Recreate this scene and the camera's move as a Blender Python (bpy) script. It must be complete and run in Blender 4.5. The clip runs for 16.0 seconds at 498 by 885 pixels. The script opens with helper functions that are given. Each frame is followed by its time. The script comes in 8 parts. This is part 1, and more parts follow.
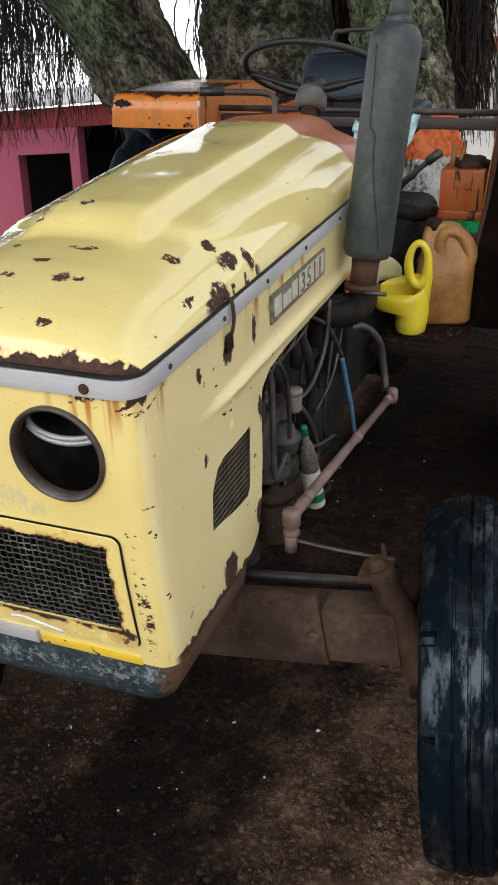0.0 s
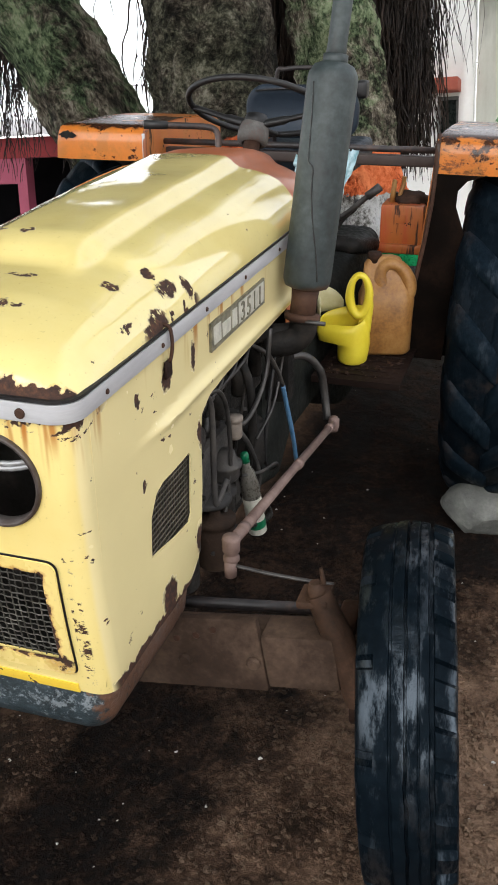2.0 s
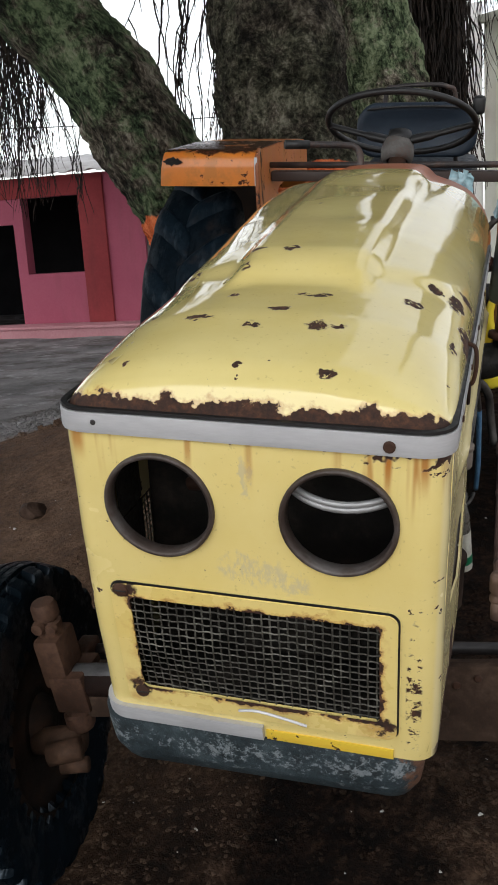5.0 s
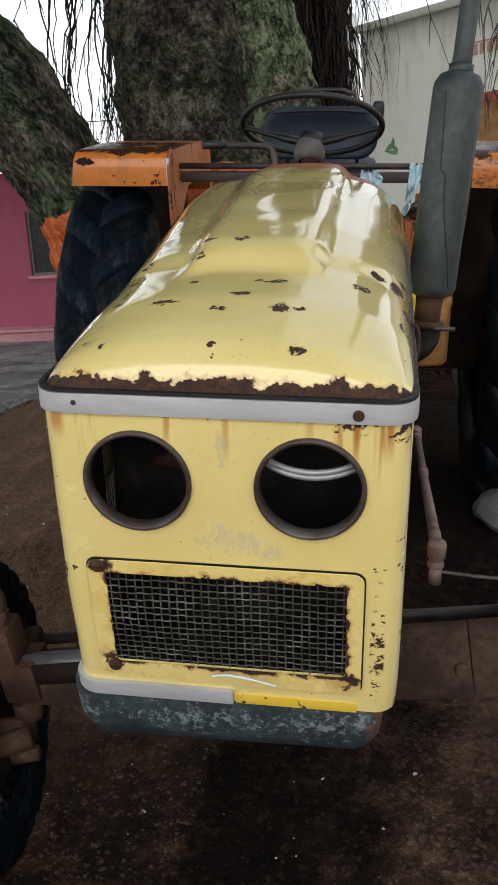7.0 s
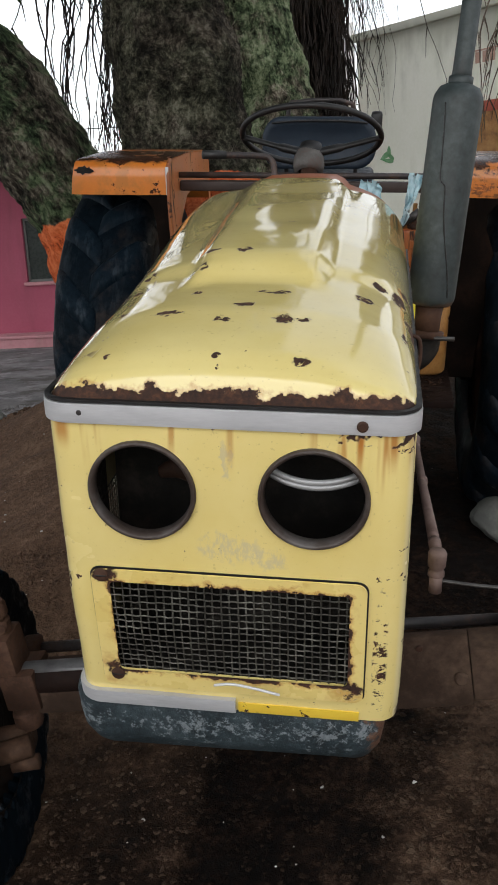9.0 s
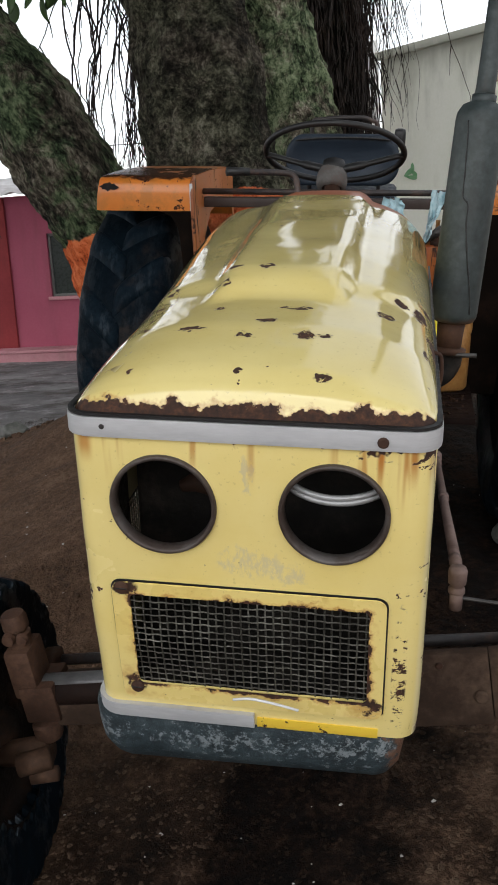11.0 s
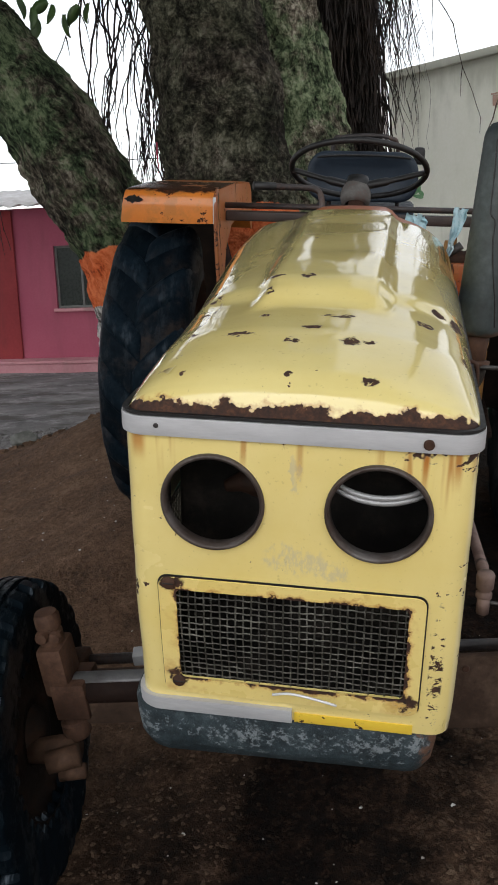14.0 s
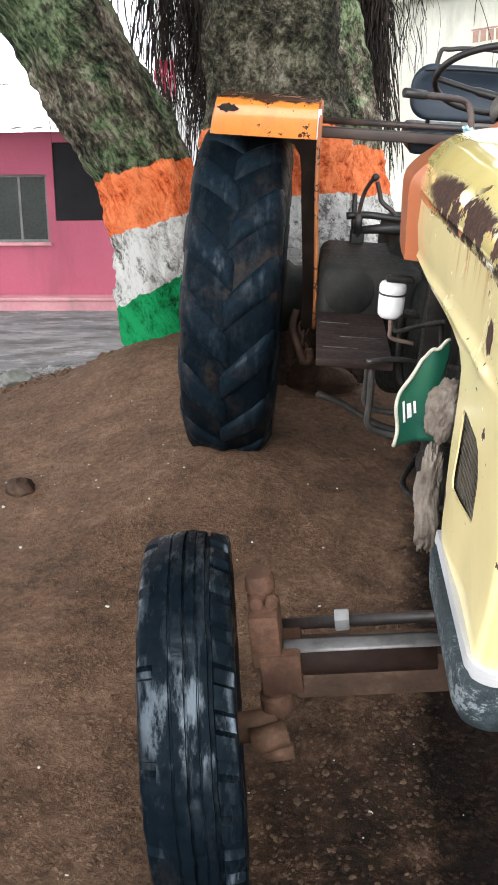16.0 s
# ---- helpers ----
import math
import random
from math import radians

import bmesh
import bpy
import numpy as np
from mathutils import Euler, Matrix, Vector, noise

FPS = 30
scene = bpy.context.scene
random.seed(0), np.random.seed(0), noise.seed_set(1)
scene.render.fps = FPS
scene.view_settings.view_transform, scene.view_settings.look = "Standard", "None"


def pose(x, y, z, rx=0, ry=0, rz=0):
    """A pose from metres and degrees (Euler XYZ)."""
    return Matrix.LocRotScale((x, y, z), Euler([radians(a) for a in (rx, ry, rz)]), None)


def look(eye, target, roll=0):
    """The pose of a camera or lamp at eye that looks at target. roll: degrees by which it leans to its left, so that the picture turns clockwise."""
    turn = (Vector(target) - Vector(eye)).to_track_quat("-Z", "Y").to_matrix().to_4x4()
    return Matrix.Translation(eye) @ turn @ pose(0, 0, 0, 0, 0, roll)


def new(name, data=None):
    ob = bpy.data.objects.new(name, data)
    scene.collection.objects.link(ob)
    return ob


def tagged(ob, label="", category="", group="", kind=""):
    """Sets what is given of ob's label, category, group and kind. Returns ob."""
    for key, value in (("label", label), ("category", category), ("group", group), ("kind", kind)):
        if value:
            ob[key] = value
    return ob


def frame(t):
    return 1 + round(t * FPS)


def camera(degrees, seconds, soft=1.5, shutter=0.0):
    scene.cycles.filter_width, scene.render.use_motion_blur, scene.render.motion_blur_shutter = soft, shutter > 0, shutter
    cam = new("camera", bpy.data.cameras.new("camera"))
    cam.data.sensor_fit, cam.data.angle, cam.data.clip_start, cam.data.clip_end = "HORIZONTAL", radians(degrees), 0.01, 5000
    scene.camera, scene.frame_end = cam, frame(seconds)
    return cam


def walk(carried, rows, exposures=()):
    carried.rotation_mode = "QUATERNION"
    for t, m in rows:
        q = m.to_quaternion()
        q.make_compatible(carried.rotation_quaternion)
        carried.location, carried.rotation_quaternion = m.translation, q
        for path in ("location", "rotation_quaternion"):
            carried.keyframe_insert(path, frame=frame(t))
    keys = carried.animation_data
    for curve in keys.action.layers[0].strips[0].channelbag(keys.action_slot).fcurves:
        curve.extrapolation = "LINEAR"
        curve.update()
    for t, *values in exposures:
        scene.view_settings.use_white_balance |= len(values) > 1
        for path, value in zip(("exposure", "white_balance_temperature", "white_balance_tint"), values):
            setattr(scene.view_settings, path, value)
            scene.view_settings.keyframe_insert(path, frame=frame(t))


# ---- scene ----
cam = camera(30.2, 16.0, 1.7)
PATH = [
    (0, (0.853, -1.071, 1.389), (0.128, 0.695, 0.791), -2.7),
    (0.5, (0.852, -1.079, 1.388), (0.2, 0.722, 0.811), -2.5),
    (1, (0.851, -1.065, 1.389), (0.204, 0.749, 0.852), -3.6),
    (1.5, (0.858, -1.067, 1.384), (0.23, 0.755, 0.849), -1.5),
    (2, (0.878, -1.082, 1.383), (0.251, 0.739, 0.847), -1.8),
    (2.5, (0.885, -1.093, 1.386), (0.279, 0.735, 0.847), -2.3),
    (3, (0.859, -1.111, 1.385), (0.258, 0.718, 0.845), -2.7),
    (3.5, (0.768, -1.112, 1.367), (0.129, 0.705, 0.827), -2.3),
    (4, (0.571, -1.063, 1.373), (-0.096, 0.751, 0.858), -3.9),
    (4.2, (0.505, -1.055, 1.375), (-0.169, 0.761, 0.878), -3.9),
    (6.3, (0.23, -1.206, 1.354), (-0.111, 0.709, 0.888), -3.8),
    (6.5, (0.225, -1.21, 1.36), (-0.111, 0.703, 0.882), -3.8),
    (7, (0.229, -1.21, 1.353), (-0.101, 0.705, 0.88), -3.8),
    (7.5, (0.236, -1.205, 1.353), (-0.063, 0.715, 0.877), -3.7),
    (8, (0.229, -1.2, 1.348), (-0.052, 0.721, 0.871), -3.1),
    (8.5, (0.224, -1.209, 1.355), (-0.074, 0.71, 0.877), -3.3),
    (9, (0.217, -1.219, 1.361), (-0.101, 0.701, 0.901), -3.6),
    (9.5, (0.221, -1.221, 1.36), (-0.114, 0.698, 0.91), -3.4),
    (12, (0.211, -1.244, 1.367), (-0.158, 0.677, 0.951), -3.5),
    (12.5, (0.203, -1.272, 1.369), (-0.163, 0.651, 0.959), -3.4),
    (13, (0.195, -1.295, 1.37), (-0.164, 0.634, 0.981), -3.3),
    (13.5, (0.184, -1.305, 1.363), (-0.164, 0.626, 0.975), -2.7),
    (14, (0.153, -1.291, 1.355), (-0.203, 0.637, 0.962), -2.4),
    (14.5, (0.033, -1.21, 1.334), (-0.339, 0.714, 0.931), -2.6),
    (15, (-0.156, -1.078, 1.327), (-0.483, 0.843, 0.879), -3.5),
    (15.5, (-0.343, -1.077, 1.31), (-0.608, 0.841, 0.809), -0.4),
    (16, (-0.553, -1.112, 1.296), (-0.696, 0.816, 0.784), -0.5),
]
EXPOSURES = [(0.0, 0.2), (1.5, 0.5), (3.0, 0.53), (3.6, 0.25), (4.0, -0.12), (7.0, -0.22), (14.0, -0.22), (14.9, 0.05), (15.3, 0.6), (15.6, 1.0), (16.0, 1.45)]
walk(cam, [(t, look(eye, target, roll)) for t, eye, target, roll in PATH], EXPOSURES)
SKY, SUN = 0.29, 1.12

# ---------- world and light: an overcast day under a wide tree ----------
world = bpy.data.worlds.new("overcast")
scene.world = world
world.use_nodes = True
wn = world.node_tree
wn.nodes.clear()
sky = wn.nodes.new("ShaderNodeTexSky")
sky.sky_type = "NISHITA"
sky.sun_disc = False
sky.sun_elevation, sky.sun_rotation = radians(55), radians(178)
sky.air_density, sky.dust_density = 1.0, 1.0
grey = wn.nodes.new("ShaderNodeHueSaturation")
grey.inputs["Saturation"].default_value = 0.16
bg = wn.nodes.new("ShaderNodeBackground")
bg.inputs["Strength"].default_value = SKY
wo = wn.nodes.new("ShaderNodeOutputWorld")
wn.links.new(sky.outputs[0], grey.inputs["Color"])
wn.links.new(grey.outputs[0], bg.inputs["Color"])
wn.links.new(bg.outputs[0], wo.inputs["Surface"])
sun = new("sun", bpy.data.lights.new("sun", "SUN"))
sun.data.energy, sun.data.angle, sun.data.color = SUN, radians(75), (1.0, 0.97, 0.93)
sun.matrix_world = look((-0.3, -9.6, 6.6), (0, 1, 0))


# ---------- helpers ----------
def smooth(a, b, x):
    t = min(1.0, max(0.0, (x - a) / (b - a)))
    return t * t * (3 - 2 * t)


def part(name, bm, material, parent=None, label="", shade=True):
    """Link a bmesh (or mesh) as one object, under a thing or a part."""
    if isinstance(bm, bpy.types.Mesh):
        me = bm
    else:
        me = bpy.data.meshes.new(name)
        bm.normal_update()
        bm.to_mesh(me)
        bm.free()
    if shade:
        me.polygons.foreach_set("use_smooth", [True] * len(me.polygons))
    if material and not me.materials:
        me.materials.append(material)
    ob = new(name, me)
    if parent:
        ob.parent = parent
    if label:
        tagged(ob, label)
    return ob


def thing(name, label, category, m=None, group="", kind=""):
    ob = tagged(new(name), label, category, group, kind)
    if m is not None:
        ob.matrix_world = m
    return ob


def crisp(ob, angle=35):
    """Hard edges where faces meet sharply, smooth elsewhere."""
    ob.data.set_sharp_from_angle(angle=radians(angle))
    return ob


def add_box(bm, lo, hi, bevel=0.0, m=None, seg=2):
    r = bmesh.ops.create_cube(bm, size=1.0)
    c = [(a + b) / 2 for a, b in zip(lo, hi)]
    s = [abs(b - a) for a, b in zip(lo, hi)]
    bmesh.ops.transform(bm, matrix=(m or Matrix()) @ Matrix.Translation(c) @ Matrix.Diagonal((*s, 1)), verts=r["verts"])
    if bevel:
        es = list({e for v in r["verts"] for e in v.link_edges})
        bmesh.ops.bevel(bm, geom=es, offset=bevel, segments=seg, affect="EDGES", profile=0.6)
    return bm


def box(lo, hi, bevel=0.0, m=None, seg=2):
    return add_box(bmesh.new(), lo, hi, bevel, m, seg)


def add_tube(bm, pts, radii, n=10, caps=True, flat=1.0):
    """A tube through points, with one radius or a radius for each point."""
    pts = [Vector(p) for p in pts]
    if not hasattr(radii, "__len__"):
        radii = [radii] * len(pts)
    ref = Vector((0, 0, 1))
    d0 = (pts[1] - pts[0]).normalized()
    if abs(d0.z) > 0.9:
        ref = Vector((0, 1, 0))
    side = d0.cross(ref).normalized()
    rings = []
    for i, p in enumerate(pts):
        a = pts[max(0, i - 1)]
        b = pts[min(len(pts) - 1, i + 1)]
        d = (b - a).normalized()
        side = (side - d * side.dot(d)).normalized()
        up = side.cross(d)
        ring = []
        for k in range(n):
            t = 2 * math.pi * k / n
            ring.append(bm.verts.new(p + radii[i] * (math.cos(t) * side + flat * math.sin(t) * up)))
        rings.append(ring)
    for r0, r1 in zip(rings, rings[1:]):
        for k in range(n):
            bm.faces.new((r0[k], r0[(k + 1) % n], r1[(k + 1) % n], r1[k]))
    if caps:
        bm.faces.new(rings[0][::-1])
        bm.faces.new(rings[-1])
    return bm


def tube(pts, radii, n=10, caps=True, flat=1.0):
    return add_tube(bmesh.new(), pts, radii, n, caps, flat)


def curve(pts, step=6):
    """Catmull-Rom points through the given ones."""
    p = [Vector(q) for q in pts]
    p = [2 * p[0] - p[1]] + p + [2 * p[-1] - p[-2]]
    out = []
    for i in range(1, len(p) - 2):
        for k in range(step):
            t = k / step
            a, b, c, d = p[i - 1], p[i], p[i + 1], p[i + 2]
            out.append(0.5 * (2 * b + (c - a) * t + (2 * a - 5 * b + 4 * c - d) * t * t + (3 * b - a - 3 * c + d) * t ** 3))
    out.append(p[-2])
    return out


def add_lathe(bm, profile, m=None, n=32, closed=False):
    """Revolve (radius, height) points round the z axis of m."""
    m = m or Matrix()
    rings = []
    for r, z in profile:
        rings.append([bm.verts.new(m @ Vector((r * math.cos(2 * math.pi * k / n), r * math.sin(2 * math.pi * k / n), z))) for k in range(n)] if r > 1e-6 else [bm.verts.new(m @ Vector((0, 0, z)))])
    pairs = list(zip(rings, rings[1:])) + ([(rings[-1], rings[0])] if closed else [])
    for a, b in pairs:
        for k in range(n):
            q = [a[k % len(a)], a[(k + 1) % len(a)], b[(k + 1) % len(b)], b[k % len(b)]]
            q = list(dict.fromkeys(q))
            if len(q) > 2:
                bm.faces.new(q)
    return bm


def lathe(profile, m=None, n=32, closed=False):
    return add_lathe(bmesh.new(), profile, m, n, closed)


def plate(outline, holes=(), step=0.0, cuts_u=(), cuts_v=()):
    """A flat sheet in (u, v) with holes, cut along the given lines, as a bmesh."""
    bm = bmesh.new()
    for loop in (outline, *holes):
        vs = [bm.verts.new((u, v, 0)) for u, v in loop]
        for a, b in zip(vs, vs[1:] + vs[:1]):
            bm.edges.new((a, b))
    bmesh.ops.triangle_fill(bm, use_beauty=True, use_dissolve=False, edges=bm.edges[:])
    for c in cuts_u:
        bmesh.ops.bisect_plane(bm, geom=bm.verts[:] + bm.edges[:] + bm.faces[:], plane_co=(c, 0, 0), plane_no=(1, 0, 0))
    for c in cuts_v:
        bmesh.ops.bisect_plane(bm, geom=bm.verts[:] + bm.edges[:] + bm.faces[:], plane_co=(0, c, 0), plane_no=(0, 1, 0))
    return bm


def thicken(bm, t):
    bm.normal_update()
    bmesh.ops.recalc_face_normals(bm, faces=bm.faces[:])
    bmesh.ops.solidify(bm, geom=bm.faces[:], thickness=t)
    return bm


def circle(cx, cy, r, n=40):
    return [(cx + r * math.cos(2 * math.pi * k / n), cy + r * math.sin(2 * math.pi * k / n)) for k in range(n)]


def rounded(x0, y0, x1, y1, r, n=5):
    out = []
    for cx, cy, a in ((x1 - r, y1 - r, 0), (x0 + r, y1 - r, 90), (x0 + r, y0 + r, 180), (x1 - r, y0 + r, 270)):
        for k in range(n + 1):
            t = radians(a + 90 * k / n)
            out.append((cx + r * math.cos(t), cy + r * math.sin(t)))
    return out


def pydata(name, verts, faces):
    me = bpy.data.meshes.new(name)
    me.from_pydata([tuple(map(float, v)) for v in verts], [], [tuple(map(int, f)) for f in faces])
    me.update()
    return me


def rough_up(bm, amount, scale, seed=0.0):
    """Push vertices along their normals by smooth noise."""
    bm.normal_update()
    for v in bm.verts:
        v.co += v.normal * amount * noise.noise(v.co * scale + Vector((seed, seed * 1.7, -seed)))
    return bm


# ---------- materials ----------
class Nodes:
    """Short hands for one node material."""

    def __init__(self, name):
        self.mat = bpy.data.materials.new(name)
        self.mat.use_nodes = True
        self.t = self.mat.node_tree
        self.b = self.t.nodes["Principled BSDF"]
        self.co = self.t.nodes.new("ShaderNodeTexCoord").outputs["Object"]

    def put(self, key, value):
        if hasattr(value, "is_linked"):
            self.t.links.new(value, self.b.inputs[key])
        elif key == "Base Color":
            self.b.inputs[key].default_value = (*value, 1)
        else:
            self.b.inputs[key].default_value = value
        return self

    def link(self, value, socket):
        if hasattr(value, "is_linked"):
            self.t.links.new(value, socket)
        elif hasattr(value, "__len__"):
            socket.default_value = (*value, 1) if len(socket.default_value) == 4 and len(value) == 3 else value
        else:
            socket.default_value = value

    def noise(self, scale, detail=4.0, rough=0.55, vec=None, warp=0.0):
        n = self.t.nodes.new("ShaderNodeTexNoise")
        n.inputs["Scale"].default_value, n.inputs["Detail"].default_value = scale, detail
        n.inputs["Roughness"].default_value, n.inputs["Distortion"].default_value = rough, warp
        self.t.links.new(vec or self.co, n.inputs["Vector"])
        return n.outputs["Fac"]

    def noise_colour(self, scale, vec=None):
        n = self.t.nodes.new("ShaderNodeTexNoise")
        n.inputs["Scale"].default_value, n.inputs["Detail"].default_value = scale, 3.0
        self.t.links.new(vec or self.co, n.inputs["Vector"])
        return n.outputs["Color"]

    def voronoi(self, scale, vec=None, feature="F1", out="Distance"):
        n = self.t.nodes.new("ShaderNodeTexVoronoi")
        n.feature = feature
        n.inputs["Scale"].default_value = scale
        self.t.links.new(vec or self.co, n.inputs["Vector"])
        return n.outputs[out]

    def math(self, op, a, b=0.0, c=None, clamp=False):
        n = self.t.nodes.new("ShaderNodeMath")
        n.operation, n.use_clamp = op, clamp
        self.link(a, n.inputs[0])
        self.link(b, n.inputs[1])
        if c is not None:
            self.link(c, n.inputs[2])
        return n.outputs[0]

    def step(self, x, lo, hi):
        """0 below lo, 1 above hi, smooth between."""
        n = self.t.nodes.new("ShaderNodeMapRange")
        n.interpolation_type = "SMOOTHSTEP"
        self.link(x, n.inputs["Value"])
        self.link(lo, n.inputs["From Min"])
        self.link(hi, n.inputs["From Max"])
        return n.outputs["Result"]

    def mix(self, fac, a, b):
        n = self.t.nodes.new("ShaderNodeMix")
        n.data_type = "RGBA"
        self.link(fac, n.inputs[0])
        self.link(a, n.inputs[6])
        self.link(b, n.inputs[7])
        return n.outputs[2]

    def blend(self, fac, a, b):
        n = self.t.nodes.new("ShaderNodeMix")
        self.link(fac, n.inputs[0])
        self.link(a, n.inputs[2])
        self.link(b, n.inputs[3])
        return n.outputs[0]

    def ramp(self, fac, stops):
        n = self.t.nodes.new("ShaderNodeValToRGB")
        e = n.color_ramp.elements
        while len(e) < len(stops):
            e.new(0.5)
        for el, (p, c) in zip(e, stops):
            el.position, el.color = p, (*c, 1)
        self.link(fac, n.inputs[0])
        return n.outputs[0]

    def xyz(self, vec=None):
        n = self.t.nodes.new("ShaderNodeSeparateXYZ")
        self.t.links.new(vec or self.co, n.inputs[0])
        return n.outputs

    def scaled(self, s, vec=None):
        n = self.t.nodes.new("ShaderNodeMapping")
        n.inputs["Scale"].default_value = s
        self.t.links.new(vec or self.co, n.inputs["Vector"])
        return n.outputs[0]

    def warped(self, scale, amount, vec=None):
        """Coordinates pushed about by noise."""
        a = self.t.nodes.new("ShaderNodeVectorMath")
        a.operation = "MULTIPLY_ADD"
        self.t.links.new(self.noise_colour(scale, vec), a.inputs[0])
        a.inputs[1].default_value = (amount,) * 3
        b = self.t.nodes.new("ShaderNodeVectorMath")
        b.operation = "SUBTRACT"
        self.t.links.new(vec or self.co, b.inputs[0])
        b.inputs[1].default_value = (amount / 2,) * 3
        self.t.links.new(b.outputs[0], a.inputs[2])
        return a.outputs[0]

    def near(self, vec, p, r):
        """1 inside the ellipsoid of radii r at p, 0 outside, with a soft rim."""
        a = self.t.nodes.new("ShaderNodeVectorMath")
        a.operation = "SUBTRACT"
        self.t.links.new(vec, a.inputs[0])
        a.inputs[1].default_value = p
        b = self.t.nodes.new("ShaderNodeVectorMath")
        b.operation = "DIVIDE"
        self.t.links.new(a.outputs[0], b.inputs[0])
        b.inputs[1].default_value = r
        c = self.t.nodes.new("ShaderNodeVectorMath")
        c.operation = "LENGTH"
        self.t.links.new(b.outputs[0], c.inputs[0])
        return self.step(c.outputs["Value"], 1.1, 0.8)

    def each(self):
        """A random number for each separate piece of the mesh."""
        return self.t.nodes.new("ShaderNodeNewGeometry").outputs["Random Per Island"]

    def bump(self, height, strength=0.3, distance=0.01, normal=None):
        n = self.t.nodes.new("ShaderNodeBump")
        n.inputs["Strength"].default_value, n.inputs["Distance"].default_value = strength, distance
        self.link(height, n.inputs["Height"])
        if normal:
            self.t.links.new(normal, n.inputs["Normal"])
        self.t.links.new(n.outputs[0], self.b.inputs["Normal"])
        return n.outputs[0]


def plain(name, cols, scale=8.0, rough=(0.4, 0.7), metal=0.0, bump=0.2, bscale=60.0, dist=0.003, stretch=None, spec=0.5):
    """A worn surface between two or three colours at two scales."""
    n = Nodes(name)
    vec = n.scaled(stretch) if stretch else None
    a = n.noise(scale, 5, 0.6, vec)
    f = n.noise(scale * 9, 4, 0.6, vec)
    m = n.math("ADD", n.math("MULTIPLY", a, 0.7), n.math("MULTIPLY", f, 0.3))
    pos = [0.34, 0.66] if len(cols) == 2 else [0.3, 0.5, 0.68]
    n.put("Base Color", n.ramp(m, list(zip(pos, cols))))
    n.put("Roughness", n.blend(n.step(f, 0.3, 0.7), rough[0], rough[1]))
    n.put("Metallic", metal)
    n.put("Specular IOR Level", spec)
    if bump:
        n.bump(n.math("ADD", n.noise(bscale, 5, 0.65, vec), n.math("MULTIPLY", a, 1.5)), bump, dist)
    return n.mat


RUST_DARK, RUST_MID = (0.012, 0.006, 0.0045), (0.042, 0.0165, 0.009)


def rusty_paint(name, paint, deep, spots=(), extra=None, amount=0.74, gloss=0.16, coat=0.6, wrinkle=0.25, scuffs=(), chip=0.06, faded=None, rust_gloss=0.85):
    """Sun-bleached enamel, chipped to rust at named places, at random and along edges."""
    n = Nodes(name)
    wv = n.warped(75.0, 0.026)
    big = n.noise(5.0, 5, 0.6)
    fine = n.noise(70.0, 4, 0.7)
    mask = n.step(n.math("ADD", n.math("MULTIPLY", n.noise(23.0, 6, 0.72), 0.85), n.math("MULTIPLY", big, 0.15)), amount, amount + 0.015)
    chips = n.math("ADD", n.noise(48.0, 5, 0.62, n.scaled((0.75, 0.55, 1.0))), n.math("MULTIPLY", n.step(big, 0.45, 0.65), 0.05))
    mask = n.math("MAXIMUM", mask, n.step(chips, amount + chip, amount + chip + 0.012))
    torn = n.step(n.noise(62.0, 4, 0.7, n.scaled((0.7, 1.0, 1.0))), 0.40, 0.43)
    for p, r in spots:
        mask = n.math("MAXIMUM", mask, n.math("MULTIPLY", n.near(wv, p, r), torn))
    halo = 0.0
    if extra:
        more, halo = extra(n, wv)
        mask = n.math("MAXIMUM", mask, more)
    base = n.ramp(n.math("ADD", n.math("MULTIPLY", big, 0.7), n.math("MULTIPLY", n.noise(1.7, 2), 0.3)), [(0.3, deep), (0.55, paint), (0.75, tuple(min(1, c * 1.06) for c in paint))])
    base = n.mix(n.math("MULTIPLY", n.step(n.noise(150.0, 2), 0.66, 0.72), 0.25), base, (0.35, 0.26, 0.1))
    if faded:
        base = n.mix(n.step(n.math("ABSOLUTE", n.xyz()[0]), 0.251, 0.258), base, n.mix(big, faded, tuple(c * 0.94 for c in faded)))
    for p, r in scuffs:
        base = n.mix(n.math("MULTIPLY", n.near(wv, p, r), n.math("MULTIPLY", n.step(n.noise(70.0, 5, 0.75, n.scaled((1.0, 1.0, 0.5))), 0.42, 0.6), 0.65)), base, (0.56, 0.49, 0.31))
    base = n.mix(halo, base, (0.42, 0.15, 0.025))
    rust = n.ramp(n.noise(90.0, 5, 0.7), [(0.3, RUST_DARK), (0.5, RUST_MID), (0.74, (0.11, 0.043, 0.017))])
    n.put("Base Color", n.mix(mask, base, rust))
    n.put("Roughness", n.blend(mask, n.blend(big, gloss * 0.7, gloss * 1.6), rust_gloss))
    n.put("Coat Weight", n.blend(mask, coat, 0.0))
    n.put("Coat Roughness", 0.035)
    n.bump(n.math("SUBTRACT", n.math("ADD", n.math("ADD", n.math("MULTIPLY", n.noise(9.0, 2), wrinkle), n.math("MULTIPLY", n.noise(26.0, 2), wrinkle * 0.16)), n.math("MULTIPLY", fine, 0.02)), n.math("MULTIPLY", mask, 0.12)), 0.5, 0.008)
    return n.mat

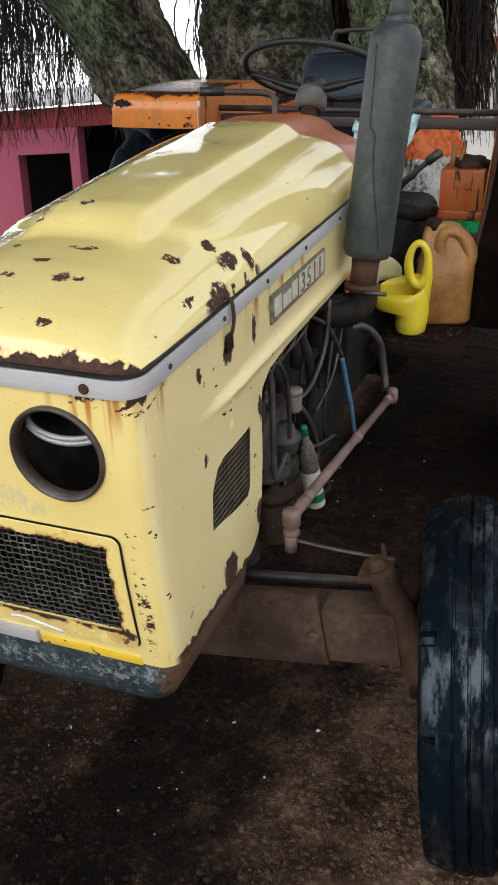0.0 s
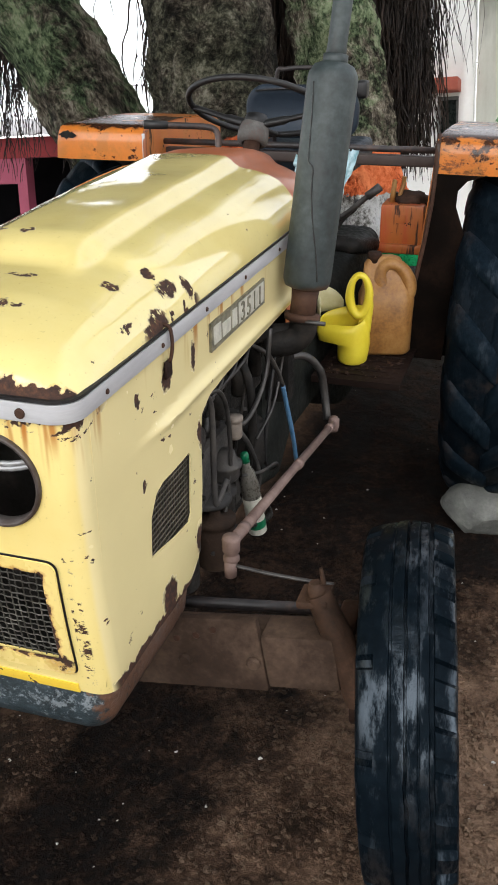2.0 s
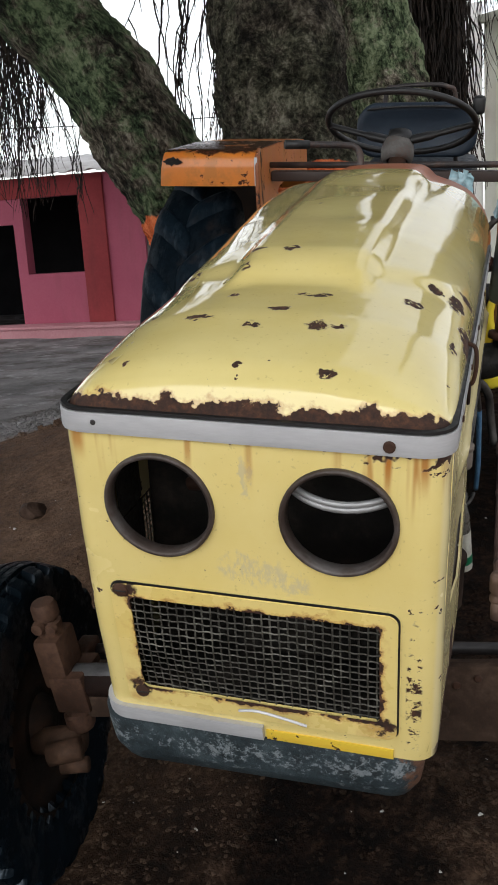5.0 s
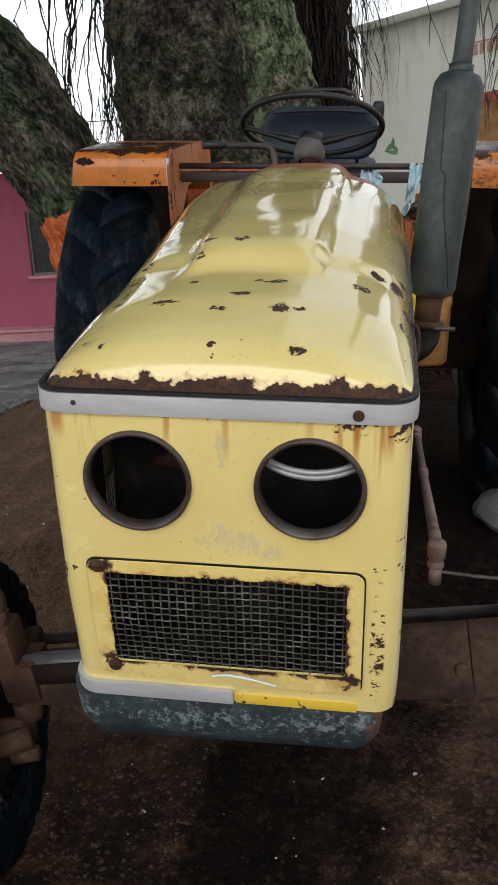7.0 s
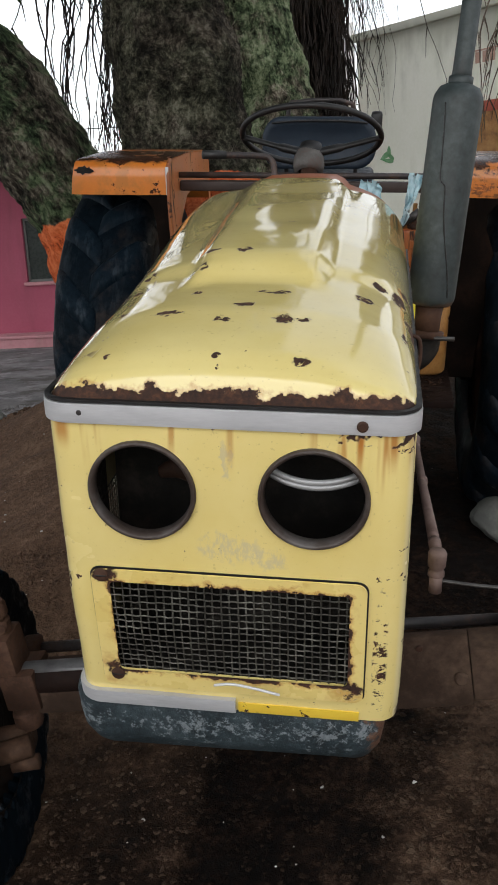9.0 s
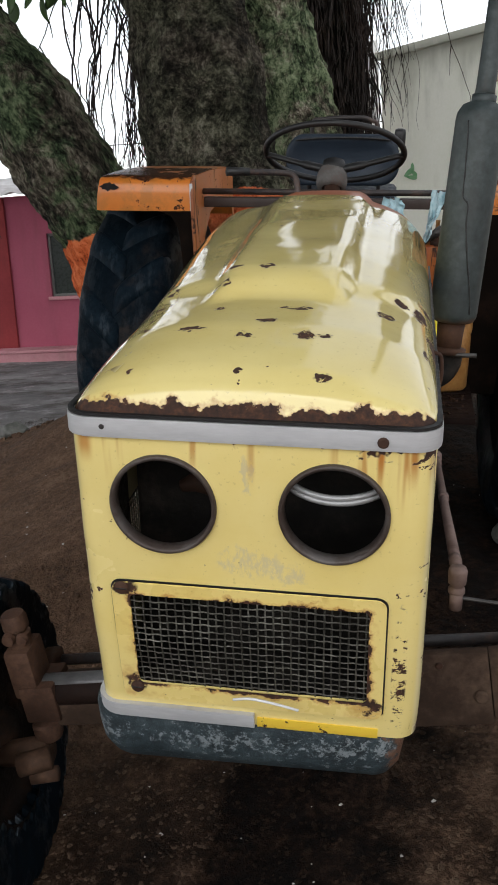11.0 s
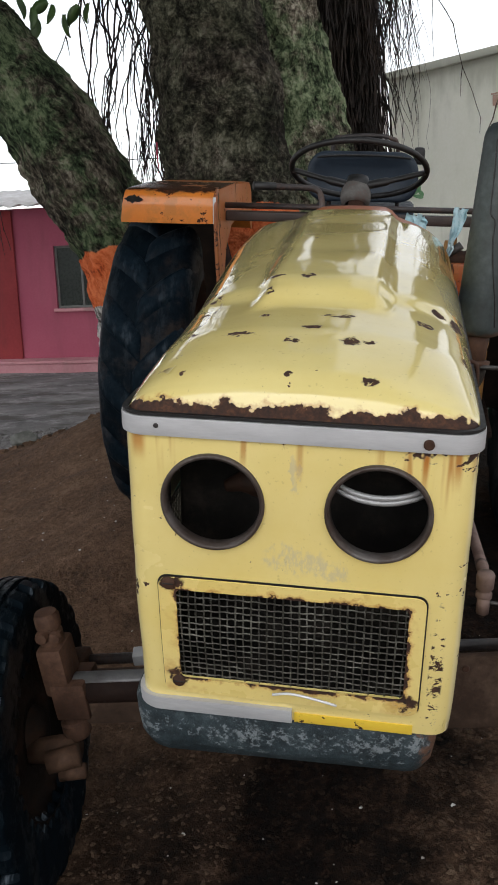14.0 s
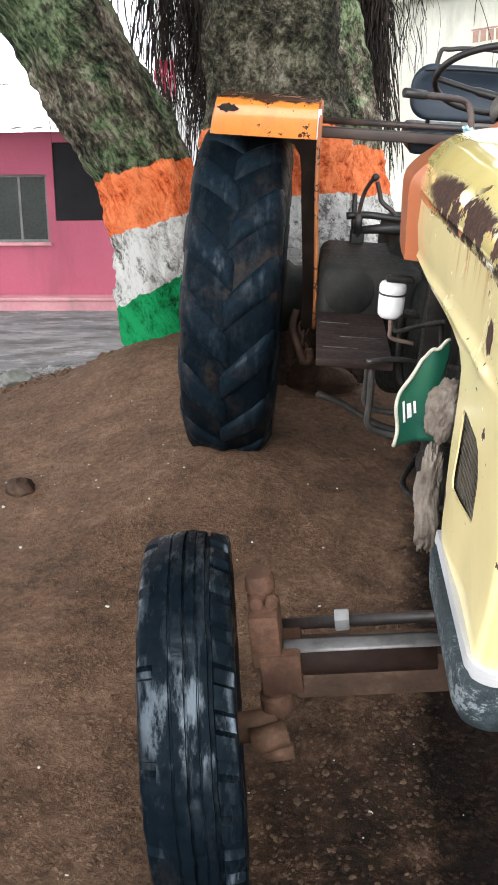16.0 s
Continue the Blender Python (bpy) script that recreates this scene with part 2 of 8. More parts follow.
HOOD_SPOTS = [
    ((0.203, 0.407, 1.181), (0.013, 0.012, 0.03)), ((0.249, 0.473, 1.147), (0.012, 0.016, 0.03)), ((0.244, 0.226, 1.143), (0.004, 0.03, 0.03)),
    ((-0.003, 0.212, 1.197), (0.017, 0.010, 0.02)), ((-0.029, 0.155, 1.19), (0.013, 0.009, 0.02)), ((0.063, 0.162, 1.189), (0.016, 0.017, 0.02)),
    ((0.092, 0.163, 1.188), (0.011, 0.007, 0.02)), ((0.101, 0.045, 1.162), (0.012, 0.009, 0.02)), ((-0.022, 0.05, 1.168), (0.006, 0.006, 0.02)),
    ((-0.183, 0.059, 1.156), (0.007, 0.006, 0.02)), ((-0.116, 0.18, 1.189), (0.026, 0.007, 0.02)), ((-0.086, 0.272, 1.2), (0.010, 0.008, 0.02)),
    ((0.036, 0.279, 1.202), (0.034, 0.007, 0.02)), ((-0.095, 0.366, 1.215), (0.008, 0.016, 0.03)), ((-0.03, 0.421, 1.232), (0.015, 0.012, 0.03)),
    ((-0.09, 0.424, 1.23), (0.017, 0.008, 0.03)), ((0.179, 0.312, 1.186), (0.018, 0.014, 0.03)), ((0.237, 0.41, 1.159), (0.014, 0.032, 0.03)),
    ((0.257, 0.325, 1.125), (0.018, 0.036, 0.03)),
]


def lip_rust(n, wv):
    """Bare rusty lip along the hood's front edge, lobed and flaking, dying out at the corners."""
    x, y, z = n.xyz()[:]
    jag = n.math("ADD", n.math("MULTIPLY", n.noise(26.0, 3, 0.6), 0.050), n.math("MULTIPLY", n.noise(110.0, 3, 0.6), 0.016))
    jag = n.math("ADD", jag, n.math("MULTIPLY", n.noise(6.0, 2), 0.02))
    top = n.math("SUBTRACT", n.math("ADD", 1.086, jag), n.math("MULTIPLY", n.step(y, 0.02, 0.06), 0.07))
    edge = n.step(n.math("SUBTRACT", top, z), -0.001, 0.001)
    side = n.math("MULTIPLY", n.step(n.noise(19.0, 4, 0.6), 0.53, 0.56), n.step(n.math("ADD", z, n.math("MULTIPLY", jag, 0.5)), 1.156, 1.152))
    right = n.math("MULTIPLY", n.near(n.co, (0.26, 0.38, 1.13), (0.06, 0.13, 0.08)), n.step(n.noise(19.0, 3), 0.5, 0.53))
    left = n.math("MULTIPLY", n.near(wv, (-0.28, 0.55, 1.13), (0.045, 0.55, 0.055)), n.step(n.noise(12.0, 4, 0.65), 0.42, 0.46))
    flakes = n.math("MULTIPLY", n.near(n.co, (-0.23, 0.36, 1.17), (0.05, 0.36, 0.06)), n.step(n.noise(30.0, 4, 0.6, n.scaled((1.0, 1.0, 1.6))), 0.585, 0.60))
    side = n.math("MAXIMUM", n.math("MULTIPLY", side, right), n.math("MAXIMUM", left, flakes))
    fringe = n.step(n.math("SUBTRACT", n.math("ADD", top, n.math("MULTIPLY", n.noise(40.0, 3), 0.012)), z), -0.002, 0.006)
    return n.math("MAXIMUM", edge, side), n.math("MULTIPLY", fringe, 0.5)


def nose_rust(n, wv):
    """Runs of rust under the trim and eaten lower edges."""
    x, y, z = n.xyz()[:]
    runs = n.noise(30.0, 3, 0.6, n.scaled((1.0, 1.0, 0.09)))
    under = n.math("MULTIPLY", n.step(runs, 0.52, 0.66), n.step(z, 0.99, 1.09))
    under = n.math("MULTIPLY", under, n.step(n.noise(6.0, 1, 0.5, n.scaled((1.0, 1.0, 0.01))), 0.46, 0.56))
    corner = n.math("MULTIPLY", n.step(runs, 0.47, 0.66), n.math("MULTIPLY", n.step(x, 0.13, 0.17), n.step(z, 0.965, 1.065)))
    under = n.math("MAXIMUM", under, n.math("MULTIPLY", corner, n.step(y, 0.12, 0.06)))
    for x0, w, low, k in ((-0.236, 0.016, 1.03, 0.8), (-0.077, 0.007, 1.02, 0.7), (0.006, 0.008, 1.0, 0.55), (0.187, 0.007, 0.99, 1.0), (0.232, 0.010, 1.01, 0.9)):
        line = n.math("ADD", x, n.math("MULTIPLY", n.math("SUBTRACT", n.noise(35.0, 2, 0.5, n.scaled((1.0, 1.0, 0.3))), 0.5), 0.010))
        drip = n.math("MULTIPLY", n.step(n.math("ABSOLUTE", n.math("SUBTRACT", line, x0)), w, w * 0.2), n.step(z, low, 1.068))
        under = n.math("MAXIMUM", under, n.math("MULTIPLY", n.math("MULTIPLY", drip, n.step(y, 0.12, 0.06)), k))
    jag = n.math("MULTIPLY", n.noise(45.0, 5, 0.65), 0.05)
    low = n.step(n.math("SUBTRACT", n.math("ADD", 0.551, jag), z), -0.001, 0.002)
    low = n.math("MULTIPLY", low, n.step(n.math("ABSOLUTE", x), 0.253, 0.262))
    top = n.math("MULTIPLY", n.step(n.math("ADD", z, jag), 1.105, 1.108), n.step(n.noise(13.0, 2), 0.5, 0.56))
    worn = n.math("MULTIPLY", n.step(n.math("ADD", z, n.math("MULTIPLY", jag, 0.7)), 1.0785, 1.080), n.math("MULTIPLY", n.step(n.noise(23.0, 3, 0.6), 0.46, 0.50), n.math("MULTIPLY", n.step(x, 0.13, 0.15), n.step(y, 0.12, 0.06))))
    top = n.math("MAXIMUM", top, worn)
    ladder = n.math("MULTIPLY", n.step(n.noise(52.0, 5, 0.75, n.scaled((0.9, 0.9, 1.3))), 0.54, 0.57), n.near(n.co, (0.228, 0.03, 0.69), (0.012, 0.06, 0.15)))
    bite = n.near(wv, (0.263, 0.30, 0.60), (0.02, 0.035, 0.036))
    for p, r in (((0.266, 0.335, 1.022), (0.02, 0.022, 0.026)), ((0.264, 0.46, 1.02), (0.02, 0.012, 0.03)), ((0.264, 0.215, 1.03), (0.02, 0.010, 0.015)),
                 ((0.264, 0.22, 0.872), (0.02, 0.010, 0.014)), ((0.264, 0.47, 0.86), (0.02, 0.012, 0.03)), ((0.264, 0.45, 0.64), (0.02, 0.02, 0.035)),
                 ((-0.264, 0.33, 1.0), (0.02, 0.03, 0.03)), ((-0.264, 0.46, 0.64), (0.02, 0.016, 0.035)), ((-0.264, 0.25, 0.87), (0.02, 0.008, 0.014)), ((-0.262, 0.02, 0.80), (0.01, 0.02, 0.035))):
        bite = n.math("MAXIMUM", bite, n.near(wv, p, r))
    mask = n.math("MAXIMUM", n.math("MAXIMUM", low, top), n.math("MAXIMUM", ladder, bite))
    return mask, n.math("MULTIPLY", under, 0.95)


def frame_rust(n, wv):
    jag = n.noise(40.0, 5, 0.7)
    x, y, z = n.xyz()[:]
    dx = n.math("SUBTRACT", n.math("ABSOLUTE", n.math("ADD", x, 0.003)), 0.183)
    dz = n.math("SUBTRACT", n.math("ABSOLUTE", n.math("SUBTRACT", z, 0.725)), 0.091)
    d = n.math("MAXIMUM", dx, dz)
    patch = n.math("MULTIPLY", n.math("SUBTRACT", n.noise(17.0, 3), 0.5), 0.040)
    mask = n.step(n.math("SUBTRACT", n.math("ADD", n.math("SUBTRACT", n.math("MULTIPLY", jag, 0.034), 0.0158), patch), d), -0.001, 0.001)
    fringe = n.step(n.math("SUBTRACT", n.math("ADD", n.math("SUBTRACT", n.math("MULTIPLY", jag, 0.040), 0.0150), patch), d), -0.003, 0.004)
    for p in ((-0.194, 0.83), (-0.188, 0.64), (0.19, 0.625)):
        mask = n.math("MAXIMUM", mask, n.math("MULTIPLY", n.near(wv, (p[0], 0.02, p[1]), (0.022, 0.08, 0.018)), n.step(jag, 0.40, 0.5)))
    return mask, n.math("MULTIPLY", n.math("MAXIMUM", n.math("MULTIPLY", fringe, 1.3), n.step(n.noise(14.0, 4, 0.65), 0.56, 0.74)), 0.45)


def fender_rust(n, wv):
    """Tops worn to brown rust, the right-hand fender eaten further."""
    x, y, z = n.xyz()[:]
    a = n.noise(14.0, 5, 0.65)
    top = n.step(n.math("ADD", z, n.math("MULTIPLY", n.math("SUBTRACT", a, 0.5), 0.05)), 1.203, 1.212)
    top = n.math("MULTIPLY", top, n.step(n.noise(7.0, 4, 0.6), 0.30, 0.40))
    right = n.step(x, 0.3, 0.35)
    worse = n.math("MULTIPLY", right, n.step(n.math("ADD", n.math("MULTIPLY", a, 0.8), n.math("MULTIPLY", z, 1.2)), 1.785, 1.84))
    blots = n.math("MULTIPLY", right, n.math("MULTIPLY", n.step(n.noise(24.0, 7, 0.76, n.scaled((0.6, 1.0, 1.2))), 0.50, 0.60), 0.8))
    stain = n.math("ADD", n.math("MULTIPLY", n.step(n.noise(9.0, 5, 0.7), 0.46, 0.60), 0.75), n.math("MULTIPLY", right, n.math("MULTIPLY", n.step(n.noise(13.0, 4, 0.7), 0.40, 0.55), 0.2)))
    return n.math("MAXIMUM", top, n.math("MAXIMUM", worse, blots)), stain


def side_rust(n, wv):
    """Dark runs down the upright sheets."""
    run = n.noise(16.0, 4, 0.65, n.scaled((1.0, 1.0, 0.16)))
    return n.step(run, 0.57, 0.63), n.math("MULTIPLY", n.step(run, 0.38, 0.58), 0.6)


YELLOW, YELLOW_DEEP = (0.79, 0.665, 0.275), (0.74, 0.60, 0.215)
yellow_hood = rusty_paint("yellow_hood_enamel", YELLOW, YELLOW_DEEP, HOOD_SPOTS, lip_rust, 0.72, 0.075, 1.0, 0.4, (), 0.0)
yellow_nose = rusty_paint("yellow_nose_enamel", (0.81, 0.665, 0.265), (0.76, 0.60, 0.20), (), nose_rust, 0.70, 0.22, 0.5, 0.25, [((0.0, 0.0, 0.885), (0.05, 0.05, 0.028)), ((0.0, 0.0, 1.03), (0.008, 0.05, 0.035)), ((0.06, 0.0, 0.87), (0.03, 0.05, 0.02))], 0.0, (0.83, 0.71, 0.37))
yellow_frame = rusty_paint("yellow_frame_enamel", (0.81, 0.655, 0.25), (0.76, 0.57, 0.17), (), frame_rust, 0.66, 0.25, 0.4)
yellow_fresh = rusty_paint("bright_yellow_enamel", (0.80, 0.56, 0.06), (0.72, 0.46, 0.05), (), None, 0.60, 0.3, 0.3)
orange_paint = rusty_paint("orange_fender_enamel", (0.60, 0.185, 0.025), (0.44, 0.12, 0.02), (), fender_rust, 0.615, 0.32, 0.35, rust_gloss=0.26)
lift_red = rusty_paint("red_orange_box_enamel", (0.45, 0.082, 0.022), (0.34, 0.058, 0.016), (), side_rust, 0.64, 0.4, 0.2)
orange_dull = rusty_paint("dull_orange_enamel", (0.50, 0.15, 0.04), (0.36, 0.10, 0.025), (), side_rust, 0.62, 0.45, 0.15)
leg_brown = rusty_paint("worn_leg_enamel", (0.27, 0.085, 0.03), (0.12, 0.045, 0.02), (), side_rust, 0.56, 0.5, 0.1)
cowl_orange = rusty_paint("faded_cowl_enamel", (0.40, 0.115, 0.04), (0.27, 0.075, 0.025), (), None, 0.66, 0.4, 0.2)
aluminium = plain("brushed_aluminium", [(0.40, 0.405, 0.42), (0.55, 0.555, 0.57)], 6, (0.36, 0.52), 0.15, 0.15, 120, 0.001, (1, 1, 6))
bezel_steel = plain("dull_bezel_steel", [(0.026, 0.014, 0.010), (0.060, 0.045, 0.038), (0.115, 0.105, 0.10)], 14, (0.4, 0.65), 0.2, 0.2, 80, 0.001)
bright_steel = plain("bright_steel", [(0.26, 0.265, 0.27), (0.40, 0.405, 0.41)], 10, (0.35, 0.5), 0.35, 0)
highlight_steel = plain("pale_highlight_steel", [(0.07, 0.068, 0.068), (0.17, 0.17, 0.175)], 14, (0.35, 0.55), 0.3, 0.1, 80, 0.001)
wire_steel = plain("grille_wire", [(0.016, 0.013, 0.010), (0.060, 0.058, 0.048), (0.21, 0.205, 0.175)], 26, (0.4, 0.65), 0.3, 0.2, 200, 0.0008)
dark_wire = plain("dark_grille_wire", [(0.05, 0.045, 0.035), (0.14, 0.12, 0.09)], 24, (0.5, 0.7), 0.4, 0.2, 200, 0.0008)
badge_white = plain("worn_badge_white", [(0.34, 0.33, 0.27), (0.62, 0.60, 0.52)], 40, (0.5, 0.7), 0.0, 0.2, 80, 0.001)
badge_grey = plain("worn_badge_grey", [(0.07, 0.066, 0.05), (0.26, 0.24, 0.16)], 40, (0.5, 0.7), 0.1, 0.2, 80, 0.001)
rust_brown = plain("brown_rusty_steel", [(0.026, 0.013, 0.009), (0.056, 0.028, 0.018), (0.10, 0.053, 0.034)], 12, (0.6, 0.85), 0.1, 0.4, 60, 0.003, spec=0.25)
mud_axle = plain("mud_coated_axle", [(0.014, 0.0085, 0.006), (0.046, 0.029, 0.0205), (0.105, 0.070, 0.050)], 7, (0.7, 0.9), 0.0, 0.5, 50, 0.004, spec=0.15)
red_brown = plain("red_brown_primer", [(0.006, 0.003, 0.002), (0.026, 0.013, 0.0085), (0.075, 0.040, 0.026)], 9, (0.55, 0.8), 0.0, 0.4, 60, 0.003, spec=0.2)
side_rusted = plain("damp_rusty_iron", [(0.014, 0.008, 0.005), (0.055, 0.030, 0.019), (0.12, 0.068, 0.044)], 9, (0.6, 0.85), 0.0, 0.5, 60, 0.003, spec=0.2)
knuckle_rust = plain("orange_brown_rusty_iron", [(0.012, 0.006, 0.0038), (0.054, 0.028, 0.0185), (0.120, 0.066, 0.044)], 10, (0.6, 0.85), 0.0, 0.4, 60, 0.003, spec=0.2)
board_brown = plain("worn_brown_board", [(0.008, 0.0045, 0.0035), (0.021, 0.0125, 0.0105), (0.055, 0.038, 0.033)], 11, (0.5, 0.8), 0.0, 0.4, 60, 0.003, (0.5, 2.0, 1.0), spec=0.2)
drum_grey = plain("oily_grey_green_iron", [(0.004, 0.0045, 0.0042), (0.013, 0.014, 0.0125), (0.036, 0.031, 0.026)], 6, (0.5, 0.8), 0.0, 0.4, 50, 0.004, spec=0.2)
foot_brown = plain("dark_footboard_paint", [(0.005, 0.0028, 0.0022), (0.013, 0.007, 0.0055), (0.028, 0.016, 0.012)], 9, (0.6, 0.85), 0.0, 0.4, 60, 0.003, spec=0.12)
leg_black = plain("near_black_sheet", [(0.002, 0.0015, 0.0012), (0.006, 0.004, 0.003), (0.018, 0.010, 0.007)], 9, (0.75, 0.95), 0.0, 0.3, 60, 0.003, spec=0.05)
engine_iron = plain("greasy_engine_iron", [(0.005, 0.005, 0.005), (0.015, 0.014, 0.013), (0.045, 0.038, 0.032)], 14, (0.4, 0.8), 0.1, 0.5, 60, 0.004, spec=0.15)
engine_grey = plain("dusty_grey_casting", [(0.012, 0.012, 0.012), (0.045, 0.042, 0.040), (0.09, 0.08, 0.07)], 14, (0.45, 0.8), 0.1, 0.4, 60, 0.003, spec=0.25)
pipe_grey = plain("grey_fuel_pipe", [(0.03, 0.028, 0.027), (0.10, 0.095, 0.09)], 20, (0.35, 0.6), 0.6, 0.2, 90, 0.001)
link_steel = plain("dull_red_link_rod", [(0.10, 0.060, 0.050), (0.26, 0.18, 0.155)], 12, (0.5, 0.75), 0.2, 0.3, 70, 0.002)
green_iron = plain("dark_green_gearbox", [(0.004, 0.005, 0.0045), (0.014, 0.016, 0.0145), (0.034, 0.034, 0.029)], 7, (0.5, 0.8), 0.1, 0.4, 50, 0.004, spec=0.15)
black_tube = plain("black_painted_tube", [(0.014, 0.013, 0.013), (0.035, 0.03, 0.03), (0.10, 0.06, 0.045)], 14, (0.35, 0.65), 0.1, 0.3, 80, 0.001)
brown_tube = plain("dark_brown_bar", [(0.028, 0.02, 0.018), (0.06, 0.042, 0.036)], 10, (0.4, 0.65), 0.1, 0.3, 80, 0.001)
dome_grey = plain("faded_column_dome", [(0.10, 0.045, 0.03), (0.09, 0.085, 0.08), (0.16, 0.15, 0.14)], 22, (0.6, 0.85), 0.0, 0.3, 90, 0.001)
seat_vinyl = plain("navy_seat_vinyl", [(0.010, 0.016, 0.026), (0.022, 0.034, 0.050)], 5, (0.4, 0.65), 0.0, 0.3, 50, 0.003, spec=0.3)
# nearly black: shade inside the front wheels is put into the colour
rim_shaded = plain("shaded_wheel_rim", [(0.003, 0.0022, 0.0018), (0.008, 0.005, 0.0036), (0.03, 0.015, 0.009)], 10, (0.6, 0.85), 0.0, 0.3, 60, 0.003, spec=0.1)
plastic_white = plain("white_plastic", [(0.62, 0.62, 0.63), (0.78, 0.78, 0.79)], 7, (0.35, 0.5), 0.0, 0.1, 60, 0.001)
plastic_yellow = plain("yellow_plastic_jug", [(0.72, 0.57, 0.025), (0.84, 0.70, 0.06)], 7, (0.3, 0.45), 0.0, 0.1, 60, 0.001)
plastic_tan = plain("stained_tan_plastic", [(0.11, 0.045, 0.014), (0.32, 0.15, 0.04), (0.44, 0.24, 0.08)], 11, (0.4, 0.6), 0.0, 0.25, 50, 0.002)
plastic_black = plain("black_plastic", [(0.006, 0.006, 0.007), (0.018, 0.018, 0.018)], 8, (0.4, 0.6), 0.0, 0.1, 60, 0.001)
green_plastic = plain("green_plastic", [(0.0, 0.09, 0.04), (0.005, 0.17, 0.07)], 8, (0.35, 0.5), 0.0, 0.1, 60, 0.001)
blue_hose = plain("blue_hose", [(0.03, 0.10, 0.20), (0.12, 0.25, 0.40)], 14, (0.4, 0.6), 0.0, 0.1, 60, 0.001)
teal_sheet = plain("pale_teal_sheet", [(0.16, 0.34, 0.40), (0.36, 0.56, 0.62), (0.52, 0.66, 0.70)], 14, (0.25, 0.45), 0.0, 0.4, 30, 0.004)
sack_grey = plain("dirty_grey_sack", [(0.06, 0.048, 0.038), (0.17, 0.14, 0.115), (0.30, 0.26, 0.22)], 12, (0.7, 0.9), 0.0, 0.5, 40, 0.004)
sack_green = plain("green_printed_sack", [(0.006, 0.045, 0.05), (0.008, 0.085, 0.055), (0.012, 0.10, 0.05)], 9, (0.4, 0.6), 0.0, 0.3, 40, 0.003)
rock_brown = plain("earth_stained_stone", [(0.014, 0.008, 0.006), (0.045, 0.027, 0.019), (0.09, 0.058, 0.042)], 9, (0.7, 0.9), 0.0, 0.7, 25, 0.012, spec=0.15)
rock_grey = plain("grey_basalt", [(0.06, 0.062, 0.056), (0.12, 0.122, 0.11), (0.22, 0.22, 0.20)], 9, (0.5, 0.85), 0.0, 0.7, 25, 0.012)


def make_muffler_paint():
    n = Nodes("grey_muffler_paint")
    x, y, z = n.xyz()[:]
    a = n.noise(9.0, 5, 0.6)
    run = n.noise(26.0, 3, 0.6, n.scaled((1.0, 1.0, 0.04)))
    base = n.ramp(n.math("ADD", n.math("MULTIPLY", a, 0.6), n.math("MULTIPLY", n.noise(60.0, 4), 0.4)), [(0.36, (0.015, 0.021, 0.022)), (0.5, (0.030, 0.041, 0.042)), (0.64, (0.056, 0.071, 0.072))])
    base = n.mix(n.math("MULTIPLY", n.step(run, 0.58, 0.7), 0.4), base, (0.03, 0.03, 0.03))
    base = n.mix(n.step(n.math("ADD", z, n.math("MULTIPLY", a, 0.06)), 1.045, 1.03), base, (0.11, 0.07, 0.05))
    n.put("Base Color", base)
    n.put("Roughness", n.blend(a, 0.4, 0.65))
    n.put("Metallic", 0.0)
    n.bump(n.noise(70.0, 4), 0.25, 0.002)
    return n.mat


def make_rubber(name, mud, sheen, tone=1.0):
    """Weathered bluish-black rubber: mud in the hollows, wet and polished in streaks."""
    n = Nodes(name)
    a, f = n.noise(5.0, 5, 0.65), n.noise(45.0, 5, 0.7)
    base = n.ramp(f, [(0.3, tuple(tone * c for c in (0.0012, 0.0026, 0.0042))), (0.7, tuple(tone * c for c in (0.004, 0.0075, 0.011)))])
    film = n.step(n.math("ADD", n.math("MULTIPLY", a, 0.8), n.math("MULTIPLY", f, 0.2)), 0.62 - 0.22 * mud, 0.78 - 0.22 * mud)
    base = n.mix(n.math("MULTIPLY", film, min(1.0, 0.3 + 0.5 * mud)), base, n.mix(f, (0.022, 0.015, 0.011), (0.060, 0.042, 0.032)))
    n.put("Base Color", base)
    streak = n.noise(13.0, 6, 0.74, n.scaled((1.6, 0.5, 0.5)))
    wet = n.math("MULTIPLY", n.step(streak, 0.49, 0.62), n.math("SUBTRACT", 1.0, film))
    n.put("Roughness", n.blend(wet, 0.50, 0.50 - 0.20 * sheen))
    n.put("Specular IOR Level", n.blend(wet, 0.04, 0.12 + 0.55 * sheen))
    n.put("Specular Tint", (0.72, 0.86, 1.0, 1.0))
    n.bump(n.math("ADD", f, n.math("MULTIPLY", n.noise(160.0, 3), 0.4)), 0.25, 0.003)
    return n.mat


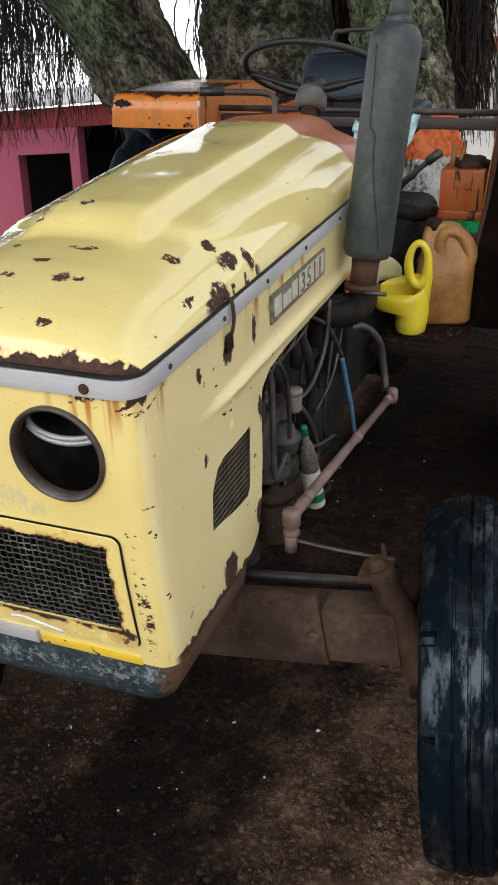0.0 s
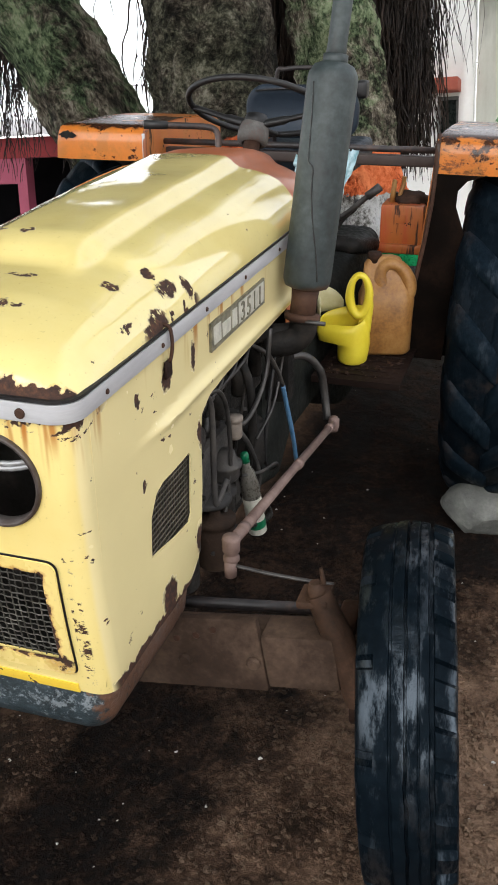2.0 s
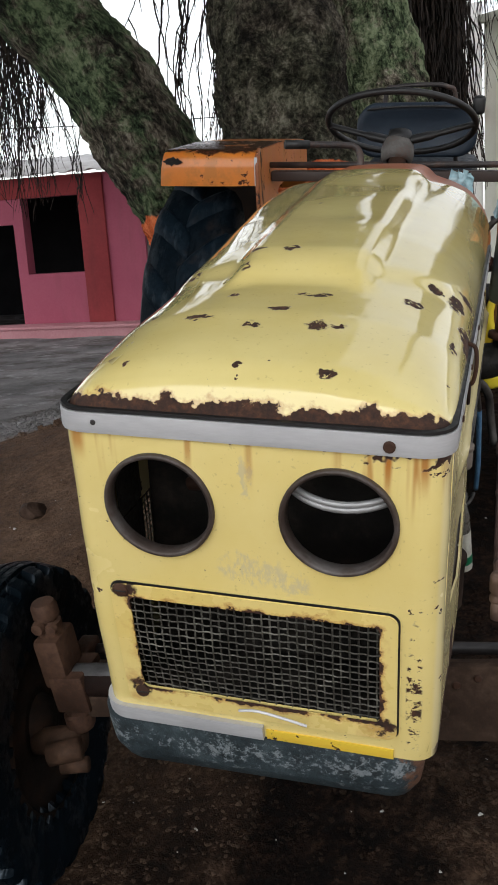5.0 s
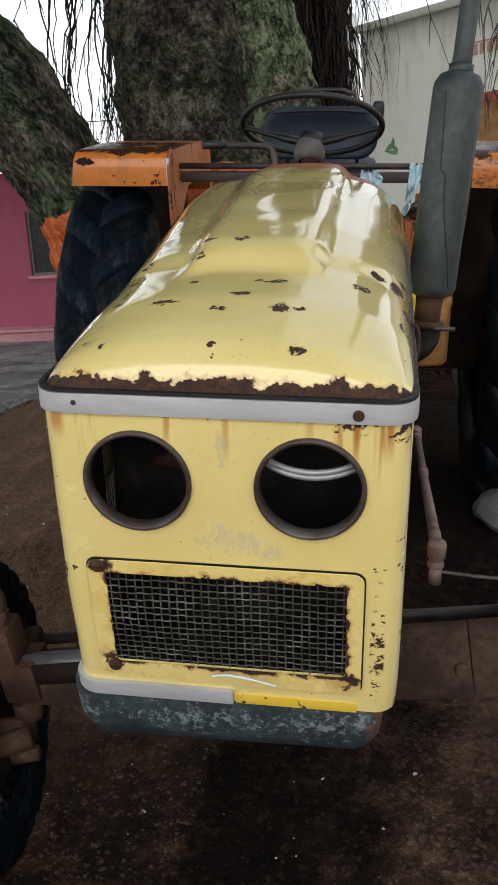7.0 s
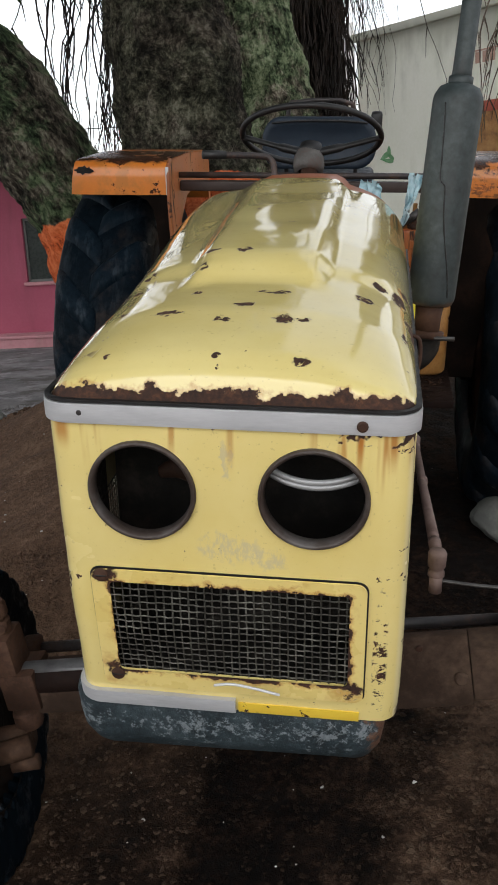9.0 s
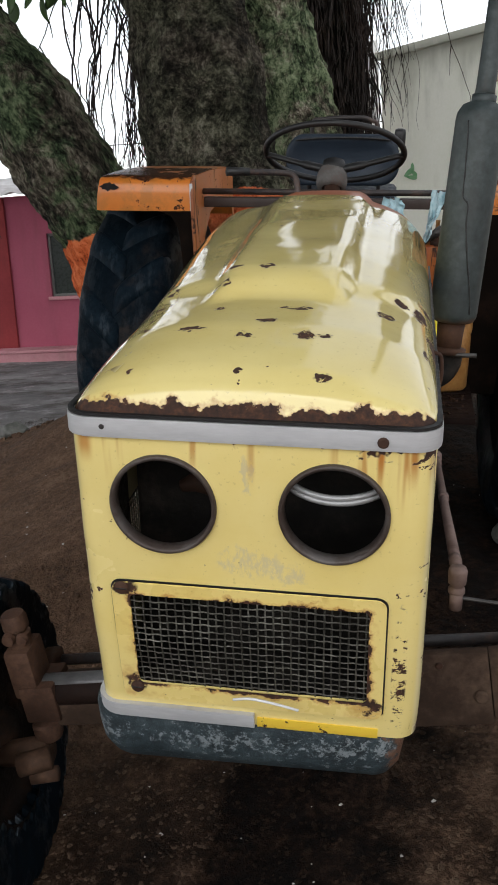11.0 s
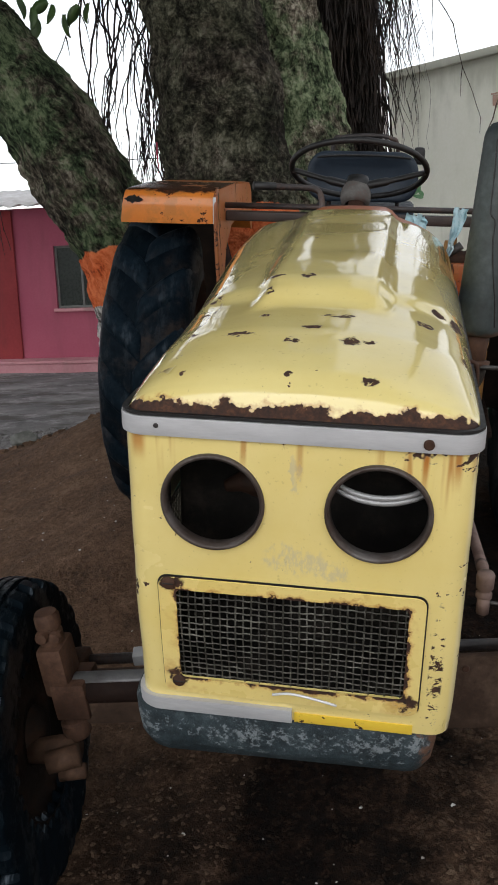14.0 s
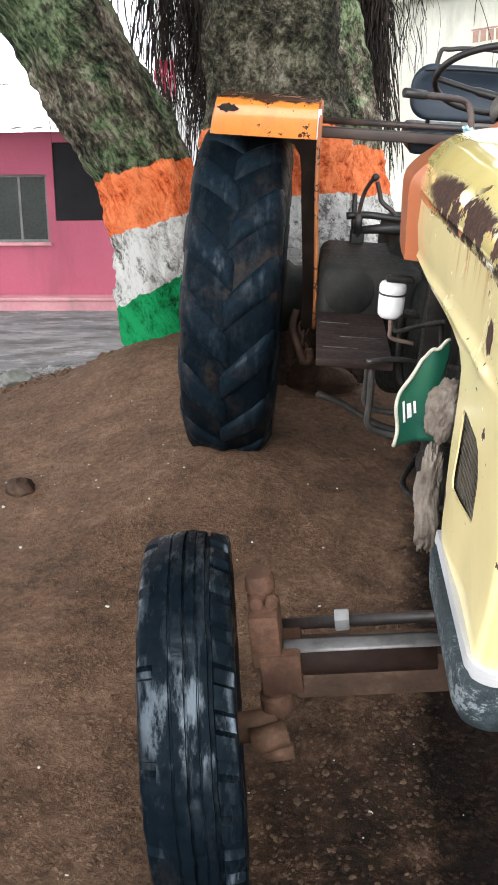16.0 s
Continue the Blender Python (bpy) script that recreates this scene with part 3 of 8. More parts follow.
def make_bark(name, raise_bands=0.0, mossy=0.7, green_top=0.84, painted=True, tilt=0.0, green_tilt=0.0, lean=0.0, pale=1.0, fibre=0.5, foot=-9.0):
    """Rough bark, fibrous along the trunk's lean, with moss, whitewash and painted bands round the foot."""
    n = Nodes(name)
    x, y, z = n.xyz()[:]
    turn = n.t.nodes.new("ShaderNodeMapping")
    turn.inputs["Rotation"].default_value = (0, radians(lean), 0)
    n.t.links.new(n.warped(4.0, 0.10), turn.inputs["Vector"])
    along = n.scaled((1.0, 1.0, fibre), turn.outputs[0])
    a = n.noise(2.4, 5, 0.6)
    f = n.noise(48.0, 6, 0.72, along)
    pit = n.noise(15.0, 6, 0.74, along)
    fold = n.noise(7.0, 4, 0.6, n.scaled((1.0, 1.0, fibre * 0.45), turn.outputs[0]))
    k = n.math("ADD", n.math("ADD", n.math("MULTIPLY", f, 0.36), n.math("MULTIPLY", pit, 0.38)), n.math("MULTIPLY", fold, 0.26))
    tone = lambda c: tuple(min(1.0, v * pale) for v in c)
    bark = n.ramp(k, [(0.42, (0.006, 0.005, 0.0035)), (0.485, tone((0.042, 0.035, 0.026))), (0.535, tone((0.12, 0.104, 0.080))), (0.60, tone((0.29, 0.265, 0.215)))])
    bark = n.mix(n.math("MULTIPLY", n.step(n.noise(1.9, 4, 0.62), 0.47, 0.62), 0.62), bark, n.ramp(k, [(0.45, (0.006, 0.005, 0.004)), (0.60, tone((0.050, 0.040, 0.030)))]))
    moss = n.step(n.math("ADD", n.math("MULTIPLY", a, 0.55), n.math("MULTIPLY", n.noise(12.0, 6, 0.72), 0.45)), 0.43, 0.55)
    bark = n.mix(n.math("MULTIPLY", moss, mossy), bark, n.ramp(k, [(0.43, (0.005, 0.008, 0.004)), (0.485, tone((0.032, 0.056, 0.026))), (0.56, tone((0.125, 0.17, 0.088)))]))
    if painted:
        wob = n.math("MULTIPLY", n.math("SUBTRACT", n.noise(7.0, 4, 0.6), 0.5), 0.11)
        h = n.math("SUBTRACT", n.math("SUBTRACT", n.math("ADD", z, wob), raise_bands), n.math("MULTIPLY", n.math("ADD", x, 0.63), tilt))
        low = n.math("SUBTRACT", h, n.math("MULTIPLY", n.math("ADD", x, 0.63), green_tilt))
        orange = n.mix(n.step(k, 0.42, 0.56), (0.72, 0.125, 0.035), (0.95, 0.28, 0.11))
        white = n.mix(n.step(k, 0.42, 0.53), (0.20, 0.19, 0.17), (0.72, 0.72, 0.70))
        green = n.mix(n.step(k, 0.40, 0.56), (0.0, 0.15, 0.045), (0.01, 0.33, 0.11))
        paint = n.mix(n.step(h, 1.165, 1.17), white, orange)
        paint = n.mix(n.step(low, green_top + 0.005, green_top), paint, green)
        show = n.math("MULTIPLY", n.step(h, 1.455, 1.445), n.math("SUBTRACT", 1.0, n.math("MULTIPLY", n.step(k, 0.46, 0.38), 0.75)))
        bark = n.mix(n.step(h, foot + 0.06, foot), bark, n.ramp(k, [(0.42, (0.012, 0.008, 0.006)), (0.58, (0.075, 0.048, 0.034))]))
        bark = n.mix(n.math("MULTIPLY", show, n.step(h, foot, foot + 0.04)), bark, paint)
    n.put("Base Color", bark)
    n.put("Roughness", 0.92)
    n.put("Specular IOR Level", 0.15)
    n.bump(n.math("ADD", n.math("ADD", k, n.math("MULTIPLY", pit, 0.6)), n.math("MULTIPLY", fold, 0.8)), 1.0, 0.07)
    return n.mat


def make_soil(name="damp_shaded_earth", dry=1.0):
    """Damp brown earth, trodden, shade under the tractor painted in, with a wet grey road beyond; lumps of it have
    dried a little.
    """
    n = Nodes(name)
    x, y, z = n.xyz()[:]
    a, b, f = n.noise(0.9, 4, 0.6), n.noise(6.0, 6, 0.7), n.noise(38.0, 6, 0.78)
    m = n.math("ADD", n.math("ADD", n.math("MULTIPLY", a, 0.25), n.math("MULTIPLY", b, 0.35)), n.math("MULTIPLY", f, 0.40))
    wet_shaded_soil = n.ramp(m, [(0.44, (0.002, 0.0012, 0.0008)), (0.5, (0.0088, 0.0044, 0.0027)), (0.57, (0.036, 0.0195, 0.012))])
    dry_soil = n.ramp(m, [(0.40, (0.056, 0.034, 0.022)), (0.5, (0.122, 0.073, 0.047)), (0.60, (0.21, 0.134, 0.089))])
    # soil under and behind the tractor darkened: its shade put into the colour
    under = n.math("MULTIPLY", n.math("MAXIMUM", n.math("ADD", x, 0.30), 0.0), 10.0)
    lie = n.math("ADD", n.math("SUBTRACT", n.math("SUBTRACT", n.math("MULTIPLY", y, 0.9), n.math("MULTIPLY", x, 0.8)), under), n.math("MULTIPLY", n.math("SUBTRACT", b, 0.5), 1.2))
    # right side darkens with depth too, for the shade beneath the tractor
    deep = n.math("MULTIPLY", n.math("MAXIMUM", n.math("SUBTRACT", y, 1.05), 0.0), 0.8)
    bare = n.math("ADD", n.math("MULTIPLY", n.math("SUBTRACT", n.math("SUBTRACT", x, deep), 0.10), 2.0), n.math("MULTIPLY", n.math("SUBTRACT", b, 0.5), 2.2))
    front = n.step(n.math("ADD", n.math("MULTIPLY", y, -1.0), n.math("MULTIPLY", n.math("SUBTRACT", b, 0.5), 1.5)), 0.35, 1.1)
    soil = n.mix(n.math("MAXIMUM", front, n.math("MAXIMUM", n.step(lie, 0.5, 1.9), n.step(bare, -0.3, 1.2))), wet_shaded_soil, dry_soil)
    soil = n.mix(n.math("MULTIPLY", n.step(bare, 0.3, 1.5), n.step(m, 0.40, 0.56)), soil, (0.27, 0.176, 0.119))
    road = n.ramp(n.math("ADD", n.math("MULTIPLY", a, 0.5), n.math("ADD", n.math("MULTIPLY", b, 0.3), n.math("MULTIPLY", f, 0.2))), [(0.40, (0.11, 0.106, 0.106)), (0.5, (0.20, 0.192, 0.19)), (0.60, (0.31, 0.297, 0.29))])
    road = n.mix(n.math("MULTIPLY", n.step(n.noise(1.9, 6, 0.72), 0.50, 0.60), 0.65), road, (0.085, 0.070, 0.060))
    side = n.math("ADD", n.math("ADD", n.math("MULTIPLY", y, 0.62), n.math("MULTIPLY", x, -0.78)), n.math("MULTIPLY", n.math("SUBTRACT", b, 0.5), 0.9))
    on_road = n.step(side, 4.35, 4.65)
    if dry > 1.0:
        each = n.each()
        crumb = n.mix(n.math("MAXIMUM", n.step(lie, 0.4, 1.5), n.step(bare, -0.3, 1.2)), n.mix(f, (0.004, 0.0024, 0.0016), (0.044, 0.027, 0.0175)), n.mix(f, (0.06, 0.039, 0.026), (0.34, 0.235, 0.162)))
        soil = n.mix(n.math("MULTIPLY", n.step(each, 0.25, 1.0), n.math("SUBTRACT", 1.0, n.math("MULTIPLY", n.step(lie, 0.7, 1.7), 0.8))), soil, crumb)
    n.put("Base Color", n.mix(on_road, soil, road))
    wet = n.math("MULTIPLY", n.step(n.noise(2.6, 5, 0.65), 0.54, 0.64), on_road)
    n.put("Roughness", n.blend(wet, n.blend(n.step(b, 0.35, 0.6), 0.72, 0.95), 0.45))
    n.put("Specular IOR Level", n.blend(wet, 0.12, 0.4))
    rough = n.math("ADD", n.math("ADD", f, n.math("MULTIPLY", b, 1.5)), n.math("MULTIPLY", n.noise(150.0, 4, 0.7), 0.3))
    n.bump(n.math("MULTIPLY", n.math("SUBTRACT", 1.0, n.math("MAXIMUM", n.math("MULTIPLY", on_road, 0.55), n.math("MULTIPLY", wet, 0.85))), rough), 0.9, 0.018)
    return n.mat


def make_wall_paint(name, cols, grime, algae=0.0):
    n = Nodes(name)
    a, f = n.noise(0.8, 5, 0.65), n.noise(30.0, 4, 0.6)
    run = n.noise(2.2, 4, 0.65, n.scaled((1.0, 1.0, 0.22)))
    base = n.ramp(n.math("ADD", n.math("MULTIPLY", a, 0.7), n.math("MULTIPLY", f, 0.3)), [(0.35, cols[0]), (0.65, cols[1])])
    base = n.mix(n.math("MULTIPLY", n.step(run, 0.5, 0.72), 0.55), base, grime)
    if algae:
        z = n.xyz()[2]
        wash = n.math("ADD", z, n.math("MULTIPLY", n.math("SUBTRACT", n.noise(1.6, 5, 0.65, n.scaled((1.0, 1.0, 0.35))), 0.5), 2.2))
        base = n.mix(n.math("MULTIPLY", n.step(wash, 2.45, 3.1), algae), base, (0.24, 0.25, 0.19))
    n.put("Base Color", base)
    n.put("Roughness", 0.85)
    n.bump(n.math("ADD", f, n.noise(140.0, 3)), 0.2, 0.004)
    return n.mat


def make_cast():
    """Flaking blue-grey paint with whitish bare flecks, brown with rust at one end."""
    n = Nodes("weathered_blue_casting")
    x, y, z = n.xyz()[:]
    a, f = n.noise(12.0, 5, 0.65), n.noise(60.0, 5, 0.75)
    m = n.math("ADD", n.math("MULTIPLY", a, 0.5), n.math("MULTIPLY", f, 0.5))
    base = n.ramp(m, [(0.36, (0.006, 0.011, 0.014)), (0.5, (0.018, 0.031, 0.038)), (0.64, (0.046, 0.066, 0.074))])
    band = n.math("SUBTRACT", 1.0, n.math("MULTIPLY", n.math("ABSOLUTE", n.math("SUBTRACT", z, 0.515)), 14.0))
    fleck = n.step(n.math("ADD", n.math("MULTIPLY", n.noise(75.0, 6, 0.8), 0.6), n.math("ADD", n.math("MULTIPLY", n.noise(9.0, 3), 0.25), n.math("MULTIPLY", band, 0.10))), 0.50, 0.56)
    base = n.mix(n.math("MULTIPLY", fleck, 0.55), base, (0.30, 0.34, 0.36))
    rust = n.step(n.math("ADD", x, n.math("MULTIPLY", n.math("SUBTRACT", f, 0.5), 0.12)), 0.215, 0.235)
    base = n.mix(n.math("MULTIPLY", rust, 0.85), base, n.mix(f, (0.05, 0.022, 0.012), (0.20, 0.09, 0.045)))
    n.put("Base Color", base)
    n.put("Roughness", n.blend(a, 0.5, 0.85))
    n.bump(n.math("ADD", f, n.math("MULTIPLY", a, 2.0)), 0.7, 0.006)
    return n.mat


blue_cast = make_cast()
muffler_paint = make_muffler_paint()
rubber_front = make_rubber("front_tyre_rubber", 0.05, 1.0)
rubber_lug = make_rubber("rear_lug_rubber", 0.50, 0.3, 2.0)
rubber_rear = make_rubber("rear_carcass_rubber", 0.50, 0.1, 1.2)
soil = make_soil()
lump_soil = make_soil("lumps_of_earth", 1.35)
root_dark = plain("dark_hanging_roots", [(0.008, 0.006, 0.005), (0.022, 0.014, 0.010), (0.06, 0.036, 0.023)], 3, (0.7, 0.9), 0.0, 0)
leaf_green = plain("banyan_leaves", [(0.018, 0.045, 0.012), (0.05, 0.10, 0.025), (0.08, 0.13, 0.04)], 1.5, (0.4, 0.6), 0.0, 0)
root_brown = plain("withered_brown_roots", [(0.05, 0.034, 0.024), (0.13, 0.095, 0.07), (0.24, 0.19, 0.15)], 6, (0.7, 0.9), 0.0, 0)
chip_mat = plain("pale_stone_chips", [(0.33, 0.31, 0.28), (0.62, 0.6, 0.56)], 17, (0.6, 0.85), 0.0, 0.2, 200, 0.001)
pink_paint = make_wall_paint("pink_wall_paint", ((0.31, 0.060, 0.105), (0.37, 0.088, 0.135)), (0.22, 0.055, 0.08))
red_paint = make_wall_paint("dark_red_wall_paint", ((0.20, 0.02, 0.025), (0.28, 0.035, 0.04)), (0.12, 0.02, 0.02))
pink_pale = make_wall_paint("faded_pink_plinth", ((0.42, 0.17, 0.20), (0.52, 0.27, 0.29)), (0.22, 0.15, 0.14))
cream_paint = make_wall_paint("stained_cream_wall", ((0.76, 0.77, 0.66), (0.86, 0.86, 0.78)), (0.58, 0.58, 0.47), 0.55)
white_wall = make_wall_paint("pale_front_wall", ((0.76, 0.75, 0.72), (0.85, 0.84, 0.82)), (0.6, 0.56, 0.5))
sheet_metal = plain("weathered_tin_roof", [(0.42, 0.40, 0.39), (0.66, 0.65, 0.65)], 3, (0.45, 0.7), 0.3, 0.2, 40, 0.003)
# near-black: the shade inside the openings is put into this colour
dark_inside = plain("unlit_room_black", [(0.012, 0.012, 0.014), (0.02, 0.02, 0.022)], 3, (0.8, 0.9), 0.0, 0, spec=0.1)
window_glass = plain("dusty_window_glass", [(0.006, 0.011, 0.009), (0.018, 0.026, 0.022)], 3, (0.2, 0.4), 0.0, 0.1, 20, 0.002, spec=0.2)
frame_grey = plain("grey_window_frame", [(0.10, 0.105, 0.10), (0.17, 0.17, 0.165)], 8, (0.5, 0.7), 0.0, 0.2, 60, 0.002)
brick_red = plain("red_oxide_band", [(0.33, 0.07, 0.045), (0.46, 0.13, 0.085)], 5, (0.7, 0.9), 0.0, 0.2, 60, 0.002)


# ---------- ground ----------
def ground_z(x, y):
    d2 = (x + 0.75) ** 2 + (y - 3.8) ** 2
    z = 0.56 * math.exp(-d2 / 3.0)
    z += 0.05 * math.exp(-((x + 0.9) ** 2 + (y - 2.2) ** 2) / 0.35)
    z -= 0.10 * math.exp(-((x + 0.85) ** 2 + (y - 0.55) ** 2) / 0.5)
    z += 0.13 * math.exp(-((x + 1.25) ** 2 + (y - 3.5) ** 2) / 0.35)
    z += 0.085 * math.exp(-((x + 0.85) ** 2 + (y - 2.15) ** 2) / 0.16)
    z -= 0.20 * smooth(6.0, 12.0, y) * smooth(0.5, -2.0, x)
    z += 0.02 * noise.noise((x * 1.3, y * 1.3, 0.0)) + 0.012 * noise.noise((x * 5, y * 5, 3.0))
    near = smooth(7.0, 3.0, abs(x) + abs(y - 1.5))
    z += near * (0.010 * noise.noise((x * 14, y * 14, 7.0)) + 0.006 * noise.noise((x * 33, y * 33, 1.0)))
    return z


def make_ground():
    fine = 0.035
    xs = [-60, -30, -18, -12] + list(np.arange(-9, -3.3, 0.3)) + list(np.arange(-3.3, 2.4, fine)) + list(np.arange(2.4, 8, 0.4)) + [9, 14, 25, 60]
    ys = [-60, -25, -12, -7] + list(np.arange(-5, -0.8, 0.3)) + list(np.arange(-0.8, 4.6, fine)) + list(np.arange(4.6, 14, 0.25)) + [15, 18, 24, 40, 90, 300]
    verts = [(x, y, ground_z(x, y)) for y in ys for x in xs]
    w = len(xs)
    faces = [(j * w + i, j * w + i + 1, (j + 1) * w + i + 1, (j + 1) * w + i) for j in range(len(ys) - 1) for i in range(w - 1)]
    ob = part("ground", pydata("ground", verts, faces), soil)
    return tagged(ob, "damp dark brown trodden earth, shade painted under the tractor, rising to the tree, with a wet grey road", "ground", kind="structure")


make_ground()

# ---------- tractor ----------
TRACTOR = pose(0, 0, 0, 9.0) @ Matrix.Translation((-0.098, 0.175, 0)) @ pose(0, 0, 0, 0, 4.3)
tractor = thing("tractor", "old yellow tractor with orange fenders, rusty, parked nose-down on earth", "tractor", TRACTOR)
HALF, RC = 0.262, 0.036
STRIP_LO, STRIP_HI = 1.079, 1.108


def face_y(z):
    return 0.05 * ((1.09 - z) / 0.52) ** 2 - 0.002


def wrap(u, z, out=0.0):
    """A point of the nose: u runs round it from the middle of its front, z is the height."""
    s = 1 if u >= 0 else -1
    a = abs(u)
    flat, arc = HALF - RC, RC * math.pi / 2
    fy = face_y(z)
    if a <= flat:
        return Vector((u, fy - out, z))
    if a <= flat + arc:
        t = (a - flat) / RC
        return Vector((s * (flat + (RC + out) * math.sin(t)), fy + RC - (RC + out) * math.cos(t), z))
    y = fy + RC + (a - flat - arc)
    return Vector((s * (HALF + out), y, z))


def u_of(y, z):
    """Where on the wrap a side point of that depth lies."""
    return y - face_y(z) - RC + HALF - RC + RC * math.pi / 2


def left_bulge(x, y, z):
    """The left side panel hangs open a little towards its upper rear end."""
    return 0.036 * smooth(0.4, 1.1, y) * smooth(0.86, 1.02, z) * smooth(-0.05, -0.2, x)


def make_nose():
    side = [(0.0, 0.557), (0.30, 0.563), (0.395, 0.568), (0.44, 0.60), (0.462, 0.66), (0.472, 0.74), (0.475, 0.85), (0.487, 0.893), (0.53, 0.917), (0.62, 0.925), (1.12, 0.932), (1.135, 0.96), (1.14, 1.09)]
    right = [(u_of(max(y, 0.06), z) if y > 0 else HALF, z) for y, z in side]
    outline = right + [(-u, z) for u, z in right[::-1]]
    holes = [circle(0.124, 0.975, 0.076, 48), circle(-0.124, 0.975, 0.076, 48), rounded(-0.192, 0.632, 0.186, 0.82, 0.012)]
    mesh_hole = [(0.235, 0.72), (0.40, 0.702), (0.412, 0.715), (0.418, 0.835), (0.408, 0.848), (0.29, 0.845), (0.262, 0.835), (0.238, 0.80)]
    holes.append([(u_of(y, z), z) for y, z in mesh_hole])
    holes.append([(-u_of(y, z), z) for y, z in mesh_hole[::-1]])
    us = [s * (HALF - RC + RC * math.pi / 2 * k / 8) for k in range(9) for s in (1, -1)] + [s * (0.32 + 0.06 * k) for k in range(15) for s in (1, -1)] + [-0.15, -0.05, 0.05, 0.15]
    vs = [0.58, 0.62, 0.66, 0.70, 0.74, 0.78, 0.82, 0.86, 0.90, 0.925, 0.936, 0.944, 0.95, 0.956, 0.964, 0.98, 1.02, 1.06]
    bm = plate(outline, holes, cuts_u=us, cuts_v=vs)
    for v in bm.verts:
        u, z = v.co.x, v.co.y
        y = abs(u) - 0.282
        ridge = 0.007 * math.exp(-((z - 0.950) / 0.010) ** 2) * smooth(0.16, 0.30, y) if y > 0 else 0.0
        shelf = 0.005 * smooth(0.957, 0.944, z) * smooth(0.16, 0.30, y) if y > 0 else 0.0
        dent = 0.0025 * noise.noise((u * 9, z * 9, 2.0))
        v.co = wrap(u, z, ridge + shelf + dent)
        v.co.x -= left_bulge(*v.co)
    thicken(bm, 0.0035)
    return crisp(part("nose", bm, yellow_nose, tractor, "pale yellow front cowl and side panels with rust"), 40)


nose = make_nose()


def hood_rise(d):
    return float(np.interp(d, [0, 0.008, 0.02, 0.05, 0.1, 0.2, 0.35, 0.6, 1.13], [0.0, 0.03, 0.05, 0.068, 0.082, 0.097, 0.108, 0.125, 0.145]))


def hood_point(x, y):
    """The hood's top at x for a depth y behind its front edge."""
    k = max(0.0, 1 - min(1, abs(x) / 0.264) ** 2.6) ** (1 / 2.2)
    z = 1.10 + hood_rise(y) * k
    z += 0.022 * smooth(0.33, 0.385, y + 0.10 * (abs(x) / 0.1) ** 4 * 0.2) * (1 - smooth(0.088, 0.126, abs(x)))
    z += 0.009 * smooth(0.37, 0.43, y - 0.25 * max(0.0, abs(x) - 0.12)) * (1 - smooth(0.20, 0.262, abs(x)))
    return z + 0.0022 * noise.noise((x * 7, y * 7, 5.0))


def make_hood():
    bm = bmesh.new()
    nx, ds = 72, [0, 0.001, 0.003, 0.006, 0.01, 0.015, 0.021, 0.029, 0.039, 0.052, 0.07, 0.09] + list(np.linspace(0.115, 1.145, 62))
    rows = []
    for d in [-1] + ds:
        row = []
        for i in range(nx + 1):
            th = math.pi * (i / nx - 0.5)
            x = 0.264 * math.sin(th)
            over = max(0.0, abs(x) - (0.264 - 0.05))
            y0 = 0.05 - math.sqrt(max(0.0, 0.05 ** 2 - over ** 2)) + 0.004
            fade = smooth(0.25, 0.0, max(d, 0))
            y = max(d, 0) + y0 * fade
            if d < 0:
                row.append(bm.verts.new((x * 0.999, y + 0.002, 1.084)))
            else:
                back = 0.065 * smooth(0.07, 0.22, abs(x)) * smooth(0.95, 1.145, d)
                row.append(bm.verts.new((x, y - 0.004 + back, max(1.100, hood_point(x, d)))))
        rows.append(row)
    for a, b in zip(rows, rows[1:]):
        for i in range(nx):
            bm.faces.new((a[i], a[i + 1], b[i + 1], b[i]))
    for s in (0, nx):
        low = [bm.verts.new((r[s].co.x * 0.999, r[s].co.y, 1.084)) for r in rows[1:]]
        ring = [r[s] for r in rows[1:]]
        for i in range(len(low) - 1):
            q = (ring[i], ring[i + 1], low[i + 1], low[i])
            bm.faces.new(q if s else q[::-1])
    bmesh.ops.remove_doubles(bm, verts=bm.verts[:], dist=0.0004)
    for v in bm.verts:
        v.co.x -= left_bulge(*v.co)
    return part("hood", bm, yellow_hood, tractor, "glossy yellow engine hood with chipped rusty lip")


hood = make_hood()


def make_strip(name, z0, z1, u0, u1, out, label, parent=tractor, material=aluminium, n=90, rise=None):
    """A thin metal band laid round the nose from u0 to u1."""
    bm = bmesh.new()
    rows = []
    prof = [(-0.004, z0), (out, z0), (out + 0.0006, z0 + 0.004), (out + 0.0006, z1 - 0.004), (out, z1), (-0.004, z1)]
    for i in range(n + 1):
        u = u0 + (u1 - u0) * i / n
        dz = rise(u) if rise else 0.0
        rows.append([bm.verts.new(wrap(u, z + dz, 0.001 + o)) for o, z in prof])
    for a, b in zip(rows, rows[1:]):
        for k in range(len(prof) - 1):
            bm.faces.new((a[k], b[k], b[k + 1], a[k + 1]))
    bm.faces.new(rows[0])
    bm.faces.new(rows[-1][::-1])
    return crisp(part(name, bm, material, parent, label), 25)


strip = make_strip("trim_strip", STRIP_LO, STRIP_HI, -0.36, 1.36, 0.005, "aluminium trim strip round the hood's edge", n=160)
lower_trim = make_strip("lower_trim", 0.557, 0.585, -0.66, 0.0, 0.008, "aluminium trim strip along the lower edge")
make_strip("lower_edge", 0.555, 0.576, 0.004, 0.20, 0.0016, "bright yellow bare lower edge", material=yellow_fresh, n=30)


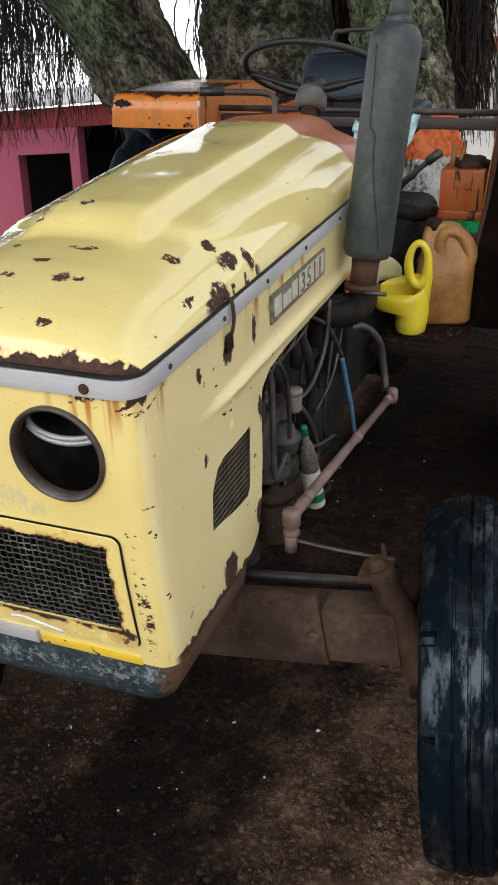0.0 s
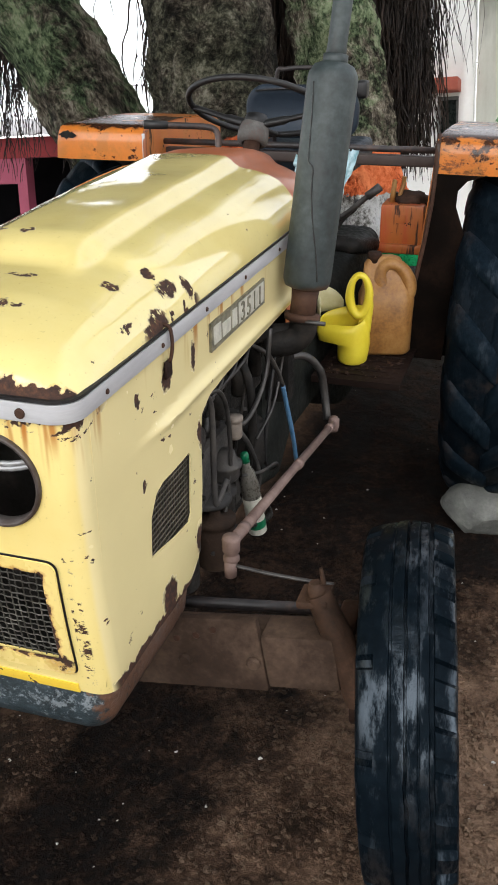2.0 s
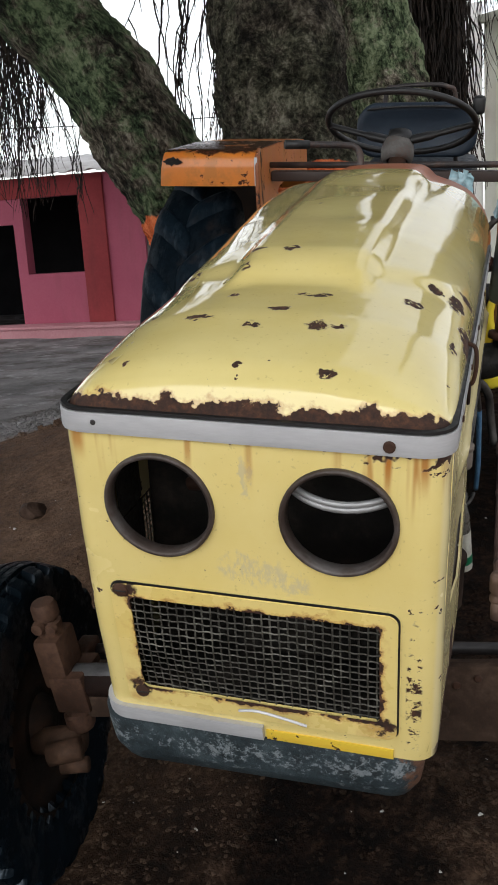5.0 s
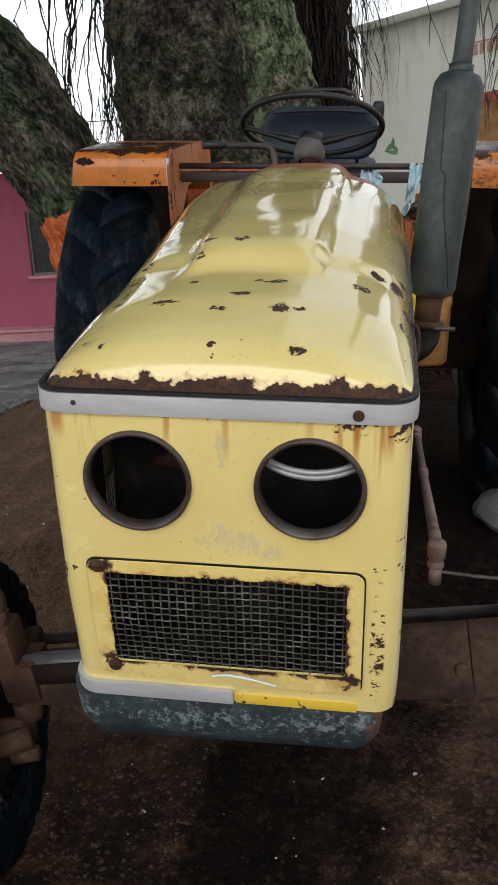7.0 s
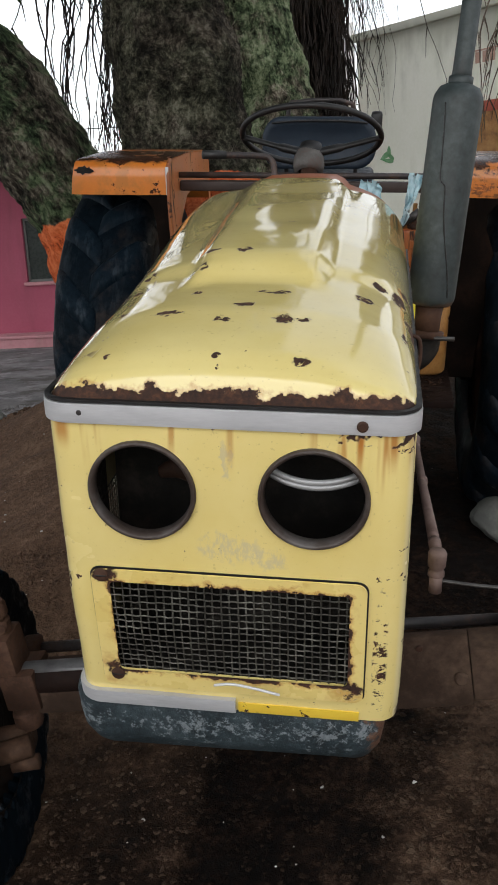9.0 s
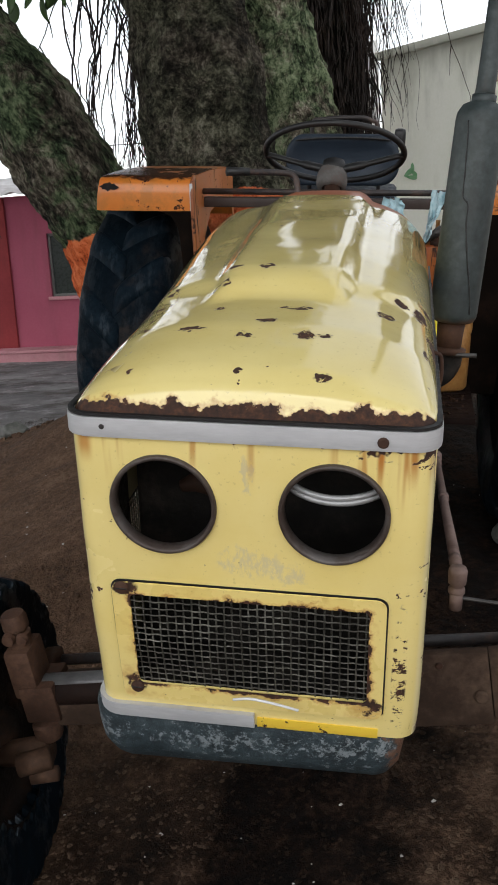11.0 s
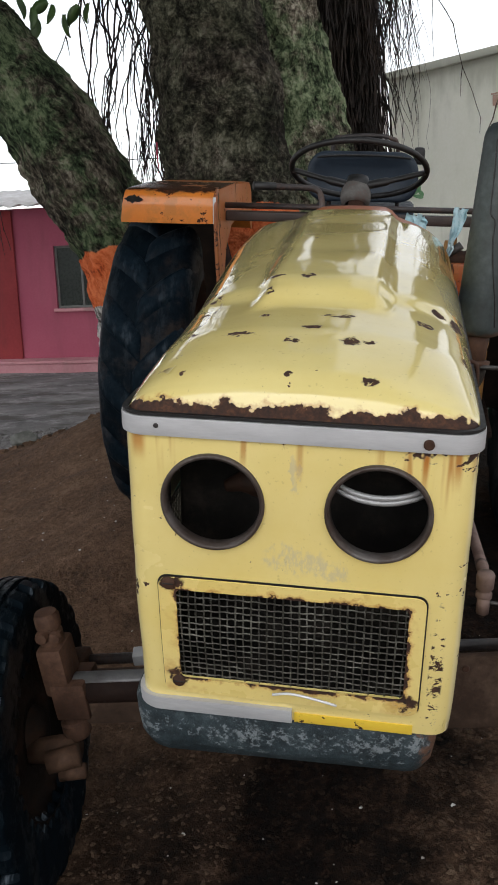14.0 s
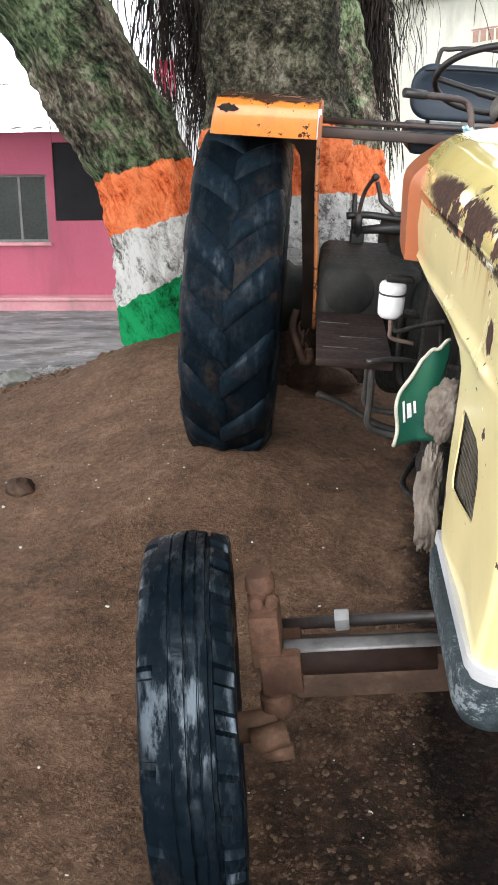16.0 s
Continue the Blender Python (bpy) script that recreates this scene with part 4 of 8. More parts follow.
def bolt(name, p, axis, r, h, material, parent):
    m = Matrix.Translation(p) @ Vector(axis).to_track_quat("Z", "Y").to_matrix().to_4x4()
    return crisp(part(name, lathe([(0, h), (r * 0.7, h), (r, h * 0.55), (r, 0), (0, 0)], m, 12), material, parent))


make_strip("hood_gap", 1.1092, 1.1135, -0.36, 1.36, 0.0035, "dark gap under the hood's edge", material=plastic_black, n=160)
bolt("trim_bolt", (0.188, -0.008, 1.092), (0, -1, 0), 0.008, 0.005, rust_brown, strip)
bolt("trim_rivet", (-0.206, -0.008, 1.095), (0, -1, 0), 0.004, 0.002, black_tube, strip)
for yy in (0.1, 0.31, 0.52, 0.75, 1.0):
    bolt("trim_bolt", (0.2685, yy, 1.092), (1, 0, 0), 0.0045, 0.003, rust_brown, strip)


part("panel_seam", tube([wrap(u_of(0.05, z), z, 0.0002) for z in [0.575 + 0.49 * k / 24 for k in range(25)]], 0.0009, 6), yellow_nose, tractor, "folded seam down the nose's corner")

# headlight openings: lamps are gone, only the bezels stay
def make_bezel(x, bright):
    m = Matrix.Translation((x, 0.0, 0.975)) @ pose(0, 0, 0, 90 + 2)
    prof = [(0.0795, -0.002), (0.0795, 0.005), (0.077, 0.008), (0.0725, 0.006), (0.0715, -0.014), (0.0745, -0.016), (0.076, -0.006)]
    ob = part("headlight_bezel", lathe(prof, m, 56, True), bezel_steel, tractor, "empty headlight bezel of dull rusty steel")
    if bright:
        arc = bmesh.new()
        pts = [(x + 0.075 * math.cos(radians(a)), 0.045 + 0.03 * math.sin(radians(a)), 0.993 + 0.016 * math.cos(radians(2 * a)) * 0.5 + 0.006) for a in range(180, 361, 12)]
        for k in range(2):
            add_tube(arc, [(p[0], p[1], p[2] - 0.0078 * k + 0.003) for p in pts], 0.0046, 8)
        part("lamp_ring", arc, bright_steel, ob, "bright ring of the missing lamp")
    return ob


make_bezel(0.124, True)
make_bezel(-0.124, False)
part("loose_hose", tube(curve([(-0.128, 0.13, 0.945), (-0.10, 0.13, 0.955), (-0.075, 0.135, 0.955), (-0.04, 0.15, 0.95)]), [0.010 + 0.0014 * k for k in range(19)], 12), red_brown, tractor, "brown loose hose behind the lamp hole")


# grille
def make_grille():
    fr = plate(rounded(-0.214, 0.602, 0.205, 0.838, 0.016), [rounded(-0.186, 0.634, 0.180, 0.816, 0.008)], cuts_v=(0.66, 0.70, 0.74, 0.78), cuts_u=(-0.1, 0, 0.1))
    for v in fr.verts:
        u, z = v.co.x, v.co.y
        v.co = (u, face_y(z) - 0.004 + 0.001 * noise.noise((u * 20, z * 20, 0)), z)
    thicken(fr, 0.003)
    frame_ob = crisp(part("grille_frame", fr, yellow_frame, tractor, "yellow grille frame with rusty edges"), 40)
    back = plate(rounded(-0.2165, 0.5995, 0.2075, 0.8405, 0.017), [rounded(-0.2, 0.625, 0.195, 0.825, 0.01)], cuts_v=(0.66, 0.70, 0.74, 0.78))
    for v in back.verts:
        v.co = (v.co.x, face_y(v.co.y) - 0.0012, v.co.y)
    part("grille_gap", back, plastic_black, frame_ob, "dark gap round the frame")
    bm = bmesh.new()
    x0, x1, z0, z1 = -0.188, 0.182, 0.632, 0.818
    nv, nh = 29, 15

    def bow(x, z):
        return 0.012 * math.cos(3.0 * x) * math.cos(12.0 * (z - 0.725)) * (0.5 + 0.5 * noise.noise((x * 9, z * 9, 4)))
    for i in range(nv):
        x = x0 + (x1 - x0) * (i + 0.5) / nv
        pts = []
        for k in range(nh * 2 + 1):
            z = z0 + (z1 - z0) * k / (nh * 2)
            pts.append((x + 0.0015 * noise.noise((x * 50, z * 9, 1)), face_y(z) + 0.006 - bow(x, z) + (0.0011 if (k + i) % 2 else -0.0011), z))
        add_tube(bm, pts, 0.0015, 4, False)
    tagged(part("grille_mesh", bm, wire_steel, frame_ob, "upright wires of the grille mesh"), kind="stuff")
    bm = bmesh.new()
    for j in range(nh):
        z = z0 + (z1 - z0) * (j + 0.5) / nh
        pts = []
        for k in range(nv + 1):
            x = x0 + (x1 - x0) * k / nv
            zz = z + 0.002 * noise.noise((x * 9, z * 50, 2))
            pts.append((x, face_y(z) + 0.0055 - bow(x, z) + (0.0014 if (k + j) % 2 else -0.0014), zz))
        add_tube(bm, pts, 0.0016, 4, False)
    tagged(part("grille_mesh", bm, wire_steel, frame_ob, "cross wires of the grille mesh"), kind="stuff")
    for p in ((-0.197, 0.828), (-0.19, 0.628)):
        b = bolt("grille_screw", (p[0], face_y(p[1]) - 0.007, p[1]), (0, -1, 0), 0.011, 0.004, rust_brown, frame_ob)
        part("screw_slot", box((p[0] - 0.009, face_y(p[1]) - 0.0118, p[1] - 0.001), (p[0] + 0.009, face_y(p[1]) - 0.0108, p[1] + 0.001)), plastic_black, b)
    part("loose_wire", tube(curve([(-0.03, 0.018, 0.628), (0.0, 0.012, 0.637), (0.04, 0.01, 0.633), (0.075, 0.014, 0.622)]), 0.0022, 6), plastic_white, frame_ob, "pale loose wire")


make_grille()
# added dark block: stands for the shade low behind the grille
part("grille_dark_fill", box((-0.215, 0.075, 0.562), (0.215, 0.20, 0.612), 0.006), engine_iron, tractor, "added dark fill behind the grille's foot")


def make_side_grille(s):
    bm = bmesh.new()
    for i in range(17):
        y = 0.23 + 0.195 * i / 16
        add_tube(bm, [(s * 0.2575, y, 0.698), (s * 0.2565, y, 0.775), (s * 0.2575, y, 0.852)], 0.0016, 4, False)
    for j in range(14):
        z = 0.70 + 0.15 * j / 13
        add_tube(bm, [(s * 0.2585, 0.225, z), (s * 0.2575, 0.33, z), (s * 0.2585, 0.425, z)], 0.0016, 4, False)
    return part("side_grille", bm, dark_wire, tractor, "dark wire mesh of a side vent")


make_side_grille(1)
make_side_grille(-1)


def make_badge():
    x = 0.2662
    ob = part("badge", box((0.262, 0.548, 0.999), (x, 0.888, 1.052), 0.001), badge_grey, tractor, "worn model plate with raised digits")
    rim = bmesh.new()
    for a, b in (((0.546, 0.997), (0.89, 1.001)), ((0.546, 1.050), (0.89, 1.054)), ((0.546, 0.997), (0.55, 1.054)), ((0.886, 0.997), (0.89, 1.054)), ((0.705, 0.997), (0.708, 1.054))):
        add_box(rim, (0.262, a[0], a[1]), (x + 0.0010, b[0], b[1]))
    part("badge_rim", rim, badge_grey, ob, shade=False)
    part("digit_panel", box((x, 0.710, 1.003), (x + 0.001, 0.884, 1.048)), badge_white, ob, "whitish panel behind the digits", shade=False)
    logo = bmesh.new()
    for y0, y1, z0, z1 in ((0.560, 0.600, 1.008, 1.044), (0.610, 0.658, 1.008, 1.036), (0.668, 0.698, 1.008, 1.044)):
        add_box(logo, (x, y0, z0), (x + 0.0018, y1, z1))
    part("badge_emblem", logo, badge_white, ob, "worn pale maker's emblem", shade=False)
    for k, digit in enumerate("3511"):
        t = bpy.data.curves.new("digit", "FONT")
        t.body, t.size, t.extrude = digit, 0.058, 0.0008
        to = new("digit", t)
        me = bpy.data.meshes.new_from_object(to.evaluated_get(bpy.context.evaluated_depsgraph_get()))
        bpy.data.objects.remove(to)
        bpy.data.curves.remove(t)
        me.transform(Matrix(((0, 0, 1, x + 0.0018), (1, 0, 0, 0.722 + 0.039 * k), (0, 1, 0, 1.005), (0, 0, 0, 1))))
        part("badge_digit", me, badge_grey, ob, "raised digit", shade=False)


make_badge()


def make_latch():
    bm = tube(curve([(0.258, 0.335, 1.122), (0.272, 0.336, 1.114), (0.275, 0.336, 1.085), (0.272, 0.335, 1.062), (0.268, 0.335, 1.055)]), 0.0034, 8)
    ob = part("hood_latch", bm, rust_brown, tractor, "rusty hood latch")
    part("latch_plate", box((0.264, 0.320, 1.026), (0.269, 0.348, 1.058), 0.003), foot_brown, ob)


make_latch()


# front support casting below the nose
def make_support():
    bm = bmesh.new()
    secs = []
    for z, w, y0 in ((0.562, 0.262, 0.056), (0.55, 0.264, 0.052), (0.52, 0.262, 0.054), (0.48, 0.257, 0.058), (0.455, 0.246, 0.068), (0.443, 0.225, 0.09)):
        ring = []
        for x, y in rounded(-w - 0.020, y0, w - 0.018, 0.46, 0.045, 6):
            dz = 0.010 * math.sin(x * 13) * (1 if z < 0.50 else 0) + 0.004 * noise.noise((x * 20, y * 20, z * 20))
            ring.append(bm.verts.new((x, y + 0.003 * noise.noise((x * 25, 3, z * 25)), z + dz)))
        secs.append(ring)
    for a, b in zip(secs, secs[1:]):
        for k in range(len(a)):
            bm.faces.new((a[k], b[k], b[(k + 1) % len(a)], a[(k + 1) % len(a)]))
    bm.faces.new(secs[0])
    bm.faces.new(secs[-1][::-1])
    bmesh.ops.recalc_face_normals(bm, faces=bm.faces[:])
    return crisp(part("front_support", bm, blue_cast, tractor, "weathered blue-grey front casting"), 50)


make_support()


# radiator, fan shroud and the engine behind the panels
def make_radiator():
    part("radiator", box((-0.225, 0.20, 0.50), (0.225, 0.275, 1.05), 0.01), engine_iron, tractor, "black radiator behind the grille")
    # added black liners: they stand for the shade inside the nose
    for x in (-0.246, 0.242):
        part("dark_liner", box((x, 0.075, 0.585), (x + 0.004, 0.21, 0.87), 0.001), engine_iron, tractor, "added black liner that darkens the space behind the nose")
        part("dark_liner", box((x, 0.125, 0.874), (x + 0.004, 0.21, 1.06), 0.001), engine_iron, tractor, "added black liner that darkens the space behind the nose")
    part("radiator_shroud", box((-0.245, 0.275, 0.56), (0.245, 0.46, 1.03), 0.03), engine_iron, tractor, "black fan shroud")


make_radiator()


def make_engine():
    bm = box((-0.15, 0.46, 0.36), (0.15, 1.22, 0.80), 0.02)
    block = crisp(part("engine_block", bm, engine_iron, tractor, "greasy dark engine block"))
    crisp(part("cylinder_head", box((-0.14, 0.50, 0.80), (0.15, 1.18, 0.93), 0.015), engine_iron, tractor, "dark cylinder head"))
    crisp(part("rocker_cover", box((-0.09, 0.52, 0.93), (0.09, 1.16, 1.0), 0.025), engine_grey, tractor))
    for k in range(3):
        crisp(part("crankcase_cover", box((0.15, 0.56 + 0.2 * k, 0.42), (0.168, 0.70 + 0.2 * k, 0.60), 0.006), engine_grey, block))
    # injection pump with its pipes
    pump = crisp(part("injection_pump", box((0.15, 0.55, 0.60), (0.215, 0.80, 0.74), 0.012), engine_grey, tractor, "dusty fuel injection pump"))
    for k in range(4):
        y = 0.59 + 0.055 * k
        m = Matrix.Translation((0.19, y, 0.74))
        part("pump_union", lathe([(0.0, 0.045), (0.007, 0.045), (0.008, 0.03), (0.012, 0.03), (0.012, 0.0), (0, 0)], m, 10), pipe_grey, pump)
        part("fuel_pipe", tube(curve([(0.19, y, 0.785), (0.205, y + 0.01, 0.83), (0.225, y + 0.04 + 0.03 * k, 0.87), (0.18, y + 0.1 + 0.07 * k, 0.90), (0.14, y + 0.12 + 0.09 * k, 0.93)]), 0.0042, 6), pipe_grey, pump, "thin grey fuel pipe")
    # filter bowls low at the front
    for x, y, z, r, h in ((0.205, 0.50, 0.47, 0.036, 0.12), (0.19, 0.78, 0.47, 0.036, 0.10)):
        m = Matrix.Translation((x, y, z))
        f = part("filter_bowl", lathe([(0, 0), (r * 0.7, 0), (r, 0.012), (r, h * 0.8), (r * 1.12, h * 0.82), (r * 1.12, h), (r * 0.4, h), (r * 0.3, h + 0.03), (0, h + 0.03)], m, 24), engine_grey, tractor, "greasy round filter bowl")
        bolt("filter_bolt", (x, y, z + h + 0.03), (0, 0, 1), 0.008, 0.01, pipe_grey, f)
    part("front_filter", lathe([(0, 0), (0.03, 0), (0.037, 0.008), (0.038, 0.10), (0.034, 0.108), (0.041, 0.11), (0.041, 0.124), (0.012, 0.128), (0.010, 0.145), (0, 0.147)], Matrix.Translation((0.226, 0.645, 0.448)) @ Matrix.Diagonal((1.15, 1.15, 1.0, 1)), 28), mud_axle, tractor, "dusty brown round fuel filter")
    part("filter_cap", lathe([(0, 0), (0.05, 0), (0.055, 0.006), (0.05, 0.016), (0.02, 0.02), (0, 0.022)], Matrix.Translation((0.205, 0.66, 0.60)), 28), engine_grey, tractor, "dusty round cap")
    part("oil_filter", lathe([(0, 0), (0.04, 0), (0.046, 0.01), (0.046, 0.12), (0.03, 0.135), (0, 0.135)], Matrix.Translation((0.20, 0.95, 0.55)), 24), engine_iron, tractor, "dark oil filter can")
    # loose pipes and cables on the right of the block
    runs = [
        ("coolant_pipe", [(0.225, 0.50, 0.86), (0.24, 0.505, 0.90), (0.248, 0.545, 0.905), (0.252, 0.575, 0.86), (0.252, 0.58, 0.66), (0.256, 0.595, 0.648), (0.258, 0.64, 0.672)], 0.0065, engine_grey),
        ("return_pipe", [(0.24, 0.56, 0.90), (0.25, 0.63, 0.88), (0.25, 0.68, 0.80), (0.245, 0.70, 0.66), (0.24, 0.66, 0.55), (0.235, 0.60, 0.50)], 0.0052, pipe_grey),
        ("feed_pipe", [(0.24, 0.70, 0.78), (0.25, 0.78, 0.745), (0.255, 0.86, 0.76), (0.262, 0.92, 0.82), (0.265, 0.94, 0.92)], 0.006, pipe_grey),
        ("drain_pipe", [(0.23, 0.80, 0.72), (0.245, 0.84, 0.66), (0.25, 0.90, 0.55), (0.245, 0.86, 0.47)], 0.006, engine_grey),
        ("wiring_loom", [(0.26, 1.02, 0.90), (0.255, 1.0, 0.80), (0.25, 0.96, 0.66), (0.24, 0.98, 0.56), (0.22, 1.06, 0.5)], 0.005, plastic_black),
        ("throttle_cable", [(0.27, 1.06, 0.88), (0.262, 1.03, 0.76), (0.258, 0.98, 0.70), (0.25, 0.88, 0.66)], 0.0035, pipe_grey),
        ("low_hose", [(0.235, 0.72, 0.50), (0.26, 0.84, 0.45), (0.265, 0.94, 0.42), (0.24, 1.0, 0.41)], 0.008, engine_iron),
        ("dip_stick", [(0.17, 0.90, 0.50), (0.20, 0.91, 0.70), (0.215, 0.92, 0.86)], 0.004, pipe_grey),
    ]
    for name, pts, r, material in runs:
        part(name, tube(curve(pts, 5), r, 8), material, tractor)
    part("blue_hose", tube(curve([(0.268, 1.04, 0.74), (0.27, 1.08, 0.66), (0.272, 1.13, 0.56), (0.27, 1.174, 0.469)]), 0.0065, 8), blue_hose, tractor, "faded blue rubber hose")
    part("dark_hose", tube(curve([(0.268, 1.04, 0.74), (0.262, 1.0, 0.80), (0.25, 0.96, 0.85), (0.22, 0.93, 0.88)]), 0.006, 8), pipe_grey, tractor)
    # timing case, lift pump and small castings behind the pipes
    case = bmesh.new()
    add_box(case, (0.15, 0.50, 0.63), (0.222, 0.60, 0.88), 0.022, None, 3)
    add_lathe(case, [(0, 0.016), (0.030, 0.014), (0.036, 0.0), (0, 0.0)], Matrix.Translation((0.222, 0.55, 0.80)) @ pose(0, 0, 0, 0, 90), 20)
    add_lathe(case, [(0, 0.012), (0.020, 0.010), (0.024, 0.0), (0, 0.0)], Matrix.Translation((0.222, 0.55, 0.70)) @ pose(0, 0, 0, 0, 90), 18)
    timing = crisp(part("timing_case", case, engine_grey, tractor, "dusty grey timing case"), 40)
    for y, z in ((0.515, 0.65), (0.585, 0.65), (0.515, 0.75), (0.585, 0.75), (0.515, 0.86), (0.585, 0.86)):
        bolt("case_bolt", (0.221, y, z), (1, 0, 0), 0.0065, 0.007, engine_iron, timing)
    lift = bmesh.new()
    add_lathe(lift, [(0, -0.03), (0.028, -0.03), (0.034, -0.02), (0.034, 0.0), (0.040, 0.004), (0.040, 0.012), (0.030, 0.018), (0.022, 0.04), (0, 0.044)], Matrix.Translation((0.225, 0.72, 0.66)), 24)
    add_box(lift, (0.15, 0.70, 0.645), (0.20, 0.74, 0.675), 0.004)
    part("lift_pump", lift, engine_grey, tractor, "dusty fuel lift pump")
    part("sediment_glass", lathe([(0, 0), (0.014, 0), (0.017, 0.005), (0.017, 0.035), (0.014, 0.04), (0.019, 0.042), (0.019, 0.052), (0, 0.055)], Matrix.Translation((0.252, 0.715, 0.738)), 20), sack_grey, tractor, "small dirty whitish sediment glass")
    for k, (y, z, w, h) in enumerate(((0.84, 0.80, 0.05, 0.09), (0.90, 0.68, 0.07, 0.06), (0.82, 0.58, 0.06, 0.05), (1.00, 0.62, 0.06, 0.11), (1.08, 0.76, 0.07, 0.10), (0.68, 0.48, 0.10, 0.04))):
        add = bmesh.new()
        add_box(add, (0.15, y - w / 2, z - h / 2), (0.178 + 0.012 * (k % 3), y + w / 2, z + h / 2), 0.008)
        add_lathe(add, [(0, 0.014), (0.010, 0.012), (0.012, 0.0), (0, 0.0)], Matrix.Translation((0.176 + 0.012 * (k % 3), y, z)) @ pose(0, 0, 0, 0, 90), 10)
        crisp(part("side_casting", add, engine_grey if k % 2 else engine_iron, block), 40)
    for k in range(3):
        y = 0.70 + 0.14 * k
        part("inlet_branch", tube(curve([(0.12, y, 0.86), (0.18, y + 0.01, 0.855), (0.205, y + 0.03, 0.82), (0.20, y + 0.05, 0.77)]), 0.016, 10), engine_iron, tractor)
    part("vent_hose", tube(curve([(0.21, 0.88, 0.86), (0.235, 0.875, 0.80), (0.238, 0.885, 0.70), (0.225, 0.90, 0.60), (0.20, 0.92, 0.52)]), 0.011, 10), engine_iron, tractor, "black vent hose")
    part("looped_cable", tube(curve([(0.24, 0.80, 0.60), (0.262, 0.88, 0.575), (0.27, 0.97, 0.555), (0.262, 1.02, 0.52), (0.24, 1.03, 0.50)]), 0.0042, 8), engine_grey, tractor, "grey looped cable")
    # manifold and air intake on top of the right side
    part("exhaust_manifold", tube(curve([(0.13, 0.62, 0.90), (0.16, 0.66, 0.905), (0.18, 0.80, 0.90), (0.205, 0.95, 0.89), (0.26, 1.02, 0.885), (0.325, 1.035, 0.89)]), [0.022] * 30 + [0.03], 12), engine_iron, tractor, "sooty black exhaust manifold")
    # left side: starter, dynamo and fuel line
    part("starter_motor", lathe([(0, 0), (0.05, 0), (0.055, 0.015), (0.055, 0.2), (0.035, 0.22), (0.035, 0.28), (0, 0.28)], pose(-0.20, 0.75, 0.5, -90), 24), engine_iron, tractor, "dark starter motor")
    part("dynamo", lathe([(0, 0), (0.03, 0), (0.055, 0.02), (0.055, 0.15), (0, 0.16)], pose(-0.2, 0.5, 0.78, -90), 24), engine_grey, tractor, "grey dynamo")
    for pts, r in (([(-0.25, 0.52, 0.88), (-0.262, 0.65, 0.84), (-0.25, 0.8, 0.80), (-0.24, 0.95, 0.84)], 0.006), ([(-0.24, 0.9, 0.86), (-0.28, 1.05, 0.80), (-0.31, 1.2, 0.74), (-0.3, 1.35, 0.72)], 0.006), ([(-0.2, 0.7, 0.5), (-0.26, 0.85, 0.45), (-0.27, 1.0, 0.42), (-0.22, 1.15, 0.42)], 0.008)):
        part("side_hose", tube(curve(pts, 6), r, 8), engine_iron, tractor)


make_engine()


def make_muffler():
    lo, hi = Vector((0.325, 1.035, 1.0)), Vector((0.362, 1.10, 1.468))
    m = Matrix.Translation(lo) @ (hi - lo).to_track_quat("Z", "Y").to_matrix().to_4x4()
    L = (hi - lo).length
    body = part("muffler", lathe([(0.0, -0.006), (0.035, -0.006), (0.05, 0.0), (0.0555, 0.012), (0.0565, 0.02), (0.056, L * 0.5), (0.0565, L - 0.02), (0.0545, L - 0.006), (0.044, L + 0.012), (0.026, L + 0.02), (0.0235, L + 0.022)], m, 40), muffler_paint, tractor, "upright grey muffler streaked with rain")
    seam = []
    for f, phi in ((0.04, 38), (0.16, 28), (0.3, 12), (0.46, -2), (0.56, -5), (0.585, -12), (0.61, -20), (0.72, -23), (0.84, -27), (0.95, -32)):
        c = lo + (hi - lo) * f
        seam.append(c + 0.0566 * Vector((math.sin(radians(phi)), -math.cos(radians(phi)), 0.13 * math.cos(radians(phi)))))
    part("muffler_seam", tube(curve(seam, 5), [0.0016 + 0.0007 * math.sin(k * 1.7) for k in range(46)], 6), plastic_black, body, "dark cracked seam down the muffler")
    top = m @ Vector((0, 0, L + 0.012))
    part("exhaust_pipe", tube([top, m @ Vector((0, 0, L + 0.05)), m @ Vector((0.0, 0, L + 0.75))], [0.0245, 0.0215, 0.0215], 20), muffler_paint, body, "thin grey exhaust pipe")
    part("pipe_collar", lathe([(0.0235, 0.012), (0.0275, 0.012), (0.0275, 0.034), (0.0235, 0.036)], Matrix.Translation((m @ Vector((0, 0, L)))) @ m.to_3x3().to_4x4(), 24), muffler_paint, body)
    part("muffler_neck", tube([m @ Vector((0, 0, 0.0)), m @ Vector((0, 0, -0.03)), m @ Vector((0, 0, -0.085))], [0.034, 0.031, 0.031], 20), rust_brown, tractor, "rusty brown neck under the muffler")
    part("muffler_clamp", lathe([(0.031, 0), (0.043, 0.002), (0.043, 0.016), (0.031, 0.018)], m @ Matrix.Translation((0, 0, -0.082)), 24), rust_brown, tractor)
    part("clamp_bolt", tube([(0.30, 0.995, 0.925), (0.385, 0.985, 0.928)], 0.0055, 8), pipe_grey, tractor)
    part("manifold_elbow", tube(curve([(0.322, 1.03, 0.93), (0.318, 1.03, 0.89), (0.29, 1.02, 0.865), (0.23, 1.0, 0.86)]), 0.034, 16), engine_iron, tractor, "black exhaust elbow")


make_muffler()


